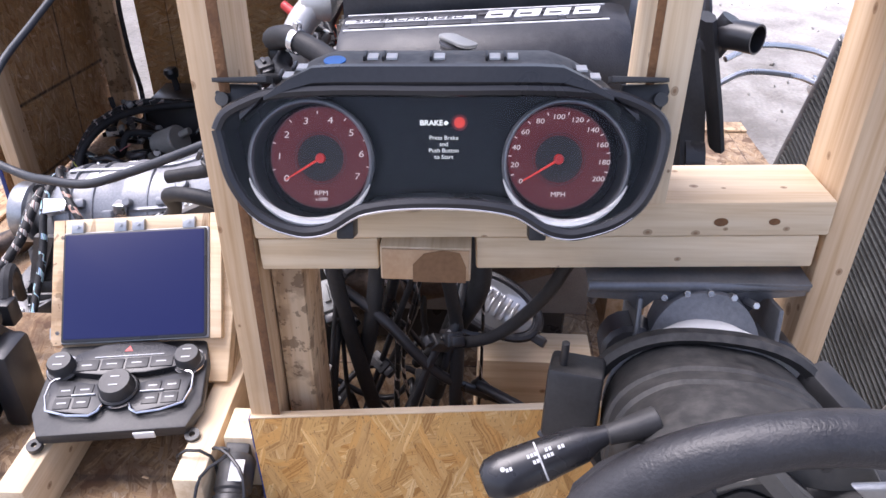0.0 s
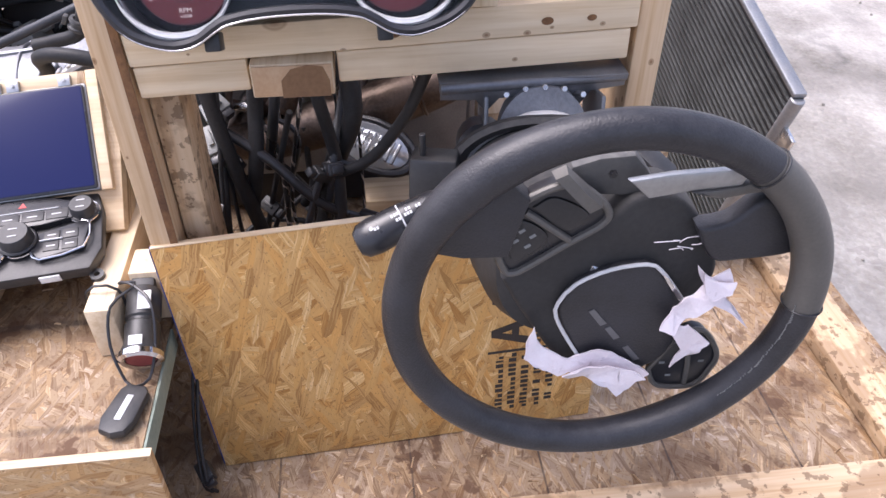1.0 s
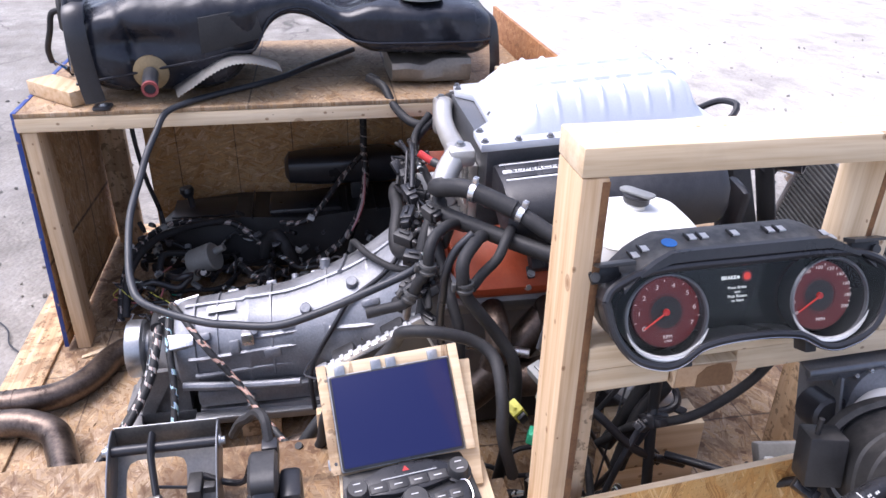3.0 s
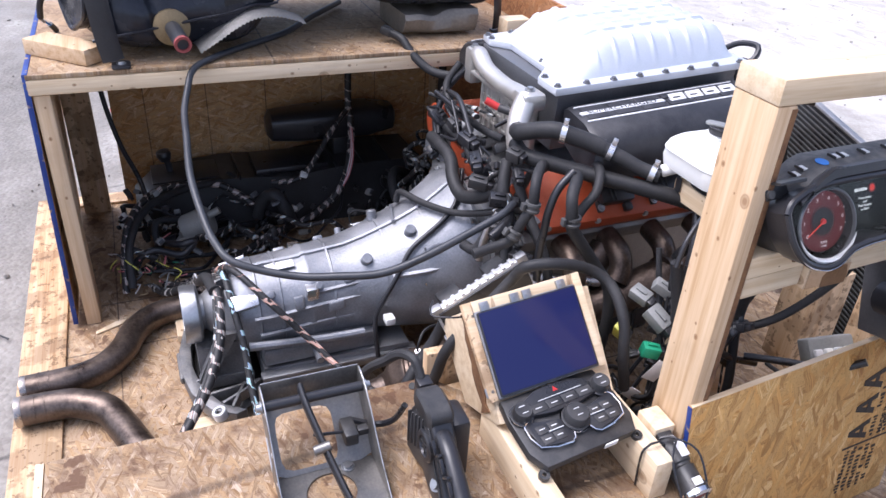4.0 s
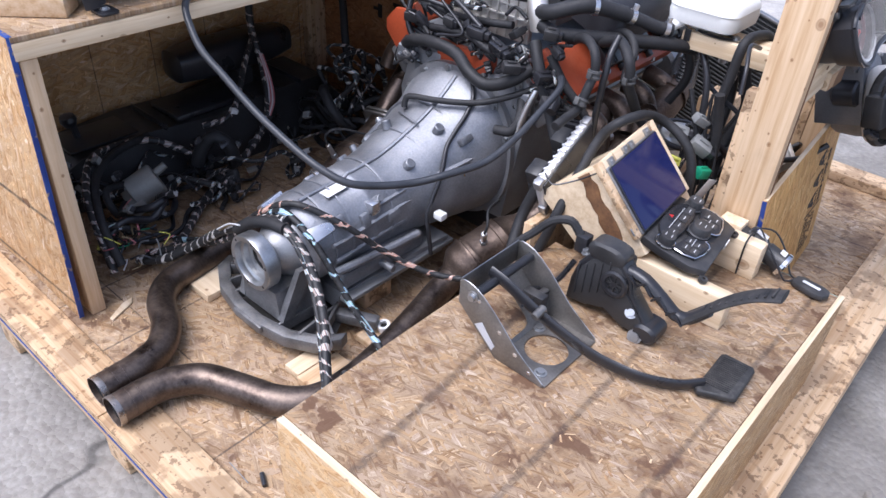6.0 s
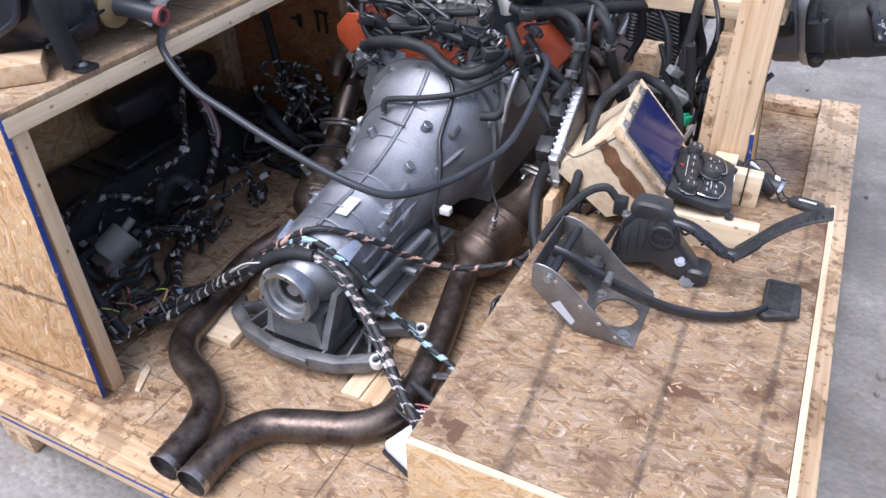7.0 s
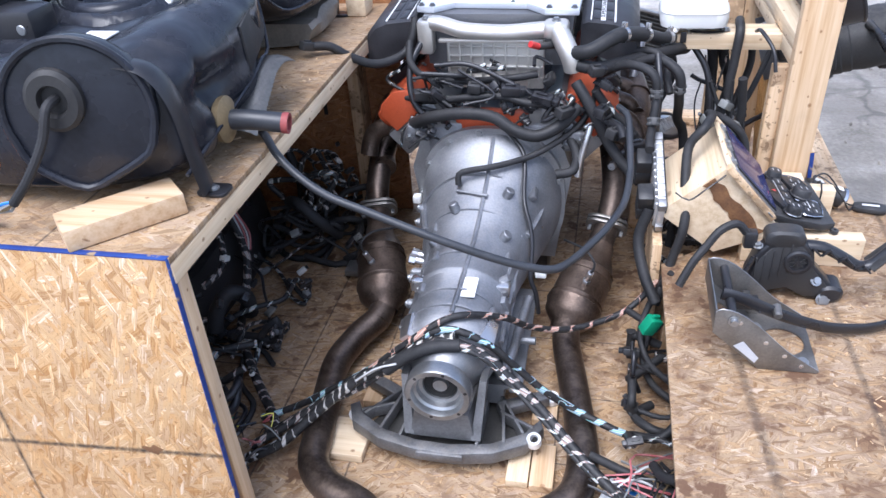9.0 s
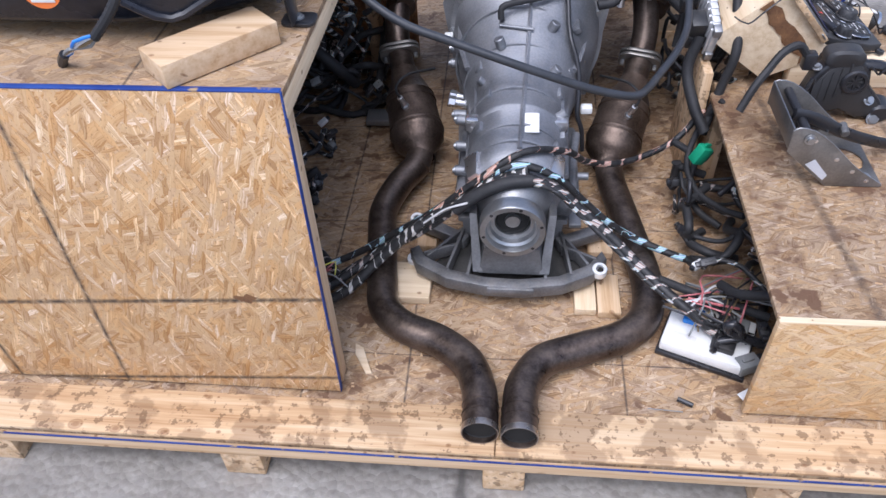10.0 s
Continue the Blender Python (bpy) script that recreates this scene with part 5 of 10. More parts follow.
    # nose: pulleys, belt and outlet
    part("nose", rod((0.06, 1.65, 0.735), (0.085, 1.745, 0.735), 0.062), M["alu"], e)
    part("pulley", lathe([(0, 0.02), (0, 0.060), (0.005, 0.062), (0.01, 0.052), (0.03, 0.052), (0.035, 0.062), (0.04, 0.06), (0.04, 0.0)], axes((0.09, 1.765, 0.735), (0, 1, 0)), 28), M["satin"], e)
    part("pulley", lathe([(0, 0.0), (0, 0.050), (0.035, 0.050), (0.035, 0.0)], axes((0.24, 1.765, 0.52), (0, 1, 0)), 28), M["satin"], e)
    part("pulley", lathe([(0, 0.0), (0, 0.075), (0.035, 0.075), (0.035, 0.0)], axes((0.03, 1.765, 0.32), (0, 1, 0)), 28), M["satin"], e)
    part("belt", prism([(0.152, 0.735), (0.148, 0.755), (0.03, 0.74), (0.03, 0.73), (0.14, 0.70), (0.188, 0.52), (0.292, 0.515)], 0.044, axes((0, 1.800, 0), (1, 0, 0), z=(0, -1, 0)), 0.0), M["rubber"], e, "black ribbed drive belt")
    part("belt_cover", box(0.11, 0.19, 1.70, 1.725, 0.55, 0.72, 0.012, Matrix.Translation((0.03, 0, 0.02)) @ Matrix.Rotation(radians(8), 4, "Y")), M["satin"], e)
    part("air_outlet", sweep([(0.262, 1.775, 0.735), (0.268, 1.788, 0.758), (0.285, 1.805, 0.766), (0.315, 1.832, 0.768)], 0.0245, 20, hollow=0.12), M["satin"], e, "open black outlet pipe")
    part("belt_run", sweep([(0.265, 1.760, 0.790), (0.265, 1.778, 0.72), (0.265, 1.800, 0.64), (0.265, 1.820, 0.560)], 0.036, 8, flat=0.35), M["rubber"], e, "wide ribbed drive belt")
    part("timing_cover", box(-0.16, 0.20, 1.64, 1.665, 0.14, 0.66, 0.015), M["alu"], e)
    part("alternator", lathe([(0, 0), (0, 0.055), (0.01, 0.066), (0.09, 0.066), (0.1, 0.055), (0.1, 0)], axes((0.28, 1.66, 0.44), (0, 1, 0)), 24), M["alu_dark"], e)
    part("dipstick_ring", sweep([(0.37 + 0.020 * math.cos(a), 1.665, 0.610 + 0.026 * math.sin(a)) for a in [radians(q) for q in range(0, 361, 30)]], 0.005, 8), M["yellow"], e, "yellow dipstick loop")
    part("dipstick_tube", rod((0.37, 1.665, 0.586), (0.345, 1.64, 0.46), 0.006), M["steel"], e)
    part("filler_cap", lathe([(0, 0), (0, 0.022), (0.02, 0.022), (0.022, 0.02), (0.022, 0)], axes((-0.215, 1.49, 0.80), (0, 0, 1), z=(0, 1, 0)), 20), M["satin"], e)
    part("fuel_line", sweep([(-0.205, 1.15, 0.785), (-0.212, 1.25, 0.795), (-0.21, 1.40, 0.806), (-0.205, 1.55, 0.818), (-0.17, 1.675, 0.83)], 0.008, 8), M["rubber"], e)
    part("vacuum_line", sweep([(0.12, 1.66, 0.83), (0.15, 1.70, 0.86), (0.20, 1.715, 0.865), (0.22, 1.69, 0.84), (0.19, 1.67, 0.82)], 0.0075, 8), M["satin"], e)
    # coolant pipe low on the flank
    part("coolant_pipe", rod((0.345, 1.06, 0.405), (0.40, 1.22, 0.395), 0.011), M["alu_bright"], e)
    return e


make_engine()

# coolant hoses on the near flank
hose("coolant_hose", [(0.232, 1.050, 0.728), (0.275, 1.035, 0.742), (0.335, 1.075, 0.765), (0.365, 1.115, 0.758), (0.40, 1.165, 0.742)], 0.0185, M["rubber"], "thick black coolant hose with steel clamp", "hose", ridged=0.03, step=0.006)
hose("coolant_hose", [(0.395, 1.160, 0.742), (0.425, 1.19, 0.730), (0.455, 1.225, 0.712), (0.485, 1.255, 0.705)], 0.016, M["rubber"], "short black coolant hose with steel clamp")
hose("coolant_hose", [(0.240, 1.045, 0.700), (0.29, 1.045, 0.692), (0.35, 1.095, 0.688), (0.42, 1.165, 0.682), (0.49, 1.25, 0.672), (0.53, 1.32, 0.655)], 0.0165, M["rubber"], "long ribbed black coolant hose", "hose", ridged=0.05, step=0.005)


def hose_clamp(at, d, r):
    m = axes(at, d)
    t = thing("hose_clamp", "spring steel hose clamp", "clamp", at, group="hose clamps")
    part("band", lathe([(-0.006, r), (-0.006, r + 0.002), (0.006, r + 0.002), (0.006, r)], m, 20), M["alu_bright"], t)
    part("ear", box(-0.005, 0.005, -0.006, -0.002, r, r + 0.014, 0.001, m), M["alu_bright"], t)
    part("ear", box(-0.005, 0.005, 0.002, 0.006, r, r + 0.014, 0.001, m), M["alu_bright"], t)


hose_clamp((0.352, 1.095, 0.762), (0.6, 0.8, -0.1), 0.0185)
hose_clamp((0.412, 1.176, 0.737), (0.6, 0.7, -0.25), 0.0165)
hose_clamp((0.474, 1.244, 0.707), (0.7, 0.7, -0.2), 0.0165)


# ---- coolant bottle on the cross board ----
def make_bottle():
    b = thing("coolant_bottle", "milky white coolant bottle with dark cap on a pine arm", "bottle", (0.54, 1.34, 0.705))
    sec = [(0.7065, 0.115, 0.080, 0.03), (0.716, 0.130, 0.105, 0.03), (0.726, 0.158, 0.150, 0.03), (0.748, 0.164, 0.160, 0.035), (0.762, 0.160, 0.158, 0.035), (0.765, 0.163, 0.161, 0.035), (0.777, 0.158, 0.156, 0.04), (0.786, 0.143, 0.142, 0.045), (0.791, 0.110, 0.11, 0.045)]
    part("body", loft([[Vector((0.540 + x * 1.10, 1.352 + y * 1.16, z)) for x, y in rounded(w, h, r)] for z, w, h, r in sec], 24), M["bottle"], b)
    part("neck", rod((0.518, 1.352, 0.788), (0.518, 1.352, 0.801), 0.021), M["bottle"], b)
    part("cap", lathe([(0, 0.022), (0.003, 0.024), (0.012, 0.024), (0.014, 0.026), (0.016, 0.025), (0.016, 0)], axes((0.518, 1.354, 0.800), (0, 0.1, 1), z=(0, 1, 0)), 28), M["satin"], b, "dark screw cap")
    part("cap_ears", prism(rounded(0.066, 0.030, 0.012), 0.005, axes((0.518, 1.355, 0.8165), (0.8, 0.6, 0), z=(0, 0.1, 1)), 0.0015), M["greyconn"], b, "pale grey cap top with two ears")
    part("strap", prism(rounded(0.034, 0.034, 0.010), 0.004, Matrix.Translation((0.530, 1.300, 0.716)), 0.001), M["steel"], b)
    part("bolt", rod((0.530, 1.300, 0.705), (0.530, 1.300, 0.738), 0.004), M["steel"], b)
    part("foot_strap", sweep([(0.578 + 0.045 * math.cos(a), 1.308 + 0.020 * math.sin(a), 0.7085) for a in [math.pi * q / 8 for q in range(17)]], 0.007, 8, 0.006, flat=0.35), M["satin"], b, "dark steel strap ring on the arm")
    part("foot_bolt", bolt((0.628, 1.308, 0.7085), (0, 0, 1), 0.008, 0.007), M["steel"], b)
    part("foot_clip", box(0.508, 0.524, 1.279, 1.2822, 0.682, 0.712, 0.001), M["satin"], b)
    part("outlet", rod((0.478, 1.262, 0.712), (0.510, 1.310, 0.738), 0.013), M["bottle"], b)
    return b


make_bottle()


# ---- instrument cluster ----
def make_cluster():
    # face frame: x to the viewer's right, y up the face, z out of it
    o = Vector((0.907, 1.347, 0.839))
    out = Vector((0.93, 0.0, 0.37)).normalized()
    F = axes(o, (-0.004, 1, 0.02), z=out) @ Matrix.Diagonal((1.04, 0.97, 1, 1))
    deep, sunk = F @ Matrix.Translation((0, 0, -0.034)), F @ Matrix.Translation((0, 0, -0.012))
    c = thing("instrument_cluster", "black instrument cluster with two lit red dials on the frame", "instrument cluster", (0.86, 1.30, 0.745))

    def shape(g=0.0):
        pts = [(-0.194, 0.016), (-0.186, 0.031), (-0.164, 0.043), (-0.139, 0.050), (-0.084, 0.053), (0.0, 0.0525), (0.084, 0.053), (0.139, 0.050), (0.166, 0.043), (0.187, 0.031), (0.196, 0.014), (0.192, -0.018), (0.179, -0.050), (0.156, -0.070), (0.118, -0.081),
               (0.092, -0.074), (0.070, -0.060), (0.030, -0.053), (-0.030, -0.053), (-0.070, -0.060), (-0.092, -0.074), (-0.119, -0.081), (-0.158, -0.067), (-0.183, -0.032)]
        P = smooth_path([(x, y, 0) for x, y in pts] + [(pts[0][0], pts[0][1], 0)], 0.012)[:-1]
        out_ = []
        for i, p in enumerate(P):
            t = (P[(i + 1) % len(P)] - P[i - 1]).normalized()
            q = p + Vector((-t.y, t.x, 0)) * (-g)
            out_.append((q.x, q.y))
        return out_
    part("face", prism(shape(0.004), 0.002, deep @ Matrix.Translation((0, 0, -0.012)), 0), M["panel"], c, "smoked black face")
    housing = part("housing", prism([(x * 0.94, y * 0.9) for x, y in shape(0)], 0.065, F @ Matrix.Translation((0, 0, -0.113)), 0.004), M["black"], c)
    part("bowl", loft([[F @ Vector((x, y, q)) for x, y in shape(g)] for q, g in ((-0.001, -0.003), (-0.048, 0.003), (-0.048, 0.0055), (-0.001, 0.0005), (-0.001, -0.003))], caps=False), M["satin"], c, "deep black surround of the dials")
    # raised rim with a thin bright lower edge
    P = [F @ Vector((x, y, 0)) for x, y in shape(0.0)]
    part("bezel", sweep(P + [P[0]], 0.0058, 8, 0.02), M["satin"], c, "gloss black rim")
    part("trim_line", sweep([F @ Vector((x, y - 0.0045, 0.003)) for x, y in shape(0.0) if y < -0.045 and x < 0.19], 0.0016, 6, 0.02), M["chrome"], c, "thin chrome lower edge")
    # hood over the top with clips
    def fall(x):
        return 0.50 * max(0, abs(x) - 0.105) + 7 * max(0, abs(x) - 0.125) ** 2
    part("hood", loft([[F @ Vector(p) for p in ((x, 0.051 - 0.3 * max(0, abs(x) - 0.14), -0.003), (x, 0.060 - fall(x) * 0.6, 0.006), (x, 0.074 - fall(x), 0.006), (x, 0.077 - fall(x), -0.002), (x, 0.072 - fall(x), -0.014), (x, max(0.040, 0.062 - fall(x)), -0.020))] for x in [-0.172 + 0.0215 * i for i in range(17)]], 6), M["satin"], c, "black hood over the lens")
    part("hood_top", loft([[F @ Vector(p) for p in ((x, 0.071 - fall(x), -0.013), (x, 0.087 - fall(x), -0.044), (x, 0.094 - fall(x), -0.076), (x, 0.060 - fall(x), -0.080), (x, 0.060 - fall(x), -0.02))] for x in [-0.160 + 0.02 * i for i in range(17)]], 5), M["dusty"], c, "dusty grey top")
    for x in (-0.138, -0.125, -0.060, -0.043, 0.0, 0.050, 0.066, 0.128, 0.140):
        yy = 0.0845 - fall(x)
        tm = F @ Matrix.Translation((x, yy, -0.040)) @ Matrix.Rotation(radians(25), 4, "X")
        part("clip_slot", box(-0.005, 0.005, 0.0, 0.0025, -0.007, 0.006, 0.0005, tm), M["white"], c)
        part("clip", box(-0.0085, -0.006, 0.0, 0.0045, -0.009, 0.008, 0.0005, tm), M["black"], c)
    part("dot", lathe([(0, 0), (0, 0.0105), (0.0008, 0.0105), (0.0008, 0)], axes(F @ Vector((-0.094, 0.0815, -0.033)), F.to_3x3() @ Vector((0, 0.9, 0.42)), z=(0, 1, 0)), 20), M["bluebit"], c, "round blue paint dot")
    # ears that hold it to the posts
    for s in (-1, 1):
        ear = part("ear", prism([(s * 0.160, 0.036), (s * 0.199, 0.034), (s * 0.206, 0.052), (s * 0.204, 0.060), (s * 0.164, 0.059)], 0.012, F @ Matrix.Translation((0, 0, -0.042)), 0.003), M["black"], c)
        part("ear_fin", prism([(s * 0.150, 0.060), (s * 0.199, 0.0605), (s * 0.199, 0.0645), (s * 0.150, 0.066)], 0.024, F @ Matrix.Translation((0, 0, -0.030)), 0.001), M["black"], ear)
        part("grommet", lathe([(0, 0), (0, 0.0065), (0.005, 0.0065), (0.005, 0)], axes(F @ Vector((s * 0.197, 0.045, -0.030)), out, z=(0, 1, 0)), 16), M["dusty"], ear)
    for x in (-0.085, 0.090):
        part("foot", box(x - 0.008, x + 0.008, -0.090, -0.070, -0.04, -0.012, 0.002, F), M["black"], c)
    # dials
    for k, cx in enumerate((-0.113, 0.113)):
        r = 0.0580
        cy = -0.0145
        hx, hy = cx + (0.006, -0.005)[k], cy + 0.003
        ctr = F @ Vector((cx, cy, -0.0095))
        ring = part("dial_ring", lathe([(0, r - 0.001), (0.004, r + 0.001), (0.0065, r - 0.001), (0.0065, r - 0.003), (0.002, r - 0.004)], axes(ctr, out, z=(0, 1, 0)), 56), M["grey_steel"], c, "thin metal dial ring")
        part("dial_cone", lathe([(-0.030, 0.0535), (-0.030, 0.0555), (0.0, r), (0.003, r - 0.002)], axes(ctr, out, z=(0, 1, 0)), 56), M["satin"], ring)
        arc = [F @ Vector((cx + (r - 0.001) * math.cos(a), cy + (r - 0.001) * math.sin(a), -0.002)) for a in [radians(q) for q in range(195, 346, 8)]]
        # Pale tapering arc painted as the highlight on the chrome ring.
        part("highlight_arc", sweep(arc, lambda f: 0.0006 + 0.0038 * math.sin(math.pi * f), 6, 0.01), M["mark"], ring, "pale arc painted as the chrome ring's highlight")
        band = part("dial_face", lathe([(0, 0.022), (0, 0.0480), (0.0010, 0.0480), (0.0010, 0.022)], axes(sunk @ Vector((hx, hy, -0.0098)), out, z=(0, 1, 0)), 48), M["dial"], c, "dim red lit dial face")
        for q in (0.024, 0.0470):
            part("dial_line", lathe([(0.001, q), (0.0016, q), (0.0016, q + 0.0007), (0.001, q + 0.0007)], axes(sunk @ Vector((hx, hy, -0.0098)), out, z=(0, 1, 0)), 48), M["dialhub"], band)
        part("dial_hub", lathe([(0, 0), (0, 0.022), (0.0015, 0.022), (0.0015, 0)], axes(sunk @ Vector((hx, hy, -0.0098)), out, z=(0, 1, 0)), 36), M["dialhub"], band)
        part("needle_cap", lathe([(0, 0), (0, 0.005), (0.003, 0.004), (0.003, 0)], axes(sunk @ Vector((hx, hy, -0.008)), out, z=(0, 1, 0)), 20), M["red"], band)
        ang = radians(213)
        nm = sunk @ Matrix.Translation((hx, hy, -0.0062)) @ Matrix.Rotation(ang, 4, "Z")
        part("needle", prism([(0.004, -0.0011), (0.038, -0.0005), (0.038, 0.0005), (0.004, 0.0011)], 0.001, nm), M["needle"], band, "lit red needle")
        marks = ("0", "1", "2", "3", "4", "5", "6", "7") if k == 0 else ("0", "20", "40", "60", "80", "100", "120", "140", "160", "180", "200")
        a0, a1 = (212, -28)
        for i, w in enumerate(marks):
            a = radians(a0 + (a1 - a0) * i / (len(marks) - 1))
            rr = 0.0375 if k == 0 else 0.0400
            words(w, 0.0090 if k == 0 else 0.0066, sunk @ Matrix.Translation((hx + rr * math.cos(a), hy + rr * math.sin(a), -0.0066)) @ Matrix.Diagonal((1.15, 1, 1, 1)), M["numeral"], band, "numeral", 0.0001, shear=0.1)
            if i + 1 < len(marks):
                a = radians(a0 + (a1 - a0) * (i + 0.5) / (len(marks) - 1))
                part("tick", box(0.0425, 0.0455, -0.0005, 0.0005, 0, 0.0003, 0, sunk @ Matrix.Translation((hx, hy, -0.0068)) @ Matrix.Rotation(a, 4, "Z")), M["numeral"], band)
        words("RPM" if k == 0 else "MPH", 0.0068, sunk @ Matrix.Translation((hx, hy - 0.034, -0.0066)), M["numeral"], band, "numeral", 0.0001)
        if k == 0:
            words("x1000", 0.0045, sunk @ Matrix.Translation((hx, hy - 0.0400, -0.0066)), M["numeral"], band, "numeral", 0.0001)
    # message display between the dials
    disp = part("display", prism(rounded(0.098, 0.078, 0.004), 0.001, deep @ Matrix.Translation((0.0, 0.0, -0.0099))), M["panel"], c, "dark message display with lit text")
    words("BRAKE", 0.0072, deep @ Matrix.Translation((-0.0075, 0.022, -0.0085)), M["text"], disp, depth=0.0001, bold=0.0002)
    part("arrow", prism([(0.0035, 0.022), (0.006, 0.0245), (0.0085, 0.022), (0.006, 0.0195)], 0.0003, deep @ Matrix.Translation((0, 0, -0.0088))), M["text"], disp)
    part("lamp", lathe([(0, 0), (0, 0.0052), (0.0004, 0.0052), (0.0004, 0)], axes(deep @ Vector((0.0185, 0.0225, -0.0088)), out, z=(0, 1, 0)), 28), M["lamp_red"], disp, "lit red warning lamp")
    part("lamp_ring", lathe([(0, 0.0052), (0.0006, 0.0052), (0.0006, 0.0078), (0, 0.0078)], axes(deep @ Vector((0.0185, 0.0225, -0.0088)), out, z=(0, 1, 0)), 28), M["dial"], disp)
    for i, w in enumerate(("Press Brake", "and", "Push Button", "to Start")):
        words(w, 0.0057, deep @ Matrix.Translation((0.004, 0.0075 - 0.0063 * i, -0.0085)), M["text"], disp, depth=0.0001)
    lens = part("lens", prism(shape(0.001), 0.0012, F @ Matrix.Translation((0, 0, 0.0003)), 0), M["clear"], c, "clear plastic lens over the dials")
    lens.visible_shadow = False
    return c


make_cluster()


# ---- screen and heater controls on their timber stand ----
def make_stand():
    s = thing("screen_stand", "rough pine wedge on two pine rails", "stand", (0.75, 0.91, 0.295))
    prof = [(0.458, 0.422), (0.594, 0.545), (0.600, 0.551), (0.745, 0.393), (0.735, 0.380), (0.600, 0.318)]
    part("wedge", prism([(x, z) for x, z in prof], 0.245, axes((0, 1.040, 0), (1, 0, 0), z=(0, -1, 0)), 0.003), M["pale_y"], s, "pale pine wedge")
    rng = random.Random(12)
    near, far = [], []
    for i in range(13):
        k = 0.004 + 0.188 * i / 12
        for side, q in ((near, 0.036 + rng.uniform(-0.007, 0.005)), (far, 0.064 + rng.uniform(-0.006, 0.010))):
            side.append((0.600 + 0.676 * k - 0.737 * q, 0.551 - 0.737 * k - 0.676 * q))
    part("bark_edge", prism(near + far[::-1], 0.0025, axes((0, 0.7945, 0), (1, 0, 0), z=(0, -1, 0)), 0.0004), M["bark"], s, "strip of brown bark")
    part("rail", box(0.665, 0.936, 0.798, 0.836, 0.2955, 0.374, 0.003), M["pale_x"], s)
    part("rail", box(0.60, 0.915, 1.0165, 1.054, 0.2955, 0.384, 0.003), M["pale_x"], s)
    for y0, y1, x in ((1.0135, 1.0565, 0.878),):
        part("cable_tie", sweep([(x, y0, 0.300), (x, y0, 0.387), (x, y1, 0.387), (x, y1, 0.300)], 0.0022, 6), M["satin"], s, "black cable tie")
    return s


make_stand()


def make_screen():
    right, down = Vector((-0.0115, 0.202, 0.012)).normalized(), Vector((0.1005, 0.014, -0.114)).normalized()
    c = Vector((0.6665, 0.900, 0.5005))
    out = right.cross(-down)
    F = axes(c, right, z=out) @ Matrix.Translation((0, 0, 0.004))
    s = thing("touch_screen", "car touch screen glowing plain blue on a pine wedge", "screen", c - Vector((0, 0, 0.1)))
    part("back_case", prism(rounded(0.214, 0.162, 0.004), 0.014, F @ Matrix.Translation((0, 0, -0.016)), 0.002), M["alu_dark"], s)
    part("surround", prism(rounded(0.209, 0.158, 0.004), 0.004, F @ Matrix.Translation((0, 0, -0.0015)), 0.0015), M["satin"], s, "gloss black surround")
    part("glass", prism(rounded(0.202, 0.151, 0.003), 0.002, F @ Matrix.Translation((0.0, 0.001, 0.0015)), 0.0005), M["screen"], s, "dim blue lit glass")
    part("top_strip", box(-0.106, 0.106, 0.0805, 0.101, -0.016, -0.005, 0.001, F), M["pale_y"], s, "pale pine strip along the top")
    part("side_strip", box(-0.124, -0.1075, -0.082, 0.101, -0.020, -0.006, 0.001, F), M["dirty_y"], s, "rough pine strip along the side")
    part("side_strip", box(0.1075, 0.124, -0.082, 0.101, -0.018, -0.003, 0.001, F), M["pale_y"], s, "pale pine strip along the side")
    for x in (-0.085, -0.022, 0.004, 0.078):
        part("tab", box(x - 0.009, x + 0.009, 0.079, 0.096, -0.005, 0.002, 0.001, F), M["steel"], s)
        part("screw", bolt(F @ Vector((x, 0.088, 0.002)), out, 0.003, 0.002), M["steel"], s)
    for x, y in ((-0.116, -0.064), (-0.112, 0.075)):
        part("tab", prism(rounded(0.022, 0.018, 0.003), 0.003, F @ Matrix.Translation((x, y, -0.012)), 0.0005), M["steel"], s)
        part("screw", bolt(F @ Vector((x + 0.002, y, -0.009)), out, 0.0035, 0.003), M["grey_steel"], s)
    return s


make_screen()


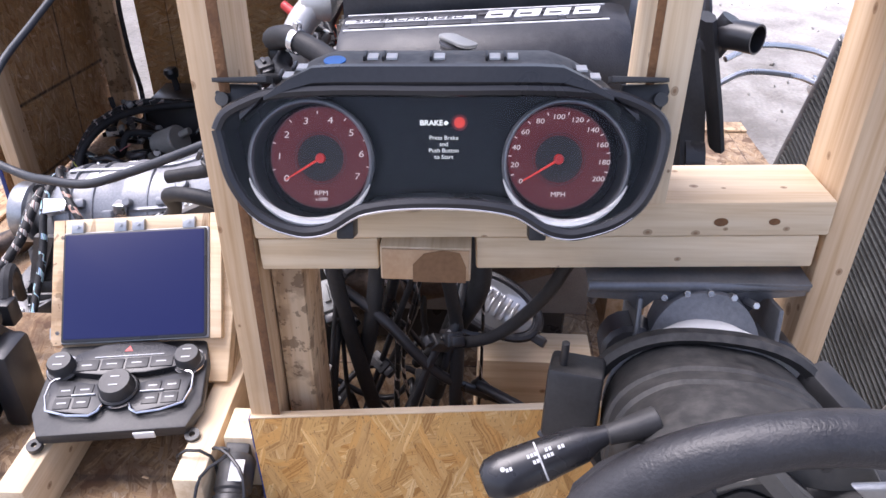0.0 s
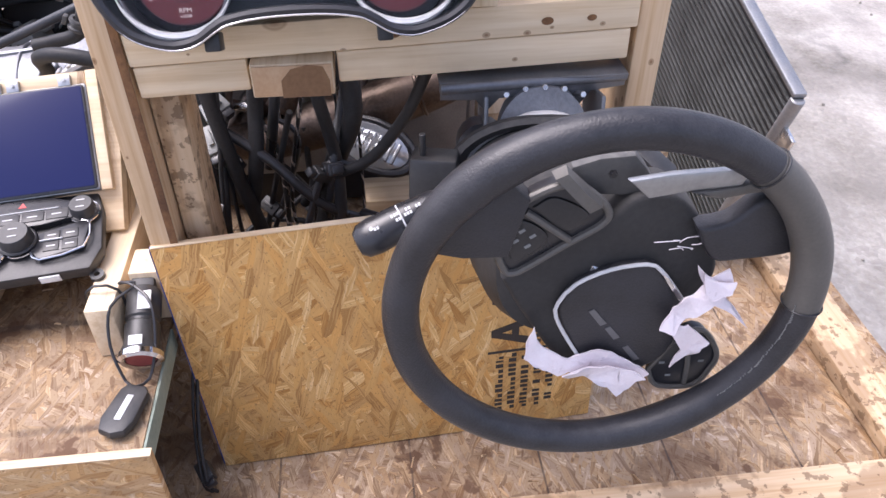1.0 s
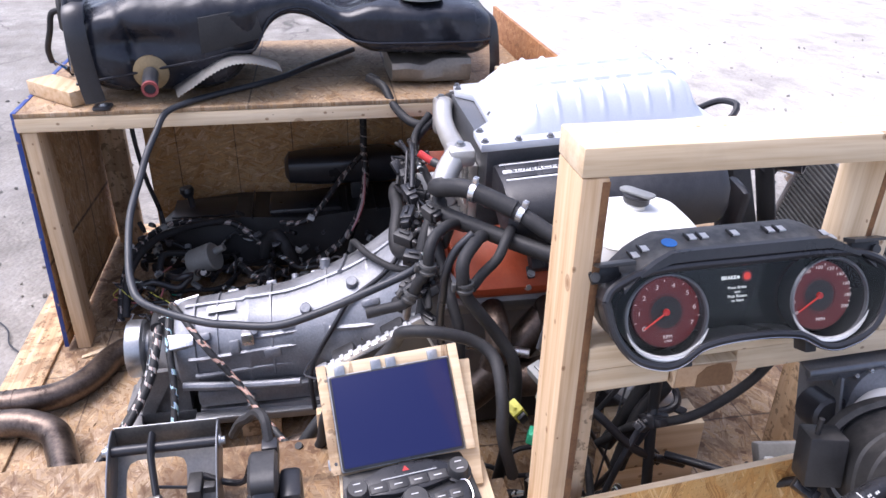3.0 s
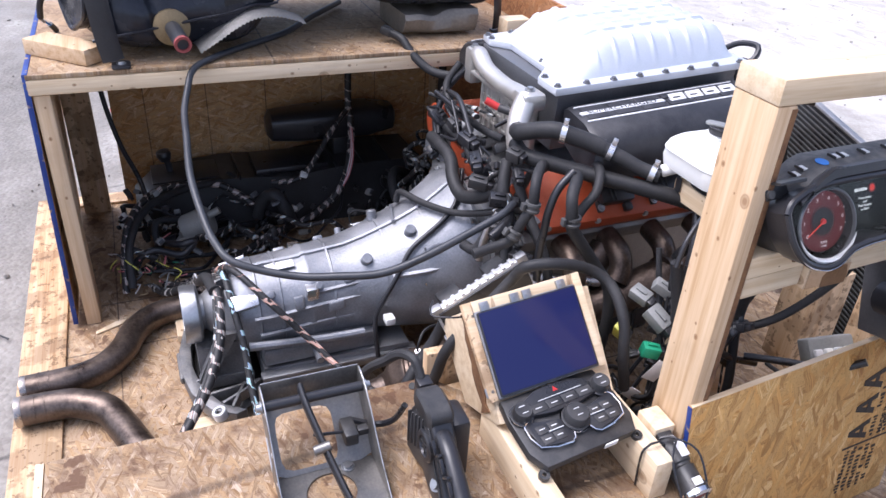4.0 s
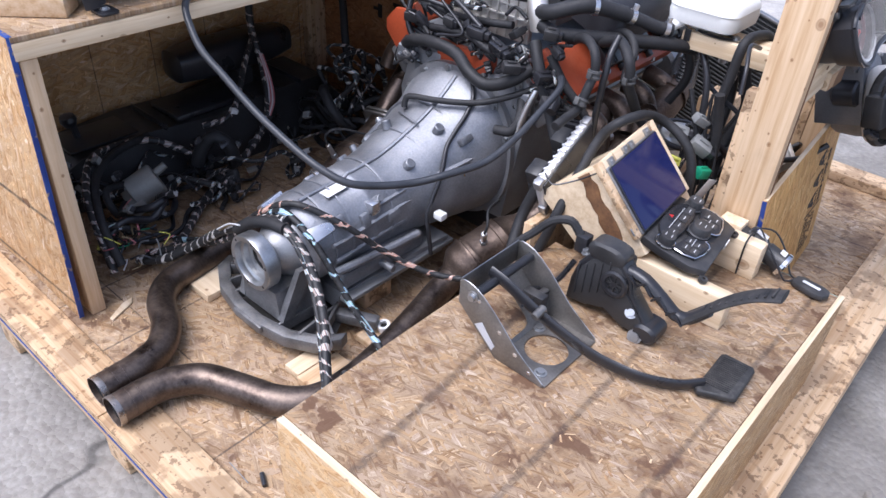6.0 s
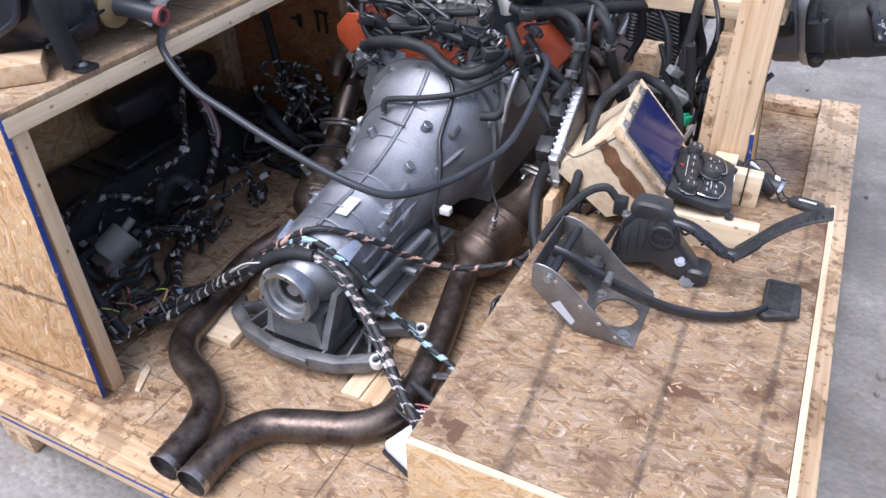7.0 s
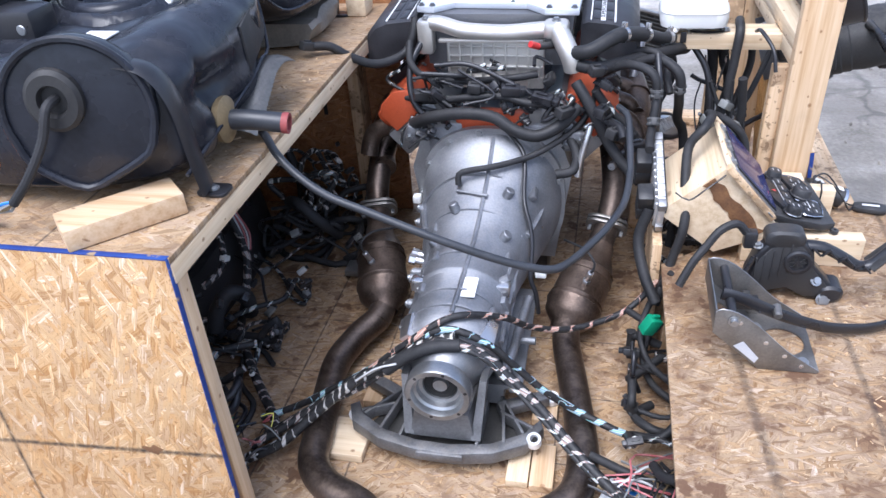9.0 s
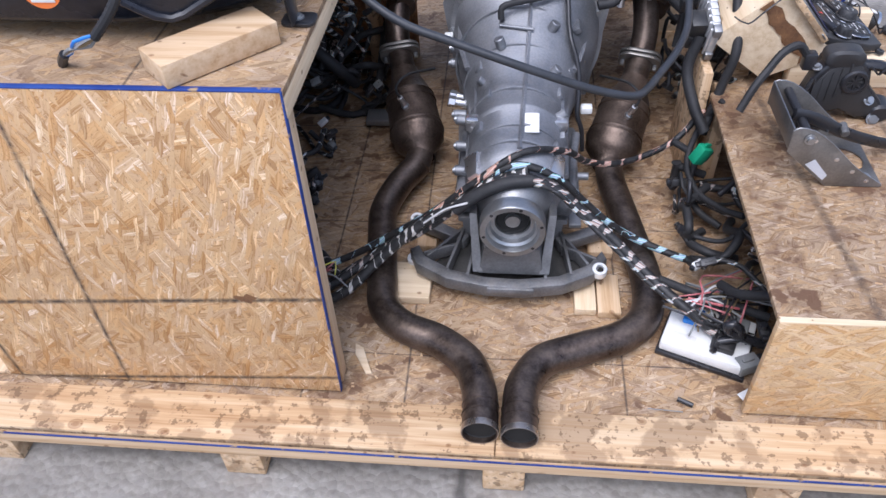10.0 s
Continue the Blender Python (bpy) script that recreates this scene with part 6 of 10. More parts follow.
def make_controls():
    down = Vector((0.96, 0.12, -0.20)).normalized()
    right = Vector((-0.106, 0.994, 0.022))
    right = (right - down * right.dot(down)).normalized()
    out = right.cross(-down)
    F = axes((0.7856, 0.9115, 0.4160), right, z=out) @ Matrix.Diagonal((0.975, 1.12, 1, 1))
    s = thing("heater_controls", "black car heater control panel with three knobs", "control panel", (0.80, 0.92, 0.386))
    part("body", prism([(-0.105, 0.066), (0.105, 0.066), (0.112, 0.03), (0.114, -0.035), (0.098, -0.066), (-0.098, -0.066), (-0.114, -0.035), (-0.112, 0.03)], 0.020, F @ Matrix.Translation((0, 0, -0.018)), 0.003), M["black"], s)
    for x in (-0.104, 0.104):
        part("lug", lathe([(0, 0.004), (0, 0.010), (0.008, 0.010), (0.008, 0.004)], axes(F @ Vector((x, -0.068, -0.020)), out, z=(0, 1, 0)), 16), M["black"], s)
    up = part("button_bank", prism([(-0.082, 0.018), (-0.072, 0.046), (-0.04, 0.058), (0.0, 0.061), (0.04, 0.058), (0.072, 0.046), (0.082, 0.018), (0.03, 0.010), (-0.03, 0.010)], 0.012, F @ Matrix.Translation((0, 0, 0.001)), 0.003), M["satin"], s, "curved upper row of buttons")
    for i in range(4):
        part("button", box(-0.068 + i * 0.0345, -0.0365 + i * 0.0345, 0.017, 0.033, 0.012, 0.0145, 0.0015, F), M["black"], up)
        part("mark", box(-0.060 + i * 0.0345, -0.046 + i * 0.0345, 0.024, 0.0255, 0.0147, 0.0150, 0, F), M["mark"], up)
    part("silver_line", box(-0.045, 0.052, 0.0360, 0.0372, 0.0128, 0.0142, 0.0003, F), M["mark"], up)
    part("hazard_mark", prism([(-0.006, 0.044), (0.006, 0.044), (0, 0.053)], 0.0003, F @ Matrix.Translation((0, 0, 0.0132))), M["red"], up, "red triangle")
    for sgn in (-1, 1):
        lo = part("button_bank", prism([(sgn * 0.024, -0.004), (sgn * 0.090, 0.010), (sgn * 0.098, 0.002), (sgn * 0.090, -0.036), (sgn * 0.030, -0.046), (sgn * 0.016, -0.03)], 0.010, F @ Matrix.Translation((0, 0, 0.001)), 0.002), M["satin"], s, "lower button bank with silver edge")
        P = [F @ Vector((sgn * x, y, 0.0105)) for x, y in ((0.086, 0.010), (0.0985, 0.003), (0.0915, -0.036), (0.032, -0.047), (0.018, -0.033))]
        part("silver_edge", sweep(P, 0.0017, 6, 0.02), M["chrome"], lo)
        for i in range(2):
            for j in range(2):
                x = sgn * (0.046 + i * 0.026)
                part("button", box(x - 0.011, x + 0.011, -0.036 + j * 0.018, -0.021 + j * 0.018, 0.010, 0.0125, 0.001, F), M["black"], lo)
                part("mark", box(x - 0.006, x + 0.006, -0.029 + j * 0.018, -0.0275 + j * 0.018, 0.0126, 0.0129, 0, F), M["mark"], lo)
        part("silver_line", box(min(sgn * 0.03, sgn * 0.062), max(sgn * 0.03, sgn * 0.062), -0.0185, -0.017, 0.0112, 0.0136, 0.0003, F), M["mark"], lo)
    for x, y, r in ((-0.088, 0.026, 0.0185), (0.088, 0.026, 0.0185), (0.0, -0.013, 0.0235)):
        k = part("knob", lathe([(0, 0), (0, r + 0.002), (0.003, r + 0.003), (0.005, r + 0.001), (0.005, r), (0.019, r * 0.93), (0.022, r * 0.84), (0.022, 0)], axes(F @ Vector((x, y, 0.005 if x else 0.0105)), out, z=(0, 1, 0)), 36), M["black"], s, "round ribbed knob")
        part("knob_ring", lathe([(0.0006, r + 0.0008), (0.003, r + 0.0042), (0.0045, r + 0.0036), (0.003, r + 0.001)], axes(F @ Vector((x, y, 0.0048)), out, z=(0, 1, 0)), 36), M["chrome"], k, "thin chrome ring")
        for j in (-1, 1):
            part("mark", box(x - 0.006, x + 0.006, y + j * 0.006 - 0.0007, y + j * 0.006 + 0.0007, *((0.0272, 0.0276) if x else (0.0327, 0.0331)), 0, F), M["mark"], k)
    part("paper_label", box(0.028, 0.056, -0.0685, -0.0665, -0.014, -0.002, 0.0003, F), M["paper"], s, "white bar code label")
    return s


make_controls()


# ---- ignition switch and key fob hung from the stand ----
def make_ignition():
    s = thing("ignition_switch", "black push-button ignition barrel with chrome rim tied to the stand", "switch", (0.95, 1.075, 0.297))
    a, d = Vector((0.856, 1.082, 0.362)), Vector((0.094, 0.004, -0.036)).normalized()
    m = axes(a, d)
    part("barrel", lathe([(0, 0), (0, 0.021), (0.006, 0.024), (0.045, 0.024), (0.048, 0.021), (0.052, 0.021), (0.055, 0.024), (0.085, 0.024), (0.092, 0.027), (0.104, 0.028), (0.106, 0)], m, 28), M["black"], s)
    part("rim", lathe([(0.098, 0.022), (0.098, 0.030), (0.106, 0.0305), (0.110, 0.026), (0.107, 0.021)], m, 36), M["chrome"], s, "chrome rim")
    part("button", lathe([(0.104, 0), (0.104, 0.021), (0.107, 0.019), (0.107, 0)], m, 28), M["reddirt"], s, "dull red push button")
    part("paper_label", box(0.012, 0.040, -0.002, 0.016, 0.0215, 0.0248, 0.0005, m), M["paper"], s)
    part("paper_label", box(0.080, 0.094, -0.010, 0.008, 0.0245, 0.0278, 0.0005, m), M["paper"], s)
    part("plug", box(-0.03, 0.0, -0.016, 0.016, -0.012, 0.012, 0.003, m), M["black"], s)
    return s


make_ignition()
wood_block(0.790, 0.846, 1.062, 1.106, 0.2955, 0.388, "pale_z", "small pale pine offcut standing by the post")


def make_fob():
    s = thing("key_fob", "black car key fob lying on the box on its cord", "key", (1.045, 1.055, 0.296))
    m = axes((1.026, 1.075, 0.2985), (1, -0.22, 0.05), z=(0, 0, 1))
    part("body", prism([(-0.040, -0.014), (-0.030, -0.020), (0.020, -0.024), (0.038, -0.018), (0.044, 0.0), (0.038, 0.016), (0.020, 0.022), (-0.030, 0.020), (-0.040, 0.012)], 0.015, m, 0.005), M["black"], s)
    part("silver_bar", box(-0.020, 0.022, -0.004, 0.005, 0.0148, 0.0162, 0.001, m), M["mark"], s, "metal badge bar")
    for q, z in ((-0.030, 0.300), (0.024, 0.302)):
        part("cord", sweep([(0.988, 1.082, 0.308), (0.972, 1.082 + q * 0.6, 0.304 + q * 0.05), (0.945, 1.082 + q * 1.1, 0.345), (0.910, 1.082 + q, 0.385), (0.880, 1.080, 0.394), (0.868, 1.066 - q * 0.2, 0.392), (0.866, 1.055, 0.388)], 0.0022, 6), M["satin"], s)
    return s


make_fob()


# ---- pedals ----
def plate_with_hole(w, h, hx, hy, r, th, m, n=32, e=2.0):
    bm = bmesh.new()
    outer, inner = [], []
    for i in range(n):
        a = 2 * math.pi * i / n
        c, s = math.cos(a), math.sin(a)
        k = min(w / 2 / max(abs(c), 1e-6), h / 2 / max(abs(s), 1e-6))
        outer.append((k * c, k * s))
        q = r * (abs(c) ** e + abs(s) ** e) ** (-1 / e)
        inner.append((hx + q * c, hy + q * s))
    rings = [[bm.verts.new(m @ Vector((x, y, z))) for x, y in q] for q, z in ((outer, 0), (outer, th), (inner, th), (inner, 0))]
    for a, b in zip(rings, rings[1:] + rings[:1]):
        for i in range(n):
            j = (i + 1) % n
            bm.faces.new((a[i], a[j], b[j], b[i]))
    return bm


def make_brake_pedal():
    p = thing("brake_pedal", "grey steel brake pedal with long black lever on the box", "pedal", (0.68, 0.5, 0.295))
    side = [(0.556, 0.382), (0.556, 0.432), (0.566, 0.440), (0.598, 0.434), (0.640, 0.405), (0.705, 0.345), (0.768, 0.304), (0.768, 0.2965), (0.655, 0.2965)]
    br = part("bracket_side", prism(side, 0.003, axes((0, 0.4065, 0), (1, 0, 0), z=(0, -1, 0)), 0.0006), M["bracket"], p)
    part("bracket_side", prism(side, 0.003, axes((0, 0.5880, 0), (1, 0, 0), z=(0, -1, 0)), 0.0006), M["bracket"], p)
    part("slot", prism([(0.60, 0.352), (0.617, 0.365), (0.652, 0.325), (0.646, 0.312)], 0.0008, axes((0, 0.4032, 0), (1, 0, 0), z=(0, -1, 0)), 0), M["lid"], br, "long pale slot in the plate")
    for y in (0.405, 0.5865):
        part("worn_edge", sweep([(x, y, z) for x, z in side[1:7]], 0.0012, 6, 0.02), M["steel"], p, "bright worn edge")
    part("worn_edge", sweep([(0.557, 0.407, 0.4385), (0.557, 0.50, 0.4385), (0.557, 0.586, 0.4385)], 0.0012, 6, 0.03), M["steel"], p, "bright worn edge")
    for x, z in ((0.605, 0.41), (0.66, 0.365), (0.70, 0.335), (0.735, 0.312)):
        part("rivet", bolt((x, 0.4035, z), (0, -1, 0), 0.0035, 0.001), M["alu_bright"], p)
    part("top_lip", box(0.5555, 0.5585, 0.4066, 0.585, 0.388, 0.438, 0.001), M["bracket"], p)
    d = Vector((0.657 - 0.557, 0, 0.2972 - 0.388))
    bm_ = axes((0.607, 0.4957, 0.3432), d, z=(0.7, 0, 0.75))
    part("back_plate", plate_with_hole(d.length, 0.178, 0.006, -0.022, 0.052, 0.003, bm_, 32, 6.0), M["bracket"], p)
    part("base_plate", plate_with_hole(0.118, 0.178, 0.002, -0.002, 0.044, 0.0035, Matrix.Translation((0.713, 0.4957, 0.2958))), M["bracket"], p)
    for x, y in ((0.745, 0.432), (0.668, 0.535)):
        part("washer_bolt", bolt((x, y, 0.299), (0, 0, 1), 0.0085, 0.008), M["steel"], p)
    part("pivot_rod", rod((0.592, 0.402, 0.416), (0.592, 0.592, 0.416), 0.0095), M["satin"], p)
    part("pivot_nut", bolt((0.592, 0.402, 0.416), (0, -1, 0), 0.008, 0.010), M["steel"], p)
    part("pivot_nut", bolt((0.592, 0.589, 0.416), (0, 1, 0), 0.008, 0.010), M["steel"], p)
    lever = part("lever", sweep([(0.575, 0.474, 0.428), (0.615, 0.476, 0.418), (0.699, 0.494, 0.370), (0.788, 0.513, 0.333), (0.845, 0.528, 0.320), (0.903, 0.545, 0.316), (0.956, 0.580, 0.313), (0.988, 0.615, 0.316)], 0.0062, 12, flat=2.3), M["satin"], p, "curved black steel lever")
    part("stud", rod((0.69, 0.470, 0.382), (0.69, 0.500, 0.388), 0.009, seg=12), M["bracket"], lever)
    m = axes((1.015, 0.662, 0.303), (0.0, 1, 0.01), z=(-0.10, 0, 1))
    pad = part("pad", prism([(-0.072, 0.026), (-0.066, 0.034), (0.056, 0.037), (0.062, 0.030), (0.057, -0.028), (0.050, -0.033), (-0.044, -0.038), (-0.050, -0.032)], 0.015, m, 0.005, seg=3), M["softblack"], p, "ribbed rubber pedal pad")
    for i in range(17):
        x = -0.044 + i * 0.0056
        part("pad_rib", box(x, x + 0.003, -0.021, 0.028, 0.0148, 0.0170, 0.0004, m), M["softblack"], pad)
    part("brake_switch", box(0.615, 0.665, 0.533, 0.558, 0.345, 0.372, 0.004), M["black"], p)
    part("switch_rod", rod((0.640, 0.545, 0.358), (0.655, 0.478, 0.385), 0.003), M["satin"], p)
    part("switch_plug", box(0.636, 0.652, 0.560, 0.580, 0.352, 0.366, 0.002), M["black"], p)
    part("switch_lead", sweep([(0.62, 0.556, 0.365), (0.625, 0.60, 0.345), (0.64, 0.63, 0.36), (0.66, 0.645, 0.41)], 0.006, 8), M["satin"], p)
    return p


make_brake_pedal()


def make_gas_pedal():
    p = thing("accelerator_pedal", "black plastic accelerator pedal lying on the box", "pedal", (0.74, 0.68, 0.295))
    outline = [(0.648, 0.302), (0.652, 0.36), (0.664, 0.405), (0.688, 0.440), (0.722, 0.456), (0.762, 0.450), (0.786, 0.424), (0.794, 0.388), (0.832, 0.346), (0.850, 0.318), (0.846, 0.300), (0.792, 0.2985), (0.742, 0.322), (0.690, 0.306)]
    part("body", prism(outline, 0.040, axes((0, 0.694, 0), (1, 0, 0), z=(0, -1, 0)), 0.007, seg=3), M["satin"], p)
    part("web", prism([(x * 0.86 + 0.104, z * 0.86 + 0.052) for x, z in outline], 0.004, axes((0, 0.6545, 0), (1, 0, 0), z=(0, -1, 0)), 0.002), M["black"], p)
    part("motor_case", box(0.690, 0.758, 0.696, 0.734, 0.297, 0.432, 0.010), M["satin"], p)
    part("hub", lathe([(0, 0), (0, 0.030), (0.007, 0.030), (0.010, 0.026), (0.010, 0.020), (0.003, 0.018), (0.003, 0.007), (0.008, 0.006), (0.008, 0)], axes((0.755, 0.654, 0.400), (0, -1, 0)), 32), M["satin"], p)
    for i in range(8):
        a = radians(45 * i)
        part("hub_rib", box(0.006, 0.019, -0.0012, 0.0012, 0, 0.005, 0.0004, axes((0.755, 0.6512, 0.400), (math.cos(a), 0, math.sin(a)), z=(0, -1, 0))), M["black"], p)
    for i in range(5):
        k = 0.668 + 0.017 * i
        part("body_rib", box(k, k + 0.003, 0.6475, 0.654, 0.330 + 0.010 * i, 0.405 + 0.010 * i, 0.001), M["black"], p)
    part("foot", loft([ring_xz(y, 0.838, 0.318, rx, rz, 24, 2.6) for y, rx, rz in ((0.646, 0.020, 0.015), (0.652, 0.027, 0.021), (0.700, 0.027, 0.021), (0.708, 0.020, 0.015))], 24), M["satin"], p)
    part("bolt", bolt((0.802, 0.653, 0.352), (0.2, -0.8, 0.6), 0.0085, 0.009), M["steel"], p)
    part("bolt", bolt((0.824, 0.646, 0.306), (0.1, -1, 0.35), 0.0105, 0.006), M["steel"], p)
    part("bolt", bolt((0.672, 0.668, 0.424), (-0.3, -0.2, 1), 0.007, 0.010), M["steel"], p)
    part("cover", loft([ring_xz(y, 0.722, 0.452, rx, rz, 24, 2.8) for y, rx, rz in ((0.650, 0.034, 0.016), (0.655, 0.042, 0.022), (0.692, 0.042, 0.022), (0.698, 0.034, 0.016))], 24), M["black"], p)
    part("arm", sweep([(0.770, 0.672, 0.432), (0.805, 0.670, 0.430), (0.850, 0.668, 0.408), (0.885, 0.667, 0.388), (0.912, 0.668, 0.396), (0.940, 0.672, 0.430)], 0.0150, 12, flat=0.8), M["satin"], p)
    pad = part("pad", sweep([(0.905, 0.668, 0.392), (0.930, 0.671, 0.422), (0.970, 0.671, 0.472), (1.012, 0.670, 0.510), (1.053, 0.669, 0.532)], lambda f: 0.027 - 0.006 * f, 14, 0.008, flat=0.24), M["softblack"], p, "long ribbed foot pad")
    for i in range(7):
        k = 0.790 + i * 0.018
        part("arm_rib", box(-0.012, 0.012, -0.002, 0.002, -0.003, 0.003, 0.0006, axes((k, 0.6500, 0.428 - 0.42 * max(0, k - 0.81)), (0.7, 0, 0.7 if i % 2 else -0.7), z=(0, -1, 0))), M["satin"], p)
    part("plug", box(0.640, 0.668, 0.668, 0.696, 0.415, 0.455, 0.004), M["satin"], p)
    part("lead", sweep([(0.645, 0.68, 0.45), (0.62, 0.675, 0.475), (0.585, 0.66, 0.465), (0.555, 0.64, 0.43), (0.53, 0.62, 0.40), (0.505, 0.60, 0.35)], 0.009, 8, ridged=0.08, step=0.005), M["rubber"], p)
    for i in range(9):
        f = i / 8
        part("pad_rib", rod((0.945 + 0.092 * f, 0.655 - 0.002 * f, 0.449 + 0.106 * f - 0.024 * f * f), (0.945 + 0.092 * f, 0.690 - 0.004 * f, 0.449 + 0.106 * f - 0.024 * f * f), 0.0022, seg=6), M["softblack"], pad)
    part("paper_label", box(0.70, 0.725, 0.7322, 0.7332, 0.37, 0.42, 0.0003), M["paper"], p)
    return p


make_gas_pedal()


# ---- steering column ----
WC = Vector((1.238, 1.602, 0.639))
WN = Vector((0.939, -0.335, 0.055)).normalized()
CA = Vector((0.883, 1.637, 0.5315))


def make_column():
    c = thing("steering_column", "steering column bolted under the beam with black rubber shroud", "steering column", (0.87, 1.62, 0.45))
    bar = part("hanger", prism([(-0.12, 0.010), (0.12, 0.010), (0.12, -0.008), (0.075, -0.012), (0.062, -0.030), (0.045, -0.012), (-0.045, -0.012), (-0.062, -0.030), (-0.075, -0.012), (-0.12, -0.008)], 0.004, axes((0.852, 1.628, 0.653), (-0.06, 1, 0.0), z=(1, 0, 0)), 0.001), M["grey_steel"], c, "folded steel hanger")
    part("hanger_flange", box(0.800, 0.857, 1.508, 1.748, 0.6615, 0.6655, 0.001), M["grey_steel"], c)
    part("hanger_tube", rod((0.860, 1.508, 0.6585), (0.848, 1.748, 0.6585), 0.0070), M["grey_steel"], c)
    A = (WC - CA).normalized()
    m = axes(CA, A)

    def hoop(k, wy, wz, drop=0.0, e=2.4):
        out = []
        for i in range(48):
            c, q = math.cos(2 * math.pi * i / 48), math.sin(2 * math.pi * i / 48)
            out.append(m @ Vector((k, wy * math.copysign(abs(c) ** (2 / e), c), -drop + wz * math.copysign(abs(q) ** (2 / e), q))))
        return out
    part("casting", loft([hoop(k, a, b, d) for k, a, b, d in ((-0.09, 0.045, 0.075, -0.02), (-0.05, 0.056, 0.102, -0.02), (0.0, 0.062, 0.108, -0.02), (0.022, 0.064, 0.106, -0.02))], 48), M["alu"], c, "ribbed aluminium column casting")
    for q in (-0.75, -0.38, 0.0, 0.38, 0.75):
        part("casting_rib", rod(m @ Vector((-0.075, q * 0.042, 0.112 - 0.014 * q * q)), m @ Vector((0.024, q * 0.064, 0.126 - 0.016 * q * q)), 0.0040, seg=6), M["alu_bright"], c)
    for q in (-1, 1):
        part("bracket_arm", box(-0.09, 0.028, q * 0.073 - 0.003, q * 0.073 + 0.003, -0.04, 0.116, 0.003, m), M["grey_steel"], c)
        part("cable_drum", rod(m @ Vector((-0.04, q * 0.075, 0.045)), m @ Vector((0.02, q * 0.075, 0.045)), 0.034), M["satin"], c)
    part("collar", loft([hoop(0.018, 0.050, 0.092), hoop(0.028, 0.070, 0.0985), hoop(0.046, 0.096, 0.0985), hoop(0.060, 0.106, 0.0960)], 48), M["paper"], c, "pale dusty collar behind the shroud")
    part("shroud_lip", loft([hoop(0.060, 0.112, 0.090), hoop(0.055, 0.126, 0.0975), hoop(0.062, 0.131, 0.101), hoop(0.074, 0.130, 0.100), hoop(0.080, 0.124, 0.094), hoop(0.074, 0.114, 0.088)], 48, False), M["softblack"], c, "worn rubber lip")
    secs = [(0.066, 0.106, 0.084), (0.10, 0.108, 0.084), (0.124, 0.110, 0.086), (0.128, 0.107, 0.083), (0.152, 0.108, 0.086), (0.156, 0.105, 0.083), (0.19, 0.104, 0.086), (0.25, 0.096, 0.086), (0.29, 0.080, 0.074), (0.305, 0.055, 0.050)]
    body = loft([hoop(*q) for q in secs], 48)
    for v in body.verts:
        v.co += A * (0.004 * noise.noise(v.co * 22)) + Vector((0, 0, 0.004 * noise.noise(v.co * 17 + Vector((3, 1, 2)))))
    part("shroud", body, M["softblack"], c, "creased black rubber shroud")
    part("shaft", rod(m @ Vector((0.29, 0, 0)), WC - WN * 0.078, 0.022), M["alu_bright"], c)
    part("switch_box", box(-0.026, 0.022, -0.028, 0.028, -0.062, 0.018, 0.005, axes((0.945, 1.492, 0.600), (0.9, -0.2, 0.2))), M["black"], c)
    part("switch_tab", rod((0.945, 1.478, 0.62), (0.945, 1.478, 0.648), 0.004), M["black"], c)
    part("switch_box", box(-0.035, 0.035, -0.016, 0.016, -0.022, 0.022, 0.006, axes((0.955, 1.748, 0.592), (0.8, 0.5, -0.3))), M["black"], c)
    part("lever_root", rod((1.055, 1.545, 0.655), (1.068, 1.500, 0.648), 0.013, r2=0.009), M["black"], c)
    d = Vector((1.092, 1.405, 0.615)) - Vector((1.066, 1.505, 0.650))
    sm = axes((1.066, 1.505, 0.650), d, z=(0.5, 0.2, 0.8))
    n = d.length
    st = part("stalk", loft([[sm @ Vector((k, r * w * math.cos(2 * math.pi * i / 24), r * math.sin(2 * math.pi * i / 24))) for i in range(24)] for k, r, w in ((0, 0.0075, 1), (n * 0.12, 0.009, 1.1), (n * 0.25, 0.0125, 1.25), (n * 0.6, 0.0145, 1.3), (n * 0.9, 0.0155, 1.3), (n * 1.02, 0.0145, 1.25), (n * 1.08, 0.010, 1.2), (n * 1.09, 0.004, 1.2))], 24), M["satin"], c, "black wiper stalk with white marks")
    part("stalk_band", sweep([sm @ Vector((n * 0.60, 0.0191 * math.cos(a), 0.0147 * math.sin(a))) for a in [radians(q) for q in range(25, 146, 12)]], 0.0009, 6), M["mark"], st)
    tm = sm @ Matrix.Translation((0, 0, 0.0152)) @ Matrix.Rotation(math.pi, 4, "Z")
    for k, y, n2 in ((0.62, 0.006, 3), (0.62, 0.000, 2), (0.50, 0.006, 2), (0.50, 0.001, 3), (0.40, 0.004, 2), (0.84, 0.002, 2)):
        for i in range(n2):
            part("symbol", box(-0.0012, 0.0012, -0.0016, 0.0016, 0, 0.0006, 0, tm @ Matrix.Translation((-n * k - 0.0032 * i, y, 0.0002 - 0.9 * y * y / 0.02))), M["mark"], st)
    for k in (0.90,):
        part("symbol", prism(circle(0.0021, 12), 0.0006, tm @ Matrix.Translation((-n * k, 0.004, -0.0004 if k < 0.8 else 0.0))), M["mark"], st)
    return c


make_column()


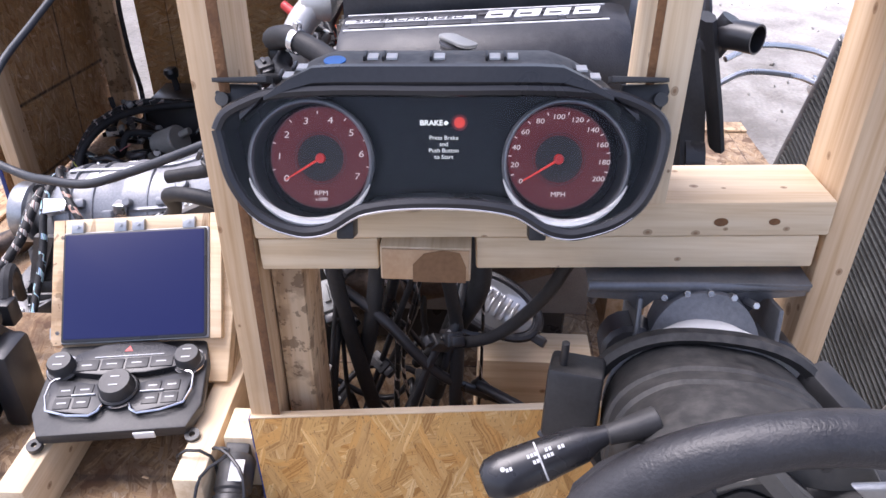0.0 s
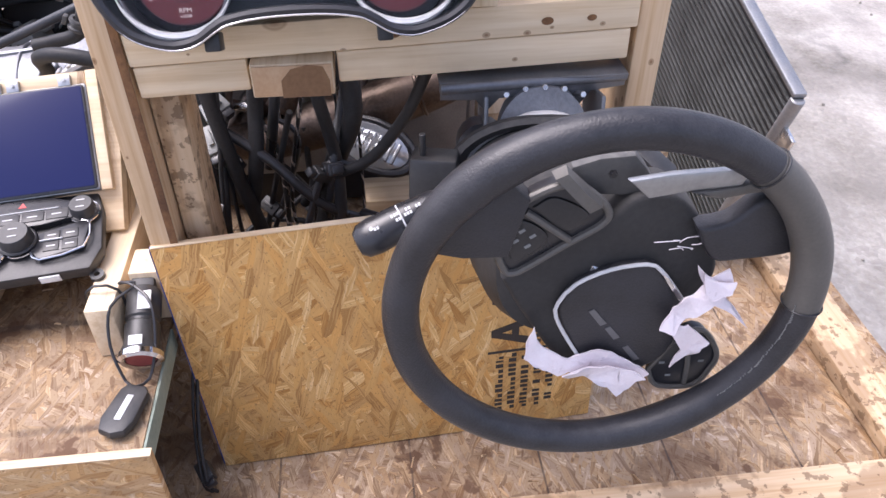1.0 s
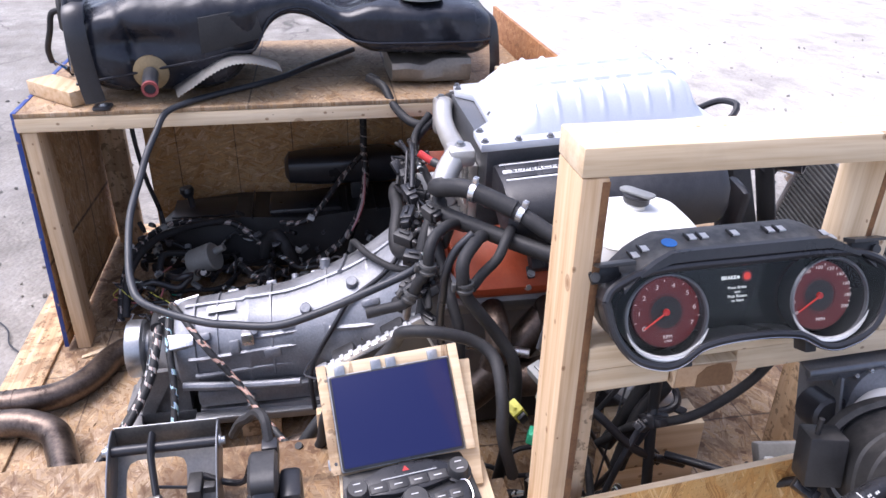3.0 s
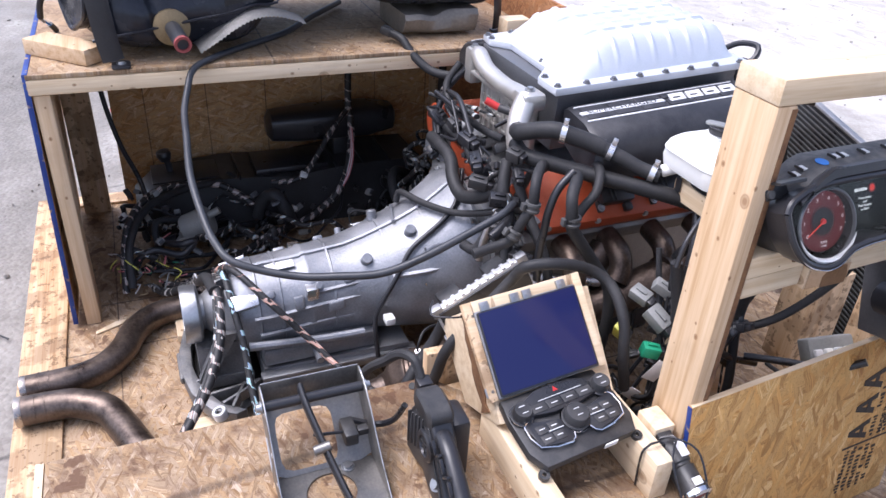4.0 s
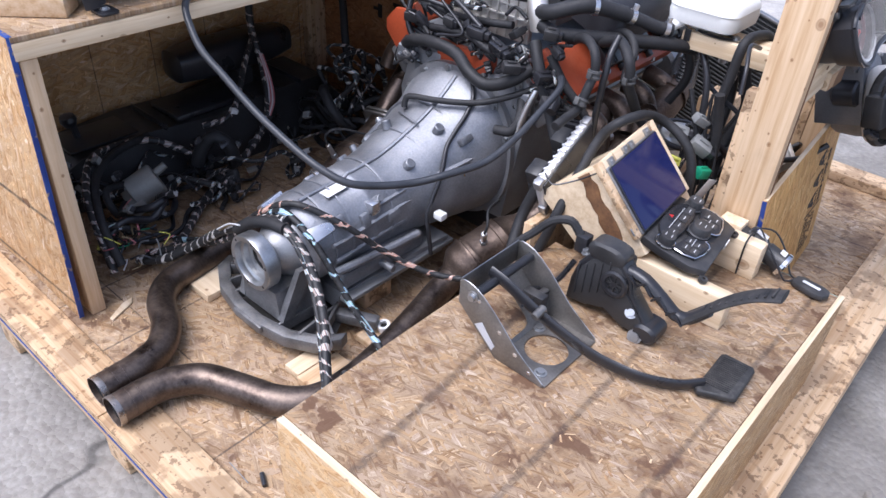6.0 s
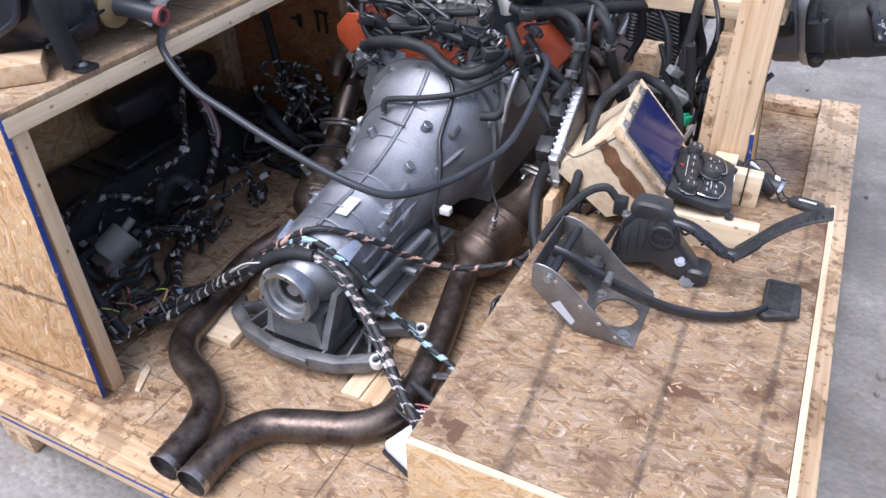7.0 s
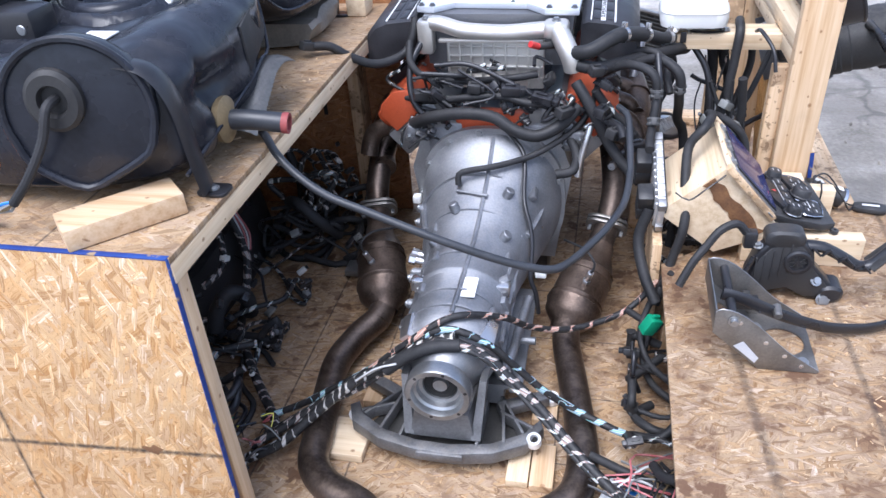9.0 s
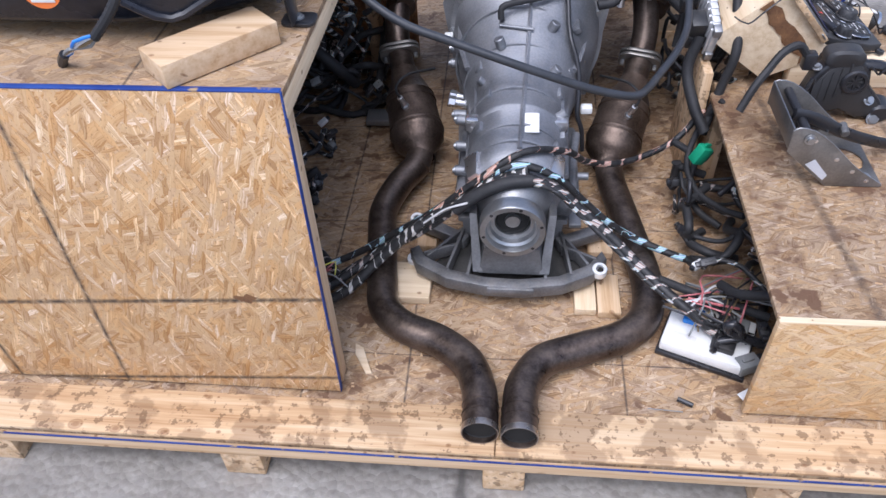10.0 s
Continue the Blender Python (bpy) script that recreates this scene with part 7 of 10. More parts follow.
# ---- steering wheel ----
def make_wheel():
    C, N = Vector((1.2129, 1.6205, 0.6125)), Vector((0.9981, -0.0578, 0.0192)).normalized()
    G = axes(C, Vector((0.02, 1, 0.0)) - N * N.dot(Vector((0.02, 1, 0.0))), z=N)
    w = thing("steering_wheel", "black leather steering wheel with torn centre pad turned past half", "steering wheel", WC - Vector((0, 0, 0.19)))
    R, r = 0.1876, 0.0172

    def arc(a0, a1, rad=R, z=0.0, step=6):
        n = max(2, int(abs(a1 - a0) / step))
        return [G @ Vector((rad * math.cos(radians(a0 + (a1 - a0) * i / n)), rad * math.sin(radians(a0 + (a1 - a0) * i / n)), z)) for i in range(n + 1)]

    def bulge(f):
        return r * (1 + 0.16 * math.exp(-((f - 0.25) / 0.05) ** 2) + 0.12 * math.exp(-((f - 0.80) / 0.05) ** 2))
    part("rim", sweep(arc(52, 360), bulge, 16, 0.012), M["leather"], w, "smooth black leather rim")
    part("rim_insert", sweep(arc(-1, 53), r * 1.02, 16, 0.012), M["greytrim"], w, "grey coated rim insert")
    for a in (52, 359):
        part("rim_seam", sweep([G @ Vector(((R + (r + 0.0012) * math.cos(q)) * math.cos(radians(a)), (R + (r + 0.0012) * math.cos(q)) * math.sin(radians(a)), (r + 0.0012) * math.sin(q))) for q in [radians(k) for k in range(0, 361, 30)]], 0.0009, 5, 0.01), M["satin"], w)
    rng = random.Random(11)
    for i in range(44):
        a = -42 + i * 1.0
        p = G @ Vector(((R - r * 0.75) * math.cos(radians(a)), (R - r * 0.75) * math.sin(radians(a)), r * 0.68))
        part("stitch", rod(p, p + G.to_3x3() @ Vector((rng.uniform(-0.002, 0.002), 0.003, 0.001)), 0.0006, seg=4), M["greyconn"], w)
    # centre boss, set back from the rim
    def soft(pts, step=0.008):
        return [(p.x, p.y) for p in smooth_path([(x, y, 0) for x, y in pts] + [(*pts[0], 0)], step)[:-1]]
    HUB = [(-0.092, 0.012), (-0.074, 0.030), (-0.040, 0.052), (0.0, 0.078), (0.020, 0.100), (0.052, 0.104), (0.082, 0.080), (0.103, 0.042), (0.113, 0.010), (0.096, -0.055), (0.064, -0.120), (0.020, -0.122), (-0.022, -0.108), (-0.068, -0.036)]
    hub = part("hub", prism(soft(HUB), 0.048, G @ Matrix.Translation((0, 0, -0.078)), 0.006, seg=3), M["softblack"], w, "dusty black centre boss")
    part("hub_back", prism(circle(0.075, 36, 0.01, 0.0), 0.030, G @ Matrix.Translation((0, 0, -0.105)), 0.006), M["black"], w)
    PAD = [(-0.036, -0.012), (-0.022, 0.012), (0.008, 0.028), (0.042, 0.033), (0.056, 0.024), (0.076, -0.004), (0.090, -0.030), (0.086, -0.075), (0.066, -0.106), (0.010, -0.110), (-0.016, -0.075), (-0.036, -0.032)]
    pad = part("airbag_pad", prism(soft(PAD), 0.012, G @ Matrix.Translation((0, 0, -0.034)), 0.005, seg=3), M["leather"], w, "split black pad")
    ARC = [(0.002, -0.106), (-0.022, -0.064), (-0.038, -0.030), (-0.038, -0.011), (-0.023, 0.012), (0.007, 0.028), (0.041, 0.033), (0.055, 0.025), (0.074, 0.0), (0.088, -0.021)]
    part("trim_arc", sweep([G @ Vector((x, y, -0.021)) for x, y in ARC], 0.0020, 8, 0.01), M["mark"], pad, "thin silver outline")
    part("trim_tongue", prism([(0.056, 0.022), (0.064, 0.016), (0.088, -0.018), (0.078, -0.012), (0.066, 0.006)], 0.002, G @ Matrix.Translation((0, 0, -0.021)), 0.0005), M["chrome"], pad, "bright torn tongue of the outline")
    # plain shapes for the badge
    for x, y, n in ((-0.007, -0.024, 0.020), (0.012, -0.048, 0.016), (0.034, -0.076, 0.020)):
        part("badge", prism([(x, y), (x + 0.005, y + 0.003), (x + 0.005 + n * 0.75, y + 0.003 - n), (x + n * 0.7, y - n)], 0.0012, G @ Matrix.Translation((0, 0, -0.0222))), M["grey_steel"], pad)
    # upper switch pad in its grey surround
    SW = [(-0.099, 0.050), (-0.098, 0.073), (-0.082, 0.101), (-0.054, 0.118), (-0.034, 0.120), (-0.013, 0.106), (-0.002, 0.090), (-0.008, 0.077), (-0.038, 0.056), (-0.080, 0.026), (-0.092, 0.031)]
    sp = part("switch_pad", prism(soft(SW), 0.018, G @ Matrix.Translation((0, 0, -0.044)), 0.002), M["satin"], w, "switch pad with grey surround")
    Q = [G @ Vector((x, y, -0.0255)) for x, y in soft(SW)]
    part("surround", sweep(Q + [Q[0]], 0.0038, 8, 0.01), M["greytrim"], sp)
    part("divider", sweep([G @ Vector(p) for p in ((-0.076, 0.095, -0.024), (-0.056, 0.080, -0.023), (-0.034, 0.062, -0.024))], 0.0036, 8, 0.01), M["greytrim"], sp)
    part("button", prism(soft([(-0.090, 0.058), (-0.080, 0.086), (-0.054, 0.066), (-0.082, 0.040)], 0.005), 0.005, G @ Matrix.Translation((0, 0, -0.028)), 0.002), M["black"], sp)
    part("button", prism(soft([(-0.070, 0.099), (-0.051, 0.109), (-0.020, 0.090), (-0.040, 0.073)], 0.005), 0.005, G @ Matrix.Translation((0, 0, -0.028)), 0.002), M["black"], sp)
    for x, y in ((-0.083, 0.064), (-0.072, 0.058), (-0.078, 0.075), (-0.068, 0.069)):
        part("mark", box(-0.003, 0.003, -0.0016, 0.0016, 0, 0.0005, 0, G @ Matrix.Translation((x, y, -0.0229)) @ Matrix.Rotation(radians(35), 4, "Z")), M["greyconn"], sp)
    part("toggle", loft([[G @ Vector(p) for p in q] for q in (((-0.056, 0.132, -0.030), (-0.044, 0.138, -0.030), (-0.044, 0.136, -0.018), (-0.054, 0.131, -0.018)), ((-0.036, 0.112, -0.026), (-0.024, 0.120, -0.026), (-0.026, 0.118, -0.010), (-0.034, 0.112, -0.010)), ((-0.024, 0.098, -0.026), (-0.010, 0.106, -0.026), (-0.012, 0.104, -0.014), (-0.022, 0.098, -0.014)))], 4), M["greytrim"], sp, "grey paddle")
    # lower switch pad
    LS = [(0.070, -0.120), (0.084, -0.146), (0.124, -0.148), (0.138, -0.122), (0.140, -0.100), (0.118, -0.066), (0.094, -0.074)]
    lp = part("switch_pad", prism(soft(LS), 0.014, G @ Matrix.Translation((0, 0, -0.046)), 0.003), M["satin"], w, "lower switch pad with grey surround")
    Q = [G @ Vector((x, y, -0.031)) for x, y in soft(LS)]
    part("surround", sweep(Q + [Q[0]], 0.0030, 8, 0.01), M["greytrim"], lp)
    part("divider", sweep([G @ Vector(p) for p in ((0.100, -0.078, -0.031), (0.110, -0.105, -0.030), (0.114, -0.145, -0.031))], 0.0028, 8, 0.01), M["greytrim"], lp)
    for x, y in ((0.084, -0.112), (0.094, -0.132), (0.126, -0.112)):
        part("mark", box(-0.003, 0.003, -0.0015, 0.0015, 0, 0.0005, 0, G @ Matrix.Translation((x, y, -0.0318))), M["greyconn"], lp)
    # dusty plate and scuffed strip of the forked spoke
    part("top_plate", prism([(-0.046, 0.112), (-0.036, 0.130), (-0.012, 0.138), (0.018, 0.140), (0.030, 0.126), (0.044, 0.104), (0.012, 0.098), (-0.012, 0.100)], 0.020, G @ Matrix.Translation((0, 0, -0.058)), 0.004), M["dusty"], w, "dusty grey plate behind the pad")
    part("plate_screw", bolt(G @ Vector((0.0, 0.122, -0.038)), N, 0.003, 0.002), M["satin"], w)
    part("spoke_trim", prism([(0.006, 0.131), (0.045, 0.137), (0.088, 0.139), (0.110, 0.138), (0.104, 0.122), (0.060, 0.118), (0.026, 0.112)], 0.008, G @ Matrix.Translation((0, 0, -0.020)), 0.003), M["steel"], w, "scuffed metal spoke strip")
    part("spoke", prism(soft([(0.060, 0.118), (0.104, 0.124), (0.128, 0.134), (0.140, 0.124), (0.150, 0.104), (0.138, 0.112), (0.120, 0.116), (0.085, 0.111)]), 0.020, G @ Matrix.Translation((0, 0, -0.030)), 0.003), M["greytrim"], w, "grey forked spoke")
    part("spoke", prism(soft([(0.076, 0.078), (0.104, 0.084), (0.128, 0.106), (0.150, 0.100), (0.172, 0.060), (0.168, 0.046), (0.122, 0.040), (0.096, 0.042)]), 0.024, G @ Matrix.Translation((0, 0, -0.036)), 0.005, seg=3), M["leather"], w, "smooth black spoke")
    part("spoke", prism([(-0.170, 0.062), (-0.166, 0.086), (-0.150, 0.110), (-0.126, 0.130), (-0.090, 0.130), (-0.074, 0.112), (-0.090, 0.052), (-0.130, 0.052)], 0.026, G @ Matrix.Translation((0, 0, -0.040)), 0.003), M["leather"], w, "smooth black spoke")

    # torn lining: crumpled sheets
    def rag(pts, z, seed, amp=0.008):
        bm = bmesh.new()
        f = bm.faces.new([bm.verts.new((x, y, 0)) for x, y in pts])
        bmesh.ops.triangulate(bm, faces=[f])
        for _ in range(3):
            bmesh.ops.subdivide_edges(bm, edges=bm.edges, cuts=1)
        off = Vector((seed * 3.1, seed * 1.7, 0))
        for v in bm.verts:
            q = v.co * 38 + off
            v.co.x += 0.0035 * noise.noise(q + Vector((5, 0, 0)))
            v.co.y += 0.0035 * noise.noise(q + Vector((0, 5, 0)))
            v.co.z = z + amp * noise.noise(q) + 0.5 * amp * noise.noise(q * 2.6)
        bmesh.ops.solidify(bm, geom=bm.faces, thickness=0.002)
        bmesh.ops.transform(bm, matrix=G, verts=bm.verts)
        return part("lining", bm, M["cloth"], w, "torn pale pink lining", 80)
    rag([(-0.062, -0.036), (-0.068, -0.080), (-0.032, -0.103), (-0.001, -0.097), (0.034, -0.143), (0.065, -0.107), (0.020, -0.074), (0.007, -0.070), (-0.020, -0.083), (-0.047, -0.067)], -0.014, 1)
    rag([(-0.030, -0.098), (0.002, -0.082), (0.030, -0.086), (0.058, -0.106), (0.030, -0.118), (0.000, -0.106)], -0.006, 2)
    rag([(0.060, -0.034), (0.070, -0.013), (0.085, 0.003), (0.094, 0.011), (0.083, 0.039), (0.100, 0.026), (0.114, 0.032), (0.123, 0.013), (0.112, 0.005), (0.146, -0.037), (0.105, -0.007), (0.086, -0.025), (0.075, -0.039)], -0.008, 3)
    rag([(0.068, -0.036), (0.090, -0.034), (0.114, -0.061), (0.110, -0.078), (0.082, -0.096), (0.088, -0.069)], -0.012, 4)
    rag([(0.086, 0.036), (0.104, 0.022), (0.120, 0.026), (0.118, 0.010), (0.100, 0.006), (0.092, 0.014)], -0.001, 5, 0.006)
    for i in range(5):
        q = Vector((0.060 + 0.026 * rng.random(), 0.040 + 0.026 * rng.random(), -0.026))
        part("frayed_thread", sweep([G @ q, G @ (q + Vector((rng.uniform(-0.016, 0.010), rng.uniform(0.000, 0.012), 0.005))), G @ (q + Vector((rng.uniform(-0.022, 0.012), rng.uniform(-0.004, 0.012), 0.004)))], 0.0005, 5, 0.006), M["cloth"], w)
    return w


make_wheel()


# ---- fuel tank on the shelf ----
def make_tank():
    t = thing("fuel_tank", "black moulded saddle fuel tank strapped on the shelf", "fuel tank", (-0.7, 0.7, 0.739))
    prof = ((0.135, 0.785, 0.955, -0.95, -0.405), (0.15, 0.765, 0.975, -1.0, -0.392), (0.20, 0.752, 0.985, -1.03, -0.385), (0.32, 0.748, 0.992, -1.04, -0.388), (0.45, 0.748, 1.000, -1.04, -0.390), (0.54, 0.752, 1.000, -1.04, -0.395),
            (0.60, 0.775, 1.000, -1.04, -0.402), (0.655, 0.850, 1.000, -1.04, -0.412), (0.70, 0.925, 1.000, -1.04, -0.435), (0.75, 0.945, 1.000, -1.04, -0.47), (0.80, 0.940, 0.998, -1.04, -0.49), (0.85, 0.905, 0.992, -1.04, -0.49),
            (0.91, 0.86, 0.972, -1.03, -0.478), (0.97, 0.826, 0.972, -1.03, -0.462), (1.06, 0.824, 0.975, -1.02, -0.450), (1.18, 0.822, 0.972, -1.02, -0.447), (1.27, 0.815, 0.962, -1.0, -0.452), (1.315, 0.830, 0.94, -0.97, -0.475), (1.33, 0.845, 0.915, -0.93, -0.51))
    ys = np.arange(0.135, 1.3305, 0.0115)
    cols = [np.interp(ys, [p[0] for p in prof], [p[k] for p in prof]) for k in range(1, 5)]
    for _ in range(4):
        for c in cols:
            c[1:-1] = 0.25 * c[:-2] + 0.5 * c[1:-1] + 0.25 * c[2:]
    secs = []
    for y, z0, z1, x0, x1 in zip(ys, *cols):
        dense = ring_xz(y, (x0 + x1) / 2, (z0 + z1) / 2, (x1 - x0) / 2, (z1 - z0) / 2, 720, 5.0)
        dense.append(dense[0])
        run = np.concatenate(([0], np.cumsum([(b - a).length for a, b in zip(dense, dense[1:])])))
        at = np.linspace(0, run[-1], 150, endpoint=False)
        secs.append([Vector((float(np.interp(q, run, [p.x for p in dense])), y, float(np.interp(q, run, [p.z for p in dense])))) for q in at])

    def bell(v, mid, wide):
        return math.exp(-((v - mid) / wide) ** 2)

    def ease(v, lo, hi):
        v = min(max((v - lo) / (hi - lo), 0), 1)
        return v * v * (3 - 2 * v)
    for s in secs:
        for p in s:
            x, y = p.x, p.y
            top = ease(p.z, 0.90, 0.955)
            if top:
                u, v = -0.67 * (x + 0.725) + 0.74 * (y - 0.612), 0.74 * (x + 0.725) + 0.67 * (y - 0.612)
                d = math.hypot(u / 0.172, v / 0.128)
                crest = -0.452 - 0.9 * max(0, y - 0.60) ** 1.35 * 2.2
                h = 0.016 * bell(x, crest, 0.060) * ease(y, 0.13, 0.30) * (1 - ease(y, 0.76, 0.83))
                h -= 0.010 * ease(-x, 0.50, 0.57) * ease(y, 0.20, 0.30) * (1 - ease(y, 0.95, 1.1))
                h += 0.010 * bell(d, 0.86, 0.09) - 0.016 * bell(d, 1.04, 0.06) - 0.010 * bell(d, 0.74, 0.05) - 0.075 * (1 - ease(d, 0.34, 0.56))
                h -= 0.030 * bell(y, 0.885, 0.065) * ease(x, -0.72, -0.55)
                h += 0.016 * bell(x, -0.62, 0.05) * ease(y, 0.92, 1.02) + 0.010 * bell(y, 1.02 + 0.3 * (x + 0.8), 0.03) * bell(x, -0.75, 0.12)
                h -= 0.030 * bell(x, -0.80, 0.05) * bell(y, 0.88, 0.05)
                h += 0.010 * noise.noise(Vector((x, y, 0)) * 7.0) + 0.006 * abs(noise.noise(Vector((x, y, 3)) * 14.0)) * ease(d, 1.0, 1.2)
                p.z += h * top
            if x > -0.60 and p.z < 0.97:
                side = ease(x, -0.60, -0.44) * (1 - ease(p.z, 0.93, 0.97))
                p.x += side * (0.014 * noise.noise(p * 7.0) - 0.012 * max(0, math.sin(22 * y + 8 * p.z)) ** 6 - 0.030 * bell(p.z, 0.90, 0.030) * bell(y, 0.33, 0.14) - 0.022 * bell(p.z, 0.80, 0.03) * bell(y, 0.47, 0.06))
            if y < 0.40:
                p.y += (0.055 + 0.28 * max(x + 0.545, -0.08)) * (1 - ease(y, 0.16, 0.40))
    part("shell", loft(secs, 150), M["tank"], t, smooth=60)
    part("weld_seam", sweep([(x1 + 0.002, y, 0.80 + 0.16 * (y - 0.2) if y < 0.6 else min(max(0.868, z0 + 0.02), z1 - 0.03)) for y, z0, z1, x0, x1 in prof[2:-1]], 0.004, 6, 0.02), M["tank"], t)
    # rolled seal round the pump well
    ring = [(-0.725 - 0.67 * 0.118 * math.cos(a) + 0.74 * 0.084 * math.sin(a), 0.612 + 0.74 * 0.118 * math.cos(a) + 0.67 * 0.084 * math.sin(a), 0.988) for a in [radians(q) for q in range(0, 361, 12)]]
    part("pump_ring", sweep(ring, 0.021, 14, 0.02), M["tank"], t, "raised oval ring")
    part("side_patch", prism([(0, 0), (0.075, 0.012), (0.165, 0.028), (0.150, 0.105), (0.070, 0.098), (0.004, 0.090)], 0.005, axes((-0.393, 0.520, 0.868), (-0.18, 1, 0.02), z=(1, 0.18, 0.06)), 0.0015), M["softblack"], t, "rough black patch on the flank")
    part("valve", lathe([(0, 0), (0, 0.030), (0.012, 0.030), (0.016, 0.022), (0.026, 0.020), (0.028, 0)], axes((-0.505, 0.575, 1.004), (0, 0, 1), z=(0, 1, 0)), 20), M["bottle"], t, "pale plastic vent valve")
    part("valve_pipe", rod((-0.522, 0.50, 1.020), (-0.488, 0.62, 1.020), 0.012), M["bottle"], t)
    part("valve_clip", sweep([(-0.478 + 0.016 * math.cos(q), 0.515 + 0.018 * math.sin(q), 1.022) for q in [radians(k) for k in range(0, 361, 30)]], 0.0025, 6, 0.02), M["steel"], t, "bare wire clip")
    part("grey_cap", lathe([(0, 0), (0, 0.062), (0.012, 0.062), (0.016, 0.055), (0.028, 0.050), (0.032, 0.040), (0.032, 0)], axes((-0.53, 1.125, 0.975), (0, 0, 1), z=(0, 1, 0)), 28), M["greyconn"], t, "blue-grey filler cap")
    part("cap_bar", box(-0.565, -0.495, 1.115, 1.135, 1.006, 1.022, 0.005), M["greyconn"], t)
    part("breather_hose", sweep([(-0.62, 0.94, 1.000), (-0.66, 1.0, 1.012), (-0.72, 1.03, 1.010), (-0.78, 1.02, 1.004)], 0.011, 10), M["rubber"], t)
    part("breather_hose", sweep([(-0.60, 0.98, 0.998), (-0.64, 1.05, 1.008), (-0.70, 1.07, 1.006)], 0.008, 10), M["rubber"], t)
    part("paper_label", box(-0.625, -0.565, 0.315, 0.385, 0.990, 0.9925, 0.0004), M["paper"], t)
    part("warning_label", box(-0.815, -0.755, 0.765, 0.825, 0.994, 0.9965, 0.0004), M["sticker"], t, "orange warning label")
    # outlet elbow low on the flank
    part("outlet_boss", lathe([(0, 0.045), (0.012, 0.045), (0.016, 0.036), (0.022, 0.020), (0.022, 0.0)], axes((-0.402, 0.386, 0.822), (1, 0.05, 0)), 28), M["amber"], t, "dull yellow outlet boss")
    part("outlet_hose", sweep([(-0.39, 0.387, 0.822), (-0.34, 0.392, 0.820), (-0.278, 0.400, 0.812)], 0.0195, 18, 0.01), M["greycable"], t)
    part("hose_end", lathe([(0, 0.0205), (0.010, 0.0205), (0.010, 0.014), (-0.02, 0.014)], axes((-0.281, 0.3997, 0.8123), (1, 0.12, -0.12)), 20), M["reddirt"], t, "faded red hose end")
    # rounded end cover facing the yard
    out = [(0.132 * math.cos(radians(a)), 0.118 * math.sin(radians(a))) for a in range(-20, 201, 10)] + [(-0.112, -0.075), (-0.07, -0.108), (-0.022, -0.128), (0.03, -0.112), (0.106, -0.075)]
    em = axes((-0.540, 0.208, 0.922), (0.92, 0.28, 0), z=(0.28, -0.92, 0.06)) @ Matrix.Diagonal((0.93, 1.06, 1.0, 1.0))
    part("end_cover", prism(out, 0.044, em, 0.008), M["tank"], t, "black end cover with rolled rim")
    P = [em @ Vector((x * 0.97, y * 0.97, 0.044)) for x, y in out]
    part("end_rim", sweep(P + [P[0]], 0.0075, 8, 0.02), M["tank"], t)
    part("end_boss", lathe([(0, 0.050), (0.012, 0.049), (0.018, 0.042), (0.018, 0.026), (0.012, 0.023), (0.004, 0.022), (0.004, 0)], em @ axes((-0.030, 0.026, 0.043), (0, 0, 1), z=(0, 1, 0)), 28), M["softblack"], t, "soft rubber grommet")
    part("end_wire", sweep([(-0.552, 0.160, 0.955), (-0.552, 0.128, 0.948), (-0.565, 0.110, 0.90), (-0.595, 0.085, 0.845), (-0.635, 0.075, 0.80)], 0.0075, 10, 0.004, ridged=0.12), M["rubber"], t)
    for i in range(4):
        q = 0.005 * (i - 1.5)
        part("end_wire", sweep([(-0.630, 0.075, 0.806), (-0.655 + q, 0.072 + q, 0.792 - q), (-0.685 + q * 0.5, 0.080 - q, 0.775 + q), (-0.705, 0.090, 0.762)], 0.0028, 6), M[("bluebit", "mark", "amber", "greyconn")[i]], t)
    part("end_wire", sweep([(-0.702, 0.088, 0.765), (-0.715, 0.096, 0.750), (-0.72, 0.10, 0.741)], 0.008, 8), M["satin"], t)
    part("sticker", lathe([(0, 0), (0, 0.034), (0.0008, 0.034), (0.0008, 0)], axes((-0.755, 0.1675, 0.835), (0, -1, 0)), 28), M["sticker"], t, "round orange sticker")
    words("HCT", 0.026, axes((-0.755, 0.1663, 0.843), (1, 0, 0), z=(0, -1, 0)), M["ink"], t, depth=0.0003, bold=0.0006)
    part("sticker_code", box(-0.775, -0.735, 0.1655, 0.1665, 0.812, 0.824, 0.0002), M["paper"], t)
    # steel strap with its foot, and thin shields hanging below
    part("strap", sweep([(-0.50, 0.215, 0.995), (-0.42, 0.218, 0.985), (-0.385, 0.222, 0.93), (-0.378, 0.230, 0.82), (-0.376, 0.240, 0.752)], 0.026, 8, 0.015, flat=0.22), M["satin"], t, "black steel strap")
    part("strap_foot", prism(rounded(0.058, 0.045, 0.012), 0.006, Matrix.Translation((-0.372, 0.255, 0.7385)), 0.001), M["satin"], t)
    part("bolt", bolt((-0.375, 0.256, 0.7445), (0, 0, 1), 0.008, 0.006), M["steel"], t)
    part("strap", sweep([(-0.56, 1.30, 0.94), (-0.50, 1.325, 0.91), (-0.485, 1.335, 0.82), (-0.49, 1.338, 0.748)], 0.018, 8, 0.015, flat=0.2), M["satin"], t)
    part("strap_foot", prism(rounded(0.055, 0.045, 0.012), 0.006, Matrix.Translation((-0.485, 1.345, 0.7385)), 0.001), M["satin"], t)

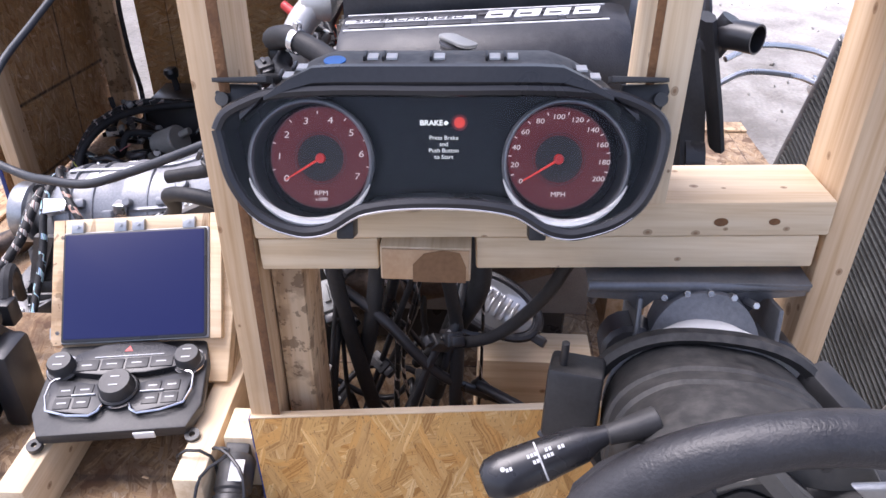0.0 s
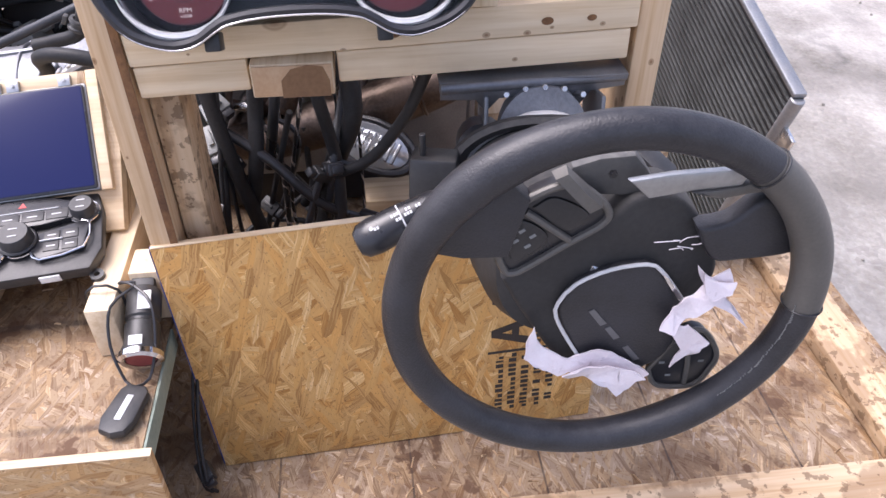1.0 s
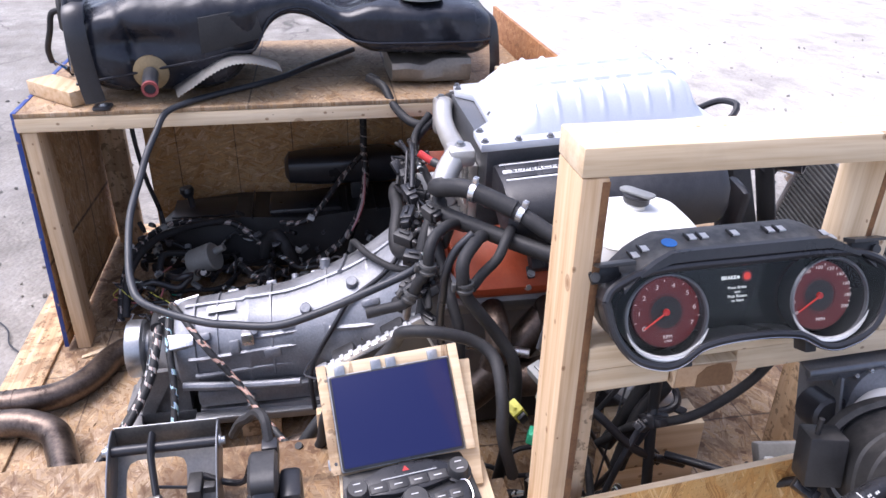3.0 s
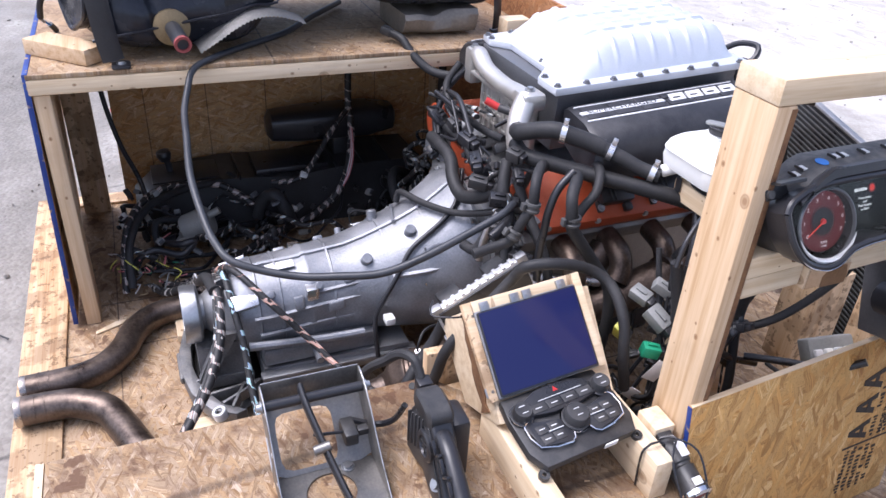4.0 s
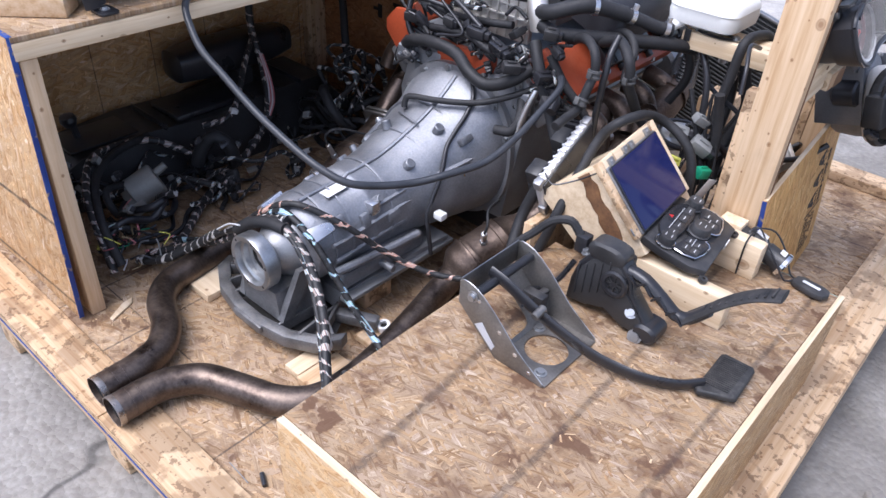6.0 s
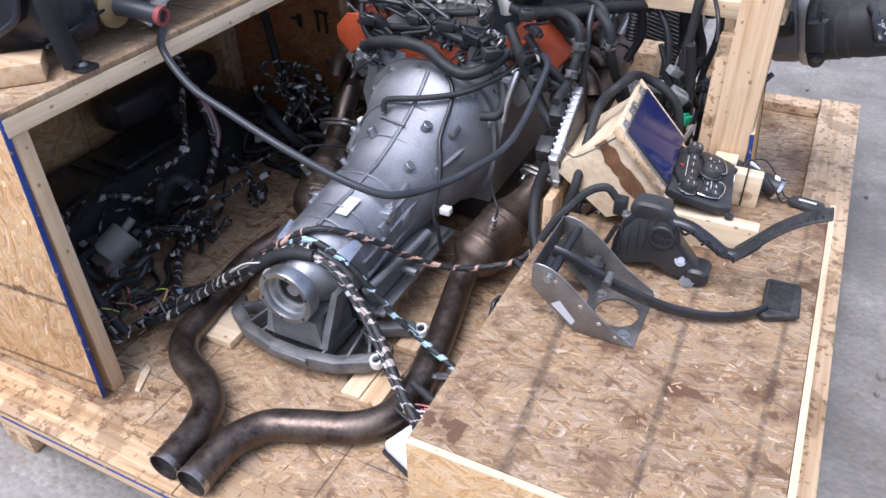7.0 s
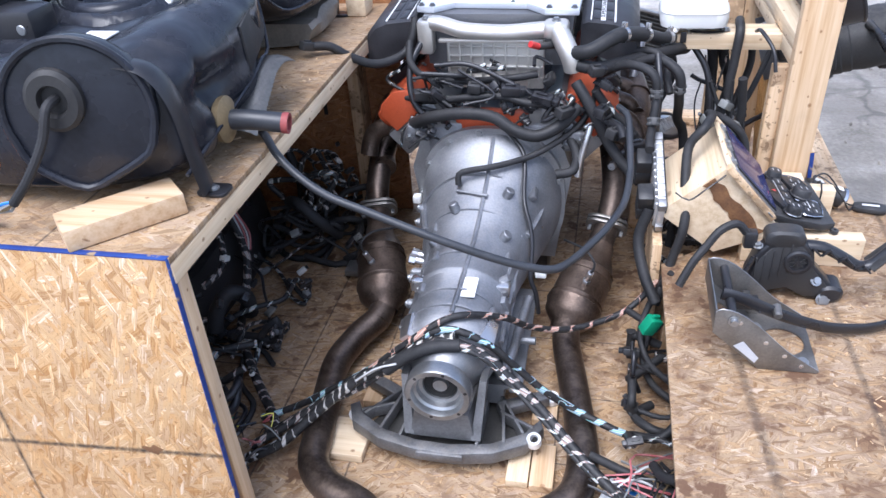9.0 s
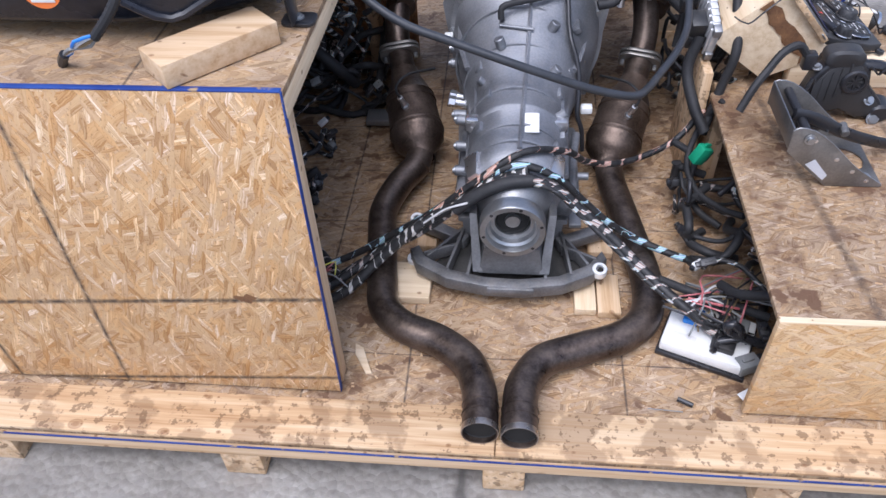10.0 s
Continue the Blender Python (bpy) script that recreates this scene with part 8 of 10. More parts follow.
    def shield(pts, w, lab):
        bm = bmesh.new()
        L = smooth_path(pts, 0.0025)
        rows = []
        for p in L:
            rows.append([bm.verts.new(p + Vector((k * w, 0.012 * k, -0.016 * k * k + 0.0022 * math.sin(620 * p.y) * math.sin(24 * k)))) for k in [q / 10 - 1 for q in range(21)]])
        for a, b in zip(rows, rows[1:]):
            for k in range(20):
                bm.faces.new((a[k], a[k + 1], b[k + 1], b[k]))
        bmesh.ops.solidify(bm, geom=bm.faces, thickness=0.0015)
        part("heat_shield", bm, M["shield"], t, lab, 60)
    shield([(-0.405, 0.435, 0.775), (-0.400, 0.475, 0.800), (-0.400, 0.53, 0.835), (-0.404, 0.58, 0.856), (-0.408, 0.635, 0.858), (-0.414, 0.690, 0.842), (-0.416, 0.712, 0.832)], 0.036, "dimpled metal heat shield")
    # pressed shield slung under the far lobe
    under = loft([[Vector((-0.70 + 0.235 * a + 0.012 * noise.noise(Vector((a * 4, y * 9, b))), y, 0.7425 + (0.074 - 0.018 * bell(y, 1.12, 0.035)) * b - (0.010 * bell(y, 1.03, 0.06) if b > 0.5 else 0))) for a, b in ((0, 0), (0.5, 0), (0.94, 0.10), (1.0, 0.3), (1.02, 0.8), (0.98, 1.0), (0.5, 1.0), (0, 1.0))] for y in np.arange(1.03, 1.265, 0.0115)], 8)
    part("heat_shield", under, M["undershield"], t, "dented tan metal shield", 40)
    return t


make_tank()
wood_block(-0.100, 0.100, -0.040, 0.040, 0.0, 0.040, "pine_x", "dirty pine wedge under the fuel tank", Matrix.Translation((-0.482, 0.132, 0.7385)) @ Matrix.Rotation(radians(46), 4, "Z"))
wood_block(-0.03, 0.03, -0.04, 0.04, 0.0, 0.055, "pale_y", "pine offcut beside the tank strap", Matrix.Translation((-0.43, 1.37, 0.7385)))


def make_rail():
    r = thing("seat_rail", "black pressed steel rail lying across the fuel tank", "rail", (-0.85, 0.75, 1.0))
    a, b = Vector((-0.872, 0.36, 1.066)), Vector((-0.885, 1.14, 1.078))
    m = axes(a, b - a)
    n = (b - a).length
    part("web", box(0, n, -0.055, 0.055, -0.006, 0.004, 0.002, m), M["satin"], r)
    part("flange", box(0, n, -0.060, -0.052, -0.045, 0.012, 0.002, m), M["satin"], r)
    part("flange", box(0, n, 0.052, 0.060, -0.045, 0.030, 0.002, m), M["satin"], r)
    part("bead", sweep([m @ Vector((k * n, 0.02, 0.006)) for k in (0.02, 0.3, 0.6, 0.98)], 0.010, 8), M["satin"], r)
    part("bead", sweep([m @ Vector((k * n, -0.025, 0.006)) for k in (0.02, 0.3, 0.6, 0.98)], 0.010, 8), M["satin"], r)
    for k in (0.03, 0.97):
        part("eye", lathe([(-0.005, 0.008), (-0.005, 0.018), (0.005, 0.018), (0.005, 0.008)], axes(m @ Vector((k * n, 0.056, 0.042)), (1, 0, 0)), 18), M["steel"], r)
    part("end_bracket", loft([[Vector(p) for p in q] for q in (((-0.93, 1.14, 1.05), (-0.81, 1.14, 1.04), (-0.81, 1.17, 1.155), (-0.93, 1.17, 1.155)), ((-0.76, 1.20, 1.02), (-0.70, 1.14, 1.01), (-0.70, 1.17, 1.125), (-0.76, 1.23, 1.125)), ((-0.635, 1.18, 0.995), (-0.60, 1.12, 0.990), (-0.60, 1.14, 1.085), (-0.635, 1.20, 1.085)))], 4), M["satin"], r)
    for k in range(14):
        # Black strips laid on the flange stand for the shaded slot openings.
        part("slot", box((0.05 + k * 0.068) * n, (0.085 + k * 0.068) * n, 0.0602, 0.0612, -0.012, 0.002, 0.0002, m), M["soot_and_shade"], r)
    part("top_flange", box(0, n, 0.036, 0.0515, 0.026, 0.030, 0.001, m), M["satin"], r)
    part("bracket_rib", sweep([(-0.82, 1.140, 1.06), (-0.74, 1.150, 1.065), (-0.615, 1.128, 1.072)], 0.008, 8), M["satin"], r)
    part("bracket_rib", sweep([(-0.82, 1.152, 1.13), (-0.74, 1.150, 1.065), (-0.62, 1.124, 1.010)], 0.008, 8), M["satin"], r)
    part("foot", box(-0.90, -0.725, 0.36, 0.44, 0.965, 1.035, 0.012), M["satin"], r)
    part("foot_hole", rod((-0.75, 0.358, 1.000), (-0.75, 0.362, 1.000), 0.010, seg=14), M["steel"], r)
    part("foot", box(-0.93, -0.90, 0.98, 1.02, 0.965, 1.05, 0.006), M["satin"], r)
    part("ring", sweep([(-0.945 + 0.050 * math.cos(q), 1.03 + 0.050 * math.sin(q), 1.110) for q in [radians(k) for k in range(0, 361, 20)]], 0.010, 10, 0.02), M["rubber"], r, "black rubber ring")
    part("ring_bracket", box(-0.945, -0.935, 1.00, 1.06, 1.05, 1.103, 0.002), M["satin"], r)
    return r


make_rail()


# ---- things inside the cabinet ----
def make_console():
    c = thing("centre_console", "black plastic car console with gear lever in the cabinet", "console", (-0.92, 0.7, 0.0))
    part("body", loft([[Vector(p) for p in ((x0, y, 0.001), (x1, y, 0.001), (x1 - 0.03, y, z), (x0 + 0.01, y, z))] for y, x0, x1, z in ((0.22, -1.04, -0.84, 0.10), (0.30, -1.05, -0.80, 0.165), (0.52, -1.05, -0.79, 0.185), (0.75, -1.05, -0.77, 0.175), (0.95, -1.05, -0.76, 0.20), (1.22, -1.05, -0.78, 0.19), (1.28, -1.03, -0.82, 0.12))], 4), M["black"], c)
    part("trim_plate", box(-1.0, -0.85, 0.28, 0.50, 0.178, 0.186, 0.003), M["satin"], c)
    part("gear_lever", sweep([(-0.935, 0.345, 0.18), (-0.938, 0.340, 0.215), (-0.940, 0.335, 0.232)], 0.011, 10), M["satin"], c)
    part("lever_knob", lathe([(0, 0), (0.0, 0.018), (0.02, 0.026), (0.034, 0.022), (0.040, 0)], axes((-0.940, 0.335, 0.226), (0.0, -0.2, 1), z=(0, 1, 0)), 20), M["satin"], c)
    part("cover", box(-0.99, -0.82, 0.62, 0.88, 0.180, 0.205, 0.012), M["satin"], c)
    for y in (0.56, 0.90, 1.0, 1.1):
        part("panel_line", box(-1.0, -0.79, y, y + 0.006, 0.188, 0.207, 0.002), M["satin"], c)
    part("arm_rest", loft([ring_xz(y, -0.945, 0.315, rx, rz, 24, 3.2) for y, rx, rz in ((0.685, 0.03, 0.03), (0.70, 0.06, 0.05), (0.80, 0.075, 0.058), (1.05, 0.075, 0.060), (1.15, 0.055, 0.045), (1.165, 0.02, 0.02))], 24), M["satin"], c, "padded black arm rest")
    part("hinge", box(-0.99, -0.90, 0.92, 0.98, 0.195, 0.27, 0.006), M["black"], c)
    return c


make_console()


def make_canister():
    c = thing("purge_canister", "grey plastic canister among the wiring", "canister", (-0.66, 0.42, 0.0))
    m = axes((-0.680, 0.360, 0.085), (0.25, 0.9, 0.45))
    part("body", lathe([(0, 0), (0, 0.046), (0.004, 0.049), (0.085, 0.049), (0.09, 0.045), (0.09, 0)], m, 28), M["canister"], c)
    part("bracket", box(-0.03, 0.02, -0.05, 0.05, -0.045, 0.0, 0.004, m), M["canister"], c)
    part("nozzle", rod(m @ Vector((0.09, 0.01, 0.01)), m @ Vector((0.13, 0.015, 0.012)), 0.012), M["canister"], c)
    return c


make_canister()


def connector(at, rot, size, mat, label):
    m = Matrix.Translation(at) @ Euler(rot).to_matrix().to_4x4()
    a, b, h = size
    c = thing("connector", label, "connector", at, group="wiring connectors")
    part("shell", box(-a / 2, a / 2, -b / 2, b / 2, -h / 2, h / 2, min(size) * 0.12, m), M[mat], c)
    part("collar", box(a / 2 - 0.001, a / 2 + a * 0.3, -b * 0.36, b * 0.36, -h * 0.34, h * 0.34, min(size) * 0.1, m), M["satin"], c)
    part("latch", box(-a * 0.3, a * 0.25, -b * 0.12, b * 0.12, h / 2, h / 2 + h * 0.18, 0.0008, m), M[mat], c)
    return c


def wire_pile(x0, x1, y0, y1, z1, count, seed, looms, group, label):
    """Loose looms heaped in a stretch of the floor, with plugs on some ends."""
    rng = random.Random(seed)
    for i in range(count):
        p = Vector((rng.uniform(x0, x1), rng.uniform(y0, y1), rng.uniform(0.02, z1 * 0.6)))
        a = rng.uniform(0, 2 * math.pi)
        pts = [p.copy()]
        for k in range(rng.randint(4, 7)):
            a += rng.uniform(-1.1, 1.1)
            p = p + Vector((math.cos(a), math.sin(a), 0)) * rng.uniform(0.05, 0.11)
            p.x, p.y = min(max(p.x, x0), x1), min(max(p.y, y0), y1)
            p.z = min(max(p.z + rng.uniform(-0.05, 0.055), 0.014), z1)
            pts.append(p.copy())
        r = rng.choice((0.0045, 0.006, 0.008, 0.011))
        hose("wiring_loom", pts, r, M[rng.choice(looms)], label, "wiring", group, 8, 0.016)
        if rng.random() < 0.6:
            connector(pts[-1], (rng.uniform(-0.6, 0.6), rng.uniform(-0.6, 0.6), a), (rng.uniform(0.02, 0.04), rng.uniform(0.014, 0.026), rng.uniform(0.012, 0.02)), rng.choice(("black", "black", "satin", "greyconn", "white", "black")), "small plastic wiring plug on loose looms")


LOOSE = ("rubber", "satin", "rubber", "satin", "rubber", "loom", "loom_w", "rubber")
wire_pile(-0.80, -0.52, 0.18, 0.62, 0.14, 20, 31, LOOSE, "looms in the cabinet", "black taped wiring loom heaped in the cabinet")
wire_pile(-0.80, -0.54, 0.62, 1.05, 0.12, 13, 32, LOOSE, "looms in the cabinet", "black taped wiring loom heaped in the cabinet")
wire_pile(-0.75, -0.42, 1.06, 1.40, 0.22, 24, 33, LOOSE, "looms in the cabinet", "black taped wiring loom heaped in the cabinet")
wire_pile(0.42, 0.66, 0.16, 0.70, 0.18, 24, 34, LOOSE, "looms under the box", "black taped wiring loom under the pedal box")
wire_pile(0.50, 0.74, 1.14, 1.74, 0.14, 9, 35, ("rubber", "satin", "rubber", "loom"), "looms behind the panel", "black wiring loom behind the kick panel")
wire_pile(0.45, 0.70, 1.10, 1.30, 0.40, 8, 36, ("rubber", "satin", "rubber"), "looms behind the panel", "black wiring loom behind the kick panel")


def loom_line(pts, r, mat, label, ridged=0.0, seg=10, step=0.012):
    return hose("wiring_harness", pts, r, M[mat], label, "wiring", "", seg, step, ridged)


loom_line([(-0.868, 0.968, 0.684), (-0.872, 0.970, 0.52), (-0.868, 0.968, 0.396), (-0.82, 0.965, 0.29), (-0.735, 0.910, 0.16), (-0.70, 0.80, 0.07), (-0.66, 0.66, 0.04), (-0.55, 0.50, 0.035), (-0.459, 0.387, 0.035), (-0.40, 0.30, 0.05)], 0.0125, "loom_w", "taped harness hanging from the cabinet roof")
loom_line([(-0.855, 0.965, 0.39), (-0.80, 0.88, 0.32), (-0.74, 0.80, 0.24), (-0.72, 0.74, 0.20), (-0.74, 0.66, 0.19)], 0.0095, "loom_w", "thin taped harness branch")
for i in range(6):
    loom_line([(-0.838 + 0.005 * i, 0.966, 0.33), (-0.80 + 0.008 * i, 0.955, 0.27 - 0.004 * i), (-0.765 + 0.009 * i, 0.93, 0.20), (-0.735 + 0.004 * i, 0.905, 0.155)], 0.0028, "pinkwire" if i % 2 else "mark", "loose red and white wires fanned out", 0, 6)
loom_line([(-0.80, 1.30, 0.684), (-0.78, 1.29, 0.56), (-0.74, 1.27, 0.45), (-0.70, 1.24, 0.36), (-0.66, 1.22, 0.25)], 0.014, "rubber", "black taped harness hanging from the cabinet roof")
loom_line([(-1.03, 0.17, 0.60), (-1.0, 0.17, 0.45), (-0.94, 0.20, 0.30), (-0.88, 0.24, 0.2), (-0.82, 0.26, 0.10)], 0.008, "satin", "thin black cable along the cabinet wall")
loom_line([(-0.44, 0.16, 0.03), (-0.50, 0.17, 0.12), (-0.60, 0.20, 0.19), (-0.72, 0.28, 0.215), (-0.78, 0.38, 0.20), (-0.78, 0.50, 0.18), (-0.72, 0.60, 0.12)], 0.011, "loom_w", "looped taped harness in the cabinet")
loom_line([(-0.43, 0.18, 0.05), (-0.52, 0.19, 0.15), (-0.64, 0.25, 0.20), (-0.74, 0.36, 0.20), (-0.80, 0.50, 0.19)], 0.012, "rubber", "thick black hose looped in the cabinet", 0.05, 10, 0.006)
hose("ribbed_hose", [(-0.70, 0.60, 0.09), (-0.685, 0.615, 0.15), (-0.66, 0.65, 0.185), (-0.63, 0.68, 0.15), (-0.64, 0.70, 0.08)], 0.022, M["rubber"], "short bent black rubber hose", "hose", ridged=0.04)
hose("ribbed_hose", [(-0.62, 1.20, 0.12), (-0.66, 1.12, 0.20), (-0.60, 1.05, 0.24), (-0.53, 1.04, 0.18), (-0.50, 1.10, 0.10)], 0.018, M["rubber"], "bent black rubber hose", "hose")
# cut wire ends and small plugs by the cabinet's open corner
rng = random.Random(141)
for i in range(46):
    a = Vector((rng.uniform(-0.56, -0.40), rng.uniform(0.14, 0.34), rng.uniform(0.02, 0.12)))
    b = a + Vector((rng.uniform(-0.03, 0.03), rng.uniform(-0.03, 0.03), rng.uniform(-0.02, 0.03)))
    c = b + Vector((rng.uniform(-0.03, 0.03), rng.uniform(-0.03, 0.03), rng.uniform(-0.03, 0.02)))
    c.z, b.z = max(c.z, 0.006), max(b.z, 0.006)
    loom_line([a, b, c], rng.choice((0.0016, 0.002, 0.003)), rng.choice(("pinkwire", "mark", "amber", "satin", "satin", "greyconn", "yellow", "green")), "cut coloured wire end on the loose looms", 0, 5)
for i in range(34):
    y = rng.uniform(0.18, 1.36)
    at = (rng.uniform(-0.78, -0.56 if y < 1.05 else -0.44), y, rng.uniform(0.05, 0.24 if y < 1.05 else 0.34))
    connector(at, (rng.uniform(-0.9, 0.9), rng.uniform(-0.9, 0.9), rng.uniform(-1.6, 1.6)), (rng.uniform(0.014, 0.034), rng.uniform(0.010, 0.022), rng.uniform(0.010, 0.018)), rng.choice(("white", "greyconn", "greyconn", "black", "satin", "canister")), "small pale plug among the loose looms")
for i in range(12):
    a = Vector((rng.uniform(-0.74, -0.46), rng.uniform(1.10, 1.38), rng.uniform(0.10, 0.30)))
    loom_line([a, a + Vector((rng.uniform(-0.06, 0.06), rng.uniform(-0.06, 0.04), 0.06)), a + Vector((rng.uniform(-0.12, 0.12), rng.uniform(-0.08, 0.04), 0.04)), a + Vector((rng.uniform(-0.12, 0.12), rng.uniform(-0.08, 0.02), -0.08))], rng.choice((0.004, 0.006, 0.009)), rng.choice(("loom_w", "loom_t", "rubber", "loom")), "black taped wiring loom heaped in the cabinet", 0, 8)
tagged(part("control_module", box(-0.46, -0.36, 0.965, 1.03, 0.012, 0.034, 0.004, Matrix.Translation((0.0, 0.03, 0.0))), M["alu_dark"]), "small flat metal control module on the floor", "module")

# big battery cable hanging from the shelf across the gearbox
hose("battery_cable", [(-0.876, 0.945, 0.752), (-0.70, 0.80, 0.749), (-0.562, 0.699, 0.748), (-0.44, 0.56, 0.749), (-0.365, 0.475, 0.748), (-0.320, 0.420, 0.735), (-0.275, 0.398, 0.702), (-0.21, 0.380, 0.668), (-0.126, 0.373, 0.639), (0.0, 0.364, 0.596), (0.116, 0.373, 0.550), (0.190, 0.387, 0.523), (0.238, 0.412, 0.505), (0.272, 0.475, 0.489), (0.305, 0.545, 0.483), (0.340, 0.604, 0.494), (0.373, 0.692, 0.505), (0.384, 0.775, 0.533), (0.382, 0.864, 0.567), (0.375, 0.955, 0.602), (0.35, 0.995, 0.61)], 0.0085, M["greycable"], "long grey-black battery cable hanging across the gearbox", "cable")
hose("coolant_tube", [(-0.446, 0.979, 0.764), (-0.40, 1.00, 0.757), (-0.352, 1.019, 0.722), (-0.295, 1.06, 0.690), (-0.233, 1.115, 0.700), (-0.208, 1.14, 0.75), (-0.205, 1.16, 0.785)], 0.012, M["rubber"], "black tube reaching from engine to shelf", "hose")
connector((-0.452, 0.972, 0.768), (0, 0.3, 0.9), (0.035, 0.026, 0.022), "black", "black plug on a tube end")

# harness laid over the gearbox tail
TAIL = "taped wiring harness draped over the gearbox tail"
loom_line([(-0.46, 0.27, 0.03), (-0.40, 0.305, 0.055), (-0.311, 0.353, 0.10), (-0.20, 0.372, 0.165), (-0.09, 0.383, 0.258), (0.0, 0.388, 0.308), (0.085, 0.385, 0.285), (0.15, 0.372, 0.235), (0.23, 0.330, 0.18), (0.302, 0.273, 0.135), (0.379, 0.213, 0.10), (0.44, 0.18, 0.065)], 0.0112, "loom_w", TAIL)
loom_line([(0.02, 0.382, 0.306), (0.09, 0.374, 0.284), (0.15, 0.360, 0.228), (0.23, 0.315, 0.172), (0.30, 0.262, 0.128), (0.37, 0.215, 0.10), (0.43, 0.20, 0.07)], 0.0062, "loom", TAIL)
loom_line([(-0.47, 0.36, 0.03), (-0.38, 0.385, 0.06), (-0.30, 0.40, 0.105), (-0.20, 0.405, 0.175), (-0.09, 0.405, 0.268), (0.0, 0.410, 0.324), (0.09, 0.415, 0.292), (0.16, 0.425, 0.215), (0.22, 0.425, 0.155), (0.29, 0.425, 0.105), (0.396, 0.398, 0.075), (0.46, 0.41, 0.05), (0.52, 0.43, 0.04)], 0.0088, "loom_b", TAIL)
loom_line([(-0.20, 0.392, 0.178), (-0.08, 0.402, 0.288), (0.02, 0.43, 0.346), (0.118, 0.50, 0.298), (0.172, 0.575, 0.215), (0.25, 0.635, 0.165), (0.33, 0.685, 0.155), (0.41, 0.730, 0.175), (0.475, 0.765, 0.245)], 0.0082, "loom_o", "orange and black taped harness over the gearbox tail")
loom_line([(-0.46, 0.24, 0.02), (-0.38, 0.275, 0.05), (-0.30, 0.33, 0.11), (-0.21, 0.36, 0.185), (-0.12, 0.380, 0.238), (-0.05, 0.392, 0.286), (0.03, 0.398, 0.318)], 0.0125, "loom_t", TAIL)
loom_line([(-0.44, 0.31, 0.03), (-0.36, 0.34, 0.075), (-0.28, 0.365, 0.125), (-0.20, 0.385, 0.182), (-0.13, 0.40, 0.235)], 0.0078, "loom", TAIL)
loom_line([(-0.13, 0.362, 0.232), (-0.08, 0.368, 0.272), (-0.02, 0.376, 0.300), (0.04, 0.382, 0.306)], 0.015, "rubber", "black tape wound round the harness")
for i in range(5):
    q = 0.006 * (i - 2)
    loom_line([(-0.20, 0.358 + q, 0.192 - q), (-0.15, 0.362 + q, 0.225 + 0.006 - q), (-0.10, 0.362 + q, 0.252 - q)], 0.0025, ("mark", "amber", "mark", "pinkwire", "greyconn")[i], "bare wires showing between the tape", 0, 6)
rng = random.Random(77)
for i in range(16):
    a = Vector((0.36 + rng.uniform(-0.03, 0.03), 0.235 + rng.uniform(-0.02, 0.02), 0.10))
    b = Vector((rng.uniform(0.40, 0.48), rng.uniform(0.17, 0.30), rng.uniform(0.06, 0.10)))
    c = Vector((rng.uniform(0.46, 0.56), rng.uniform(0.16, 0.34), rng.uniform(0.02, 0.09)))
    loom_line([a, b, c], rng.choice((0.002, 0.003, 0.004)), rng.choice(("satin", "satin", "pinkwire", "mark", "amber", "rubber")), "thin loose wires spreading by the box", 0, 6)
loom_line([(0.40, 0.72, 0.18), (0.46, 0.70, 0.14), (0.45, 0.66, 0.08), (0.47, 0.60, 0.05), (0.52, 0.55, 0.04)], 0.009, "rubber", "thick black taped harness at the box edge")
loom_line([(0.50, 0.72, 0.30), (0.47, 0.74, 0.22), (0.44, 0.69, 0.14), (0.46, 0.62, 0.10), (0.51, 0.55, 0.10), (0.55, 0.50, 0.12)], 0.008, "rubber", "thick black taped harness at the box edge")
loom_line([(0.535, 0.43, 0.045), (0.47, 0.42, 0.07), (0.43, 0.47, 0.06), (0.47, 0.52, 0.05)], 0.011, "rubber", "thick black taped harness at the box edge")
connector((0.459, 0.650, 0.19), (0.2, 0.4, 0.5), (0.034, 0.028, 0.05), "green", "green plastic plug hanging at the box edge")
connector((0.692, 1.148, 0.433), (0.1, 0.2, 1.2), (0.036, 0.024, 0.026), "green", "green plastic plug behind the screen")
connector((0.617, 1.13, 0.432), (0.6, 0.3, 0.5), (0.028, 0.024, 0.055), "yellow", "yellow plastic plug behind the screen")
connector((0.60, 1.175, 0.50), (0.3, 0.2, 0.4), (0.042, 0.030, 0.024), "greyconn", "large grey plug beside the engine")
connector((0.64, 1.19, 0.54), (0.2, 0.5, 0.9), (0.040, 0.025, 0.021), "greyconn", "large grey plug beside the engine")
tagged(part("paper_tag", box(-0.015, 0.015, -0.0006, 0.0006, -0.03, 0.03, 0.0002, Matrix.Translation((0.705, 1.165, 0.385)) @ Euler((0.2, 0.4, 1.2)).to_matrix().to_4x4()), M["paper"]), "white paper tag hanging on a wire", "tag")


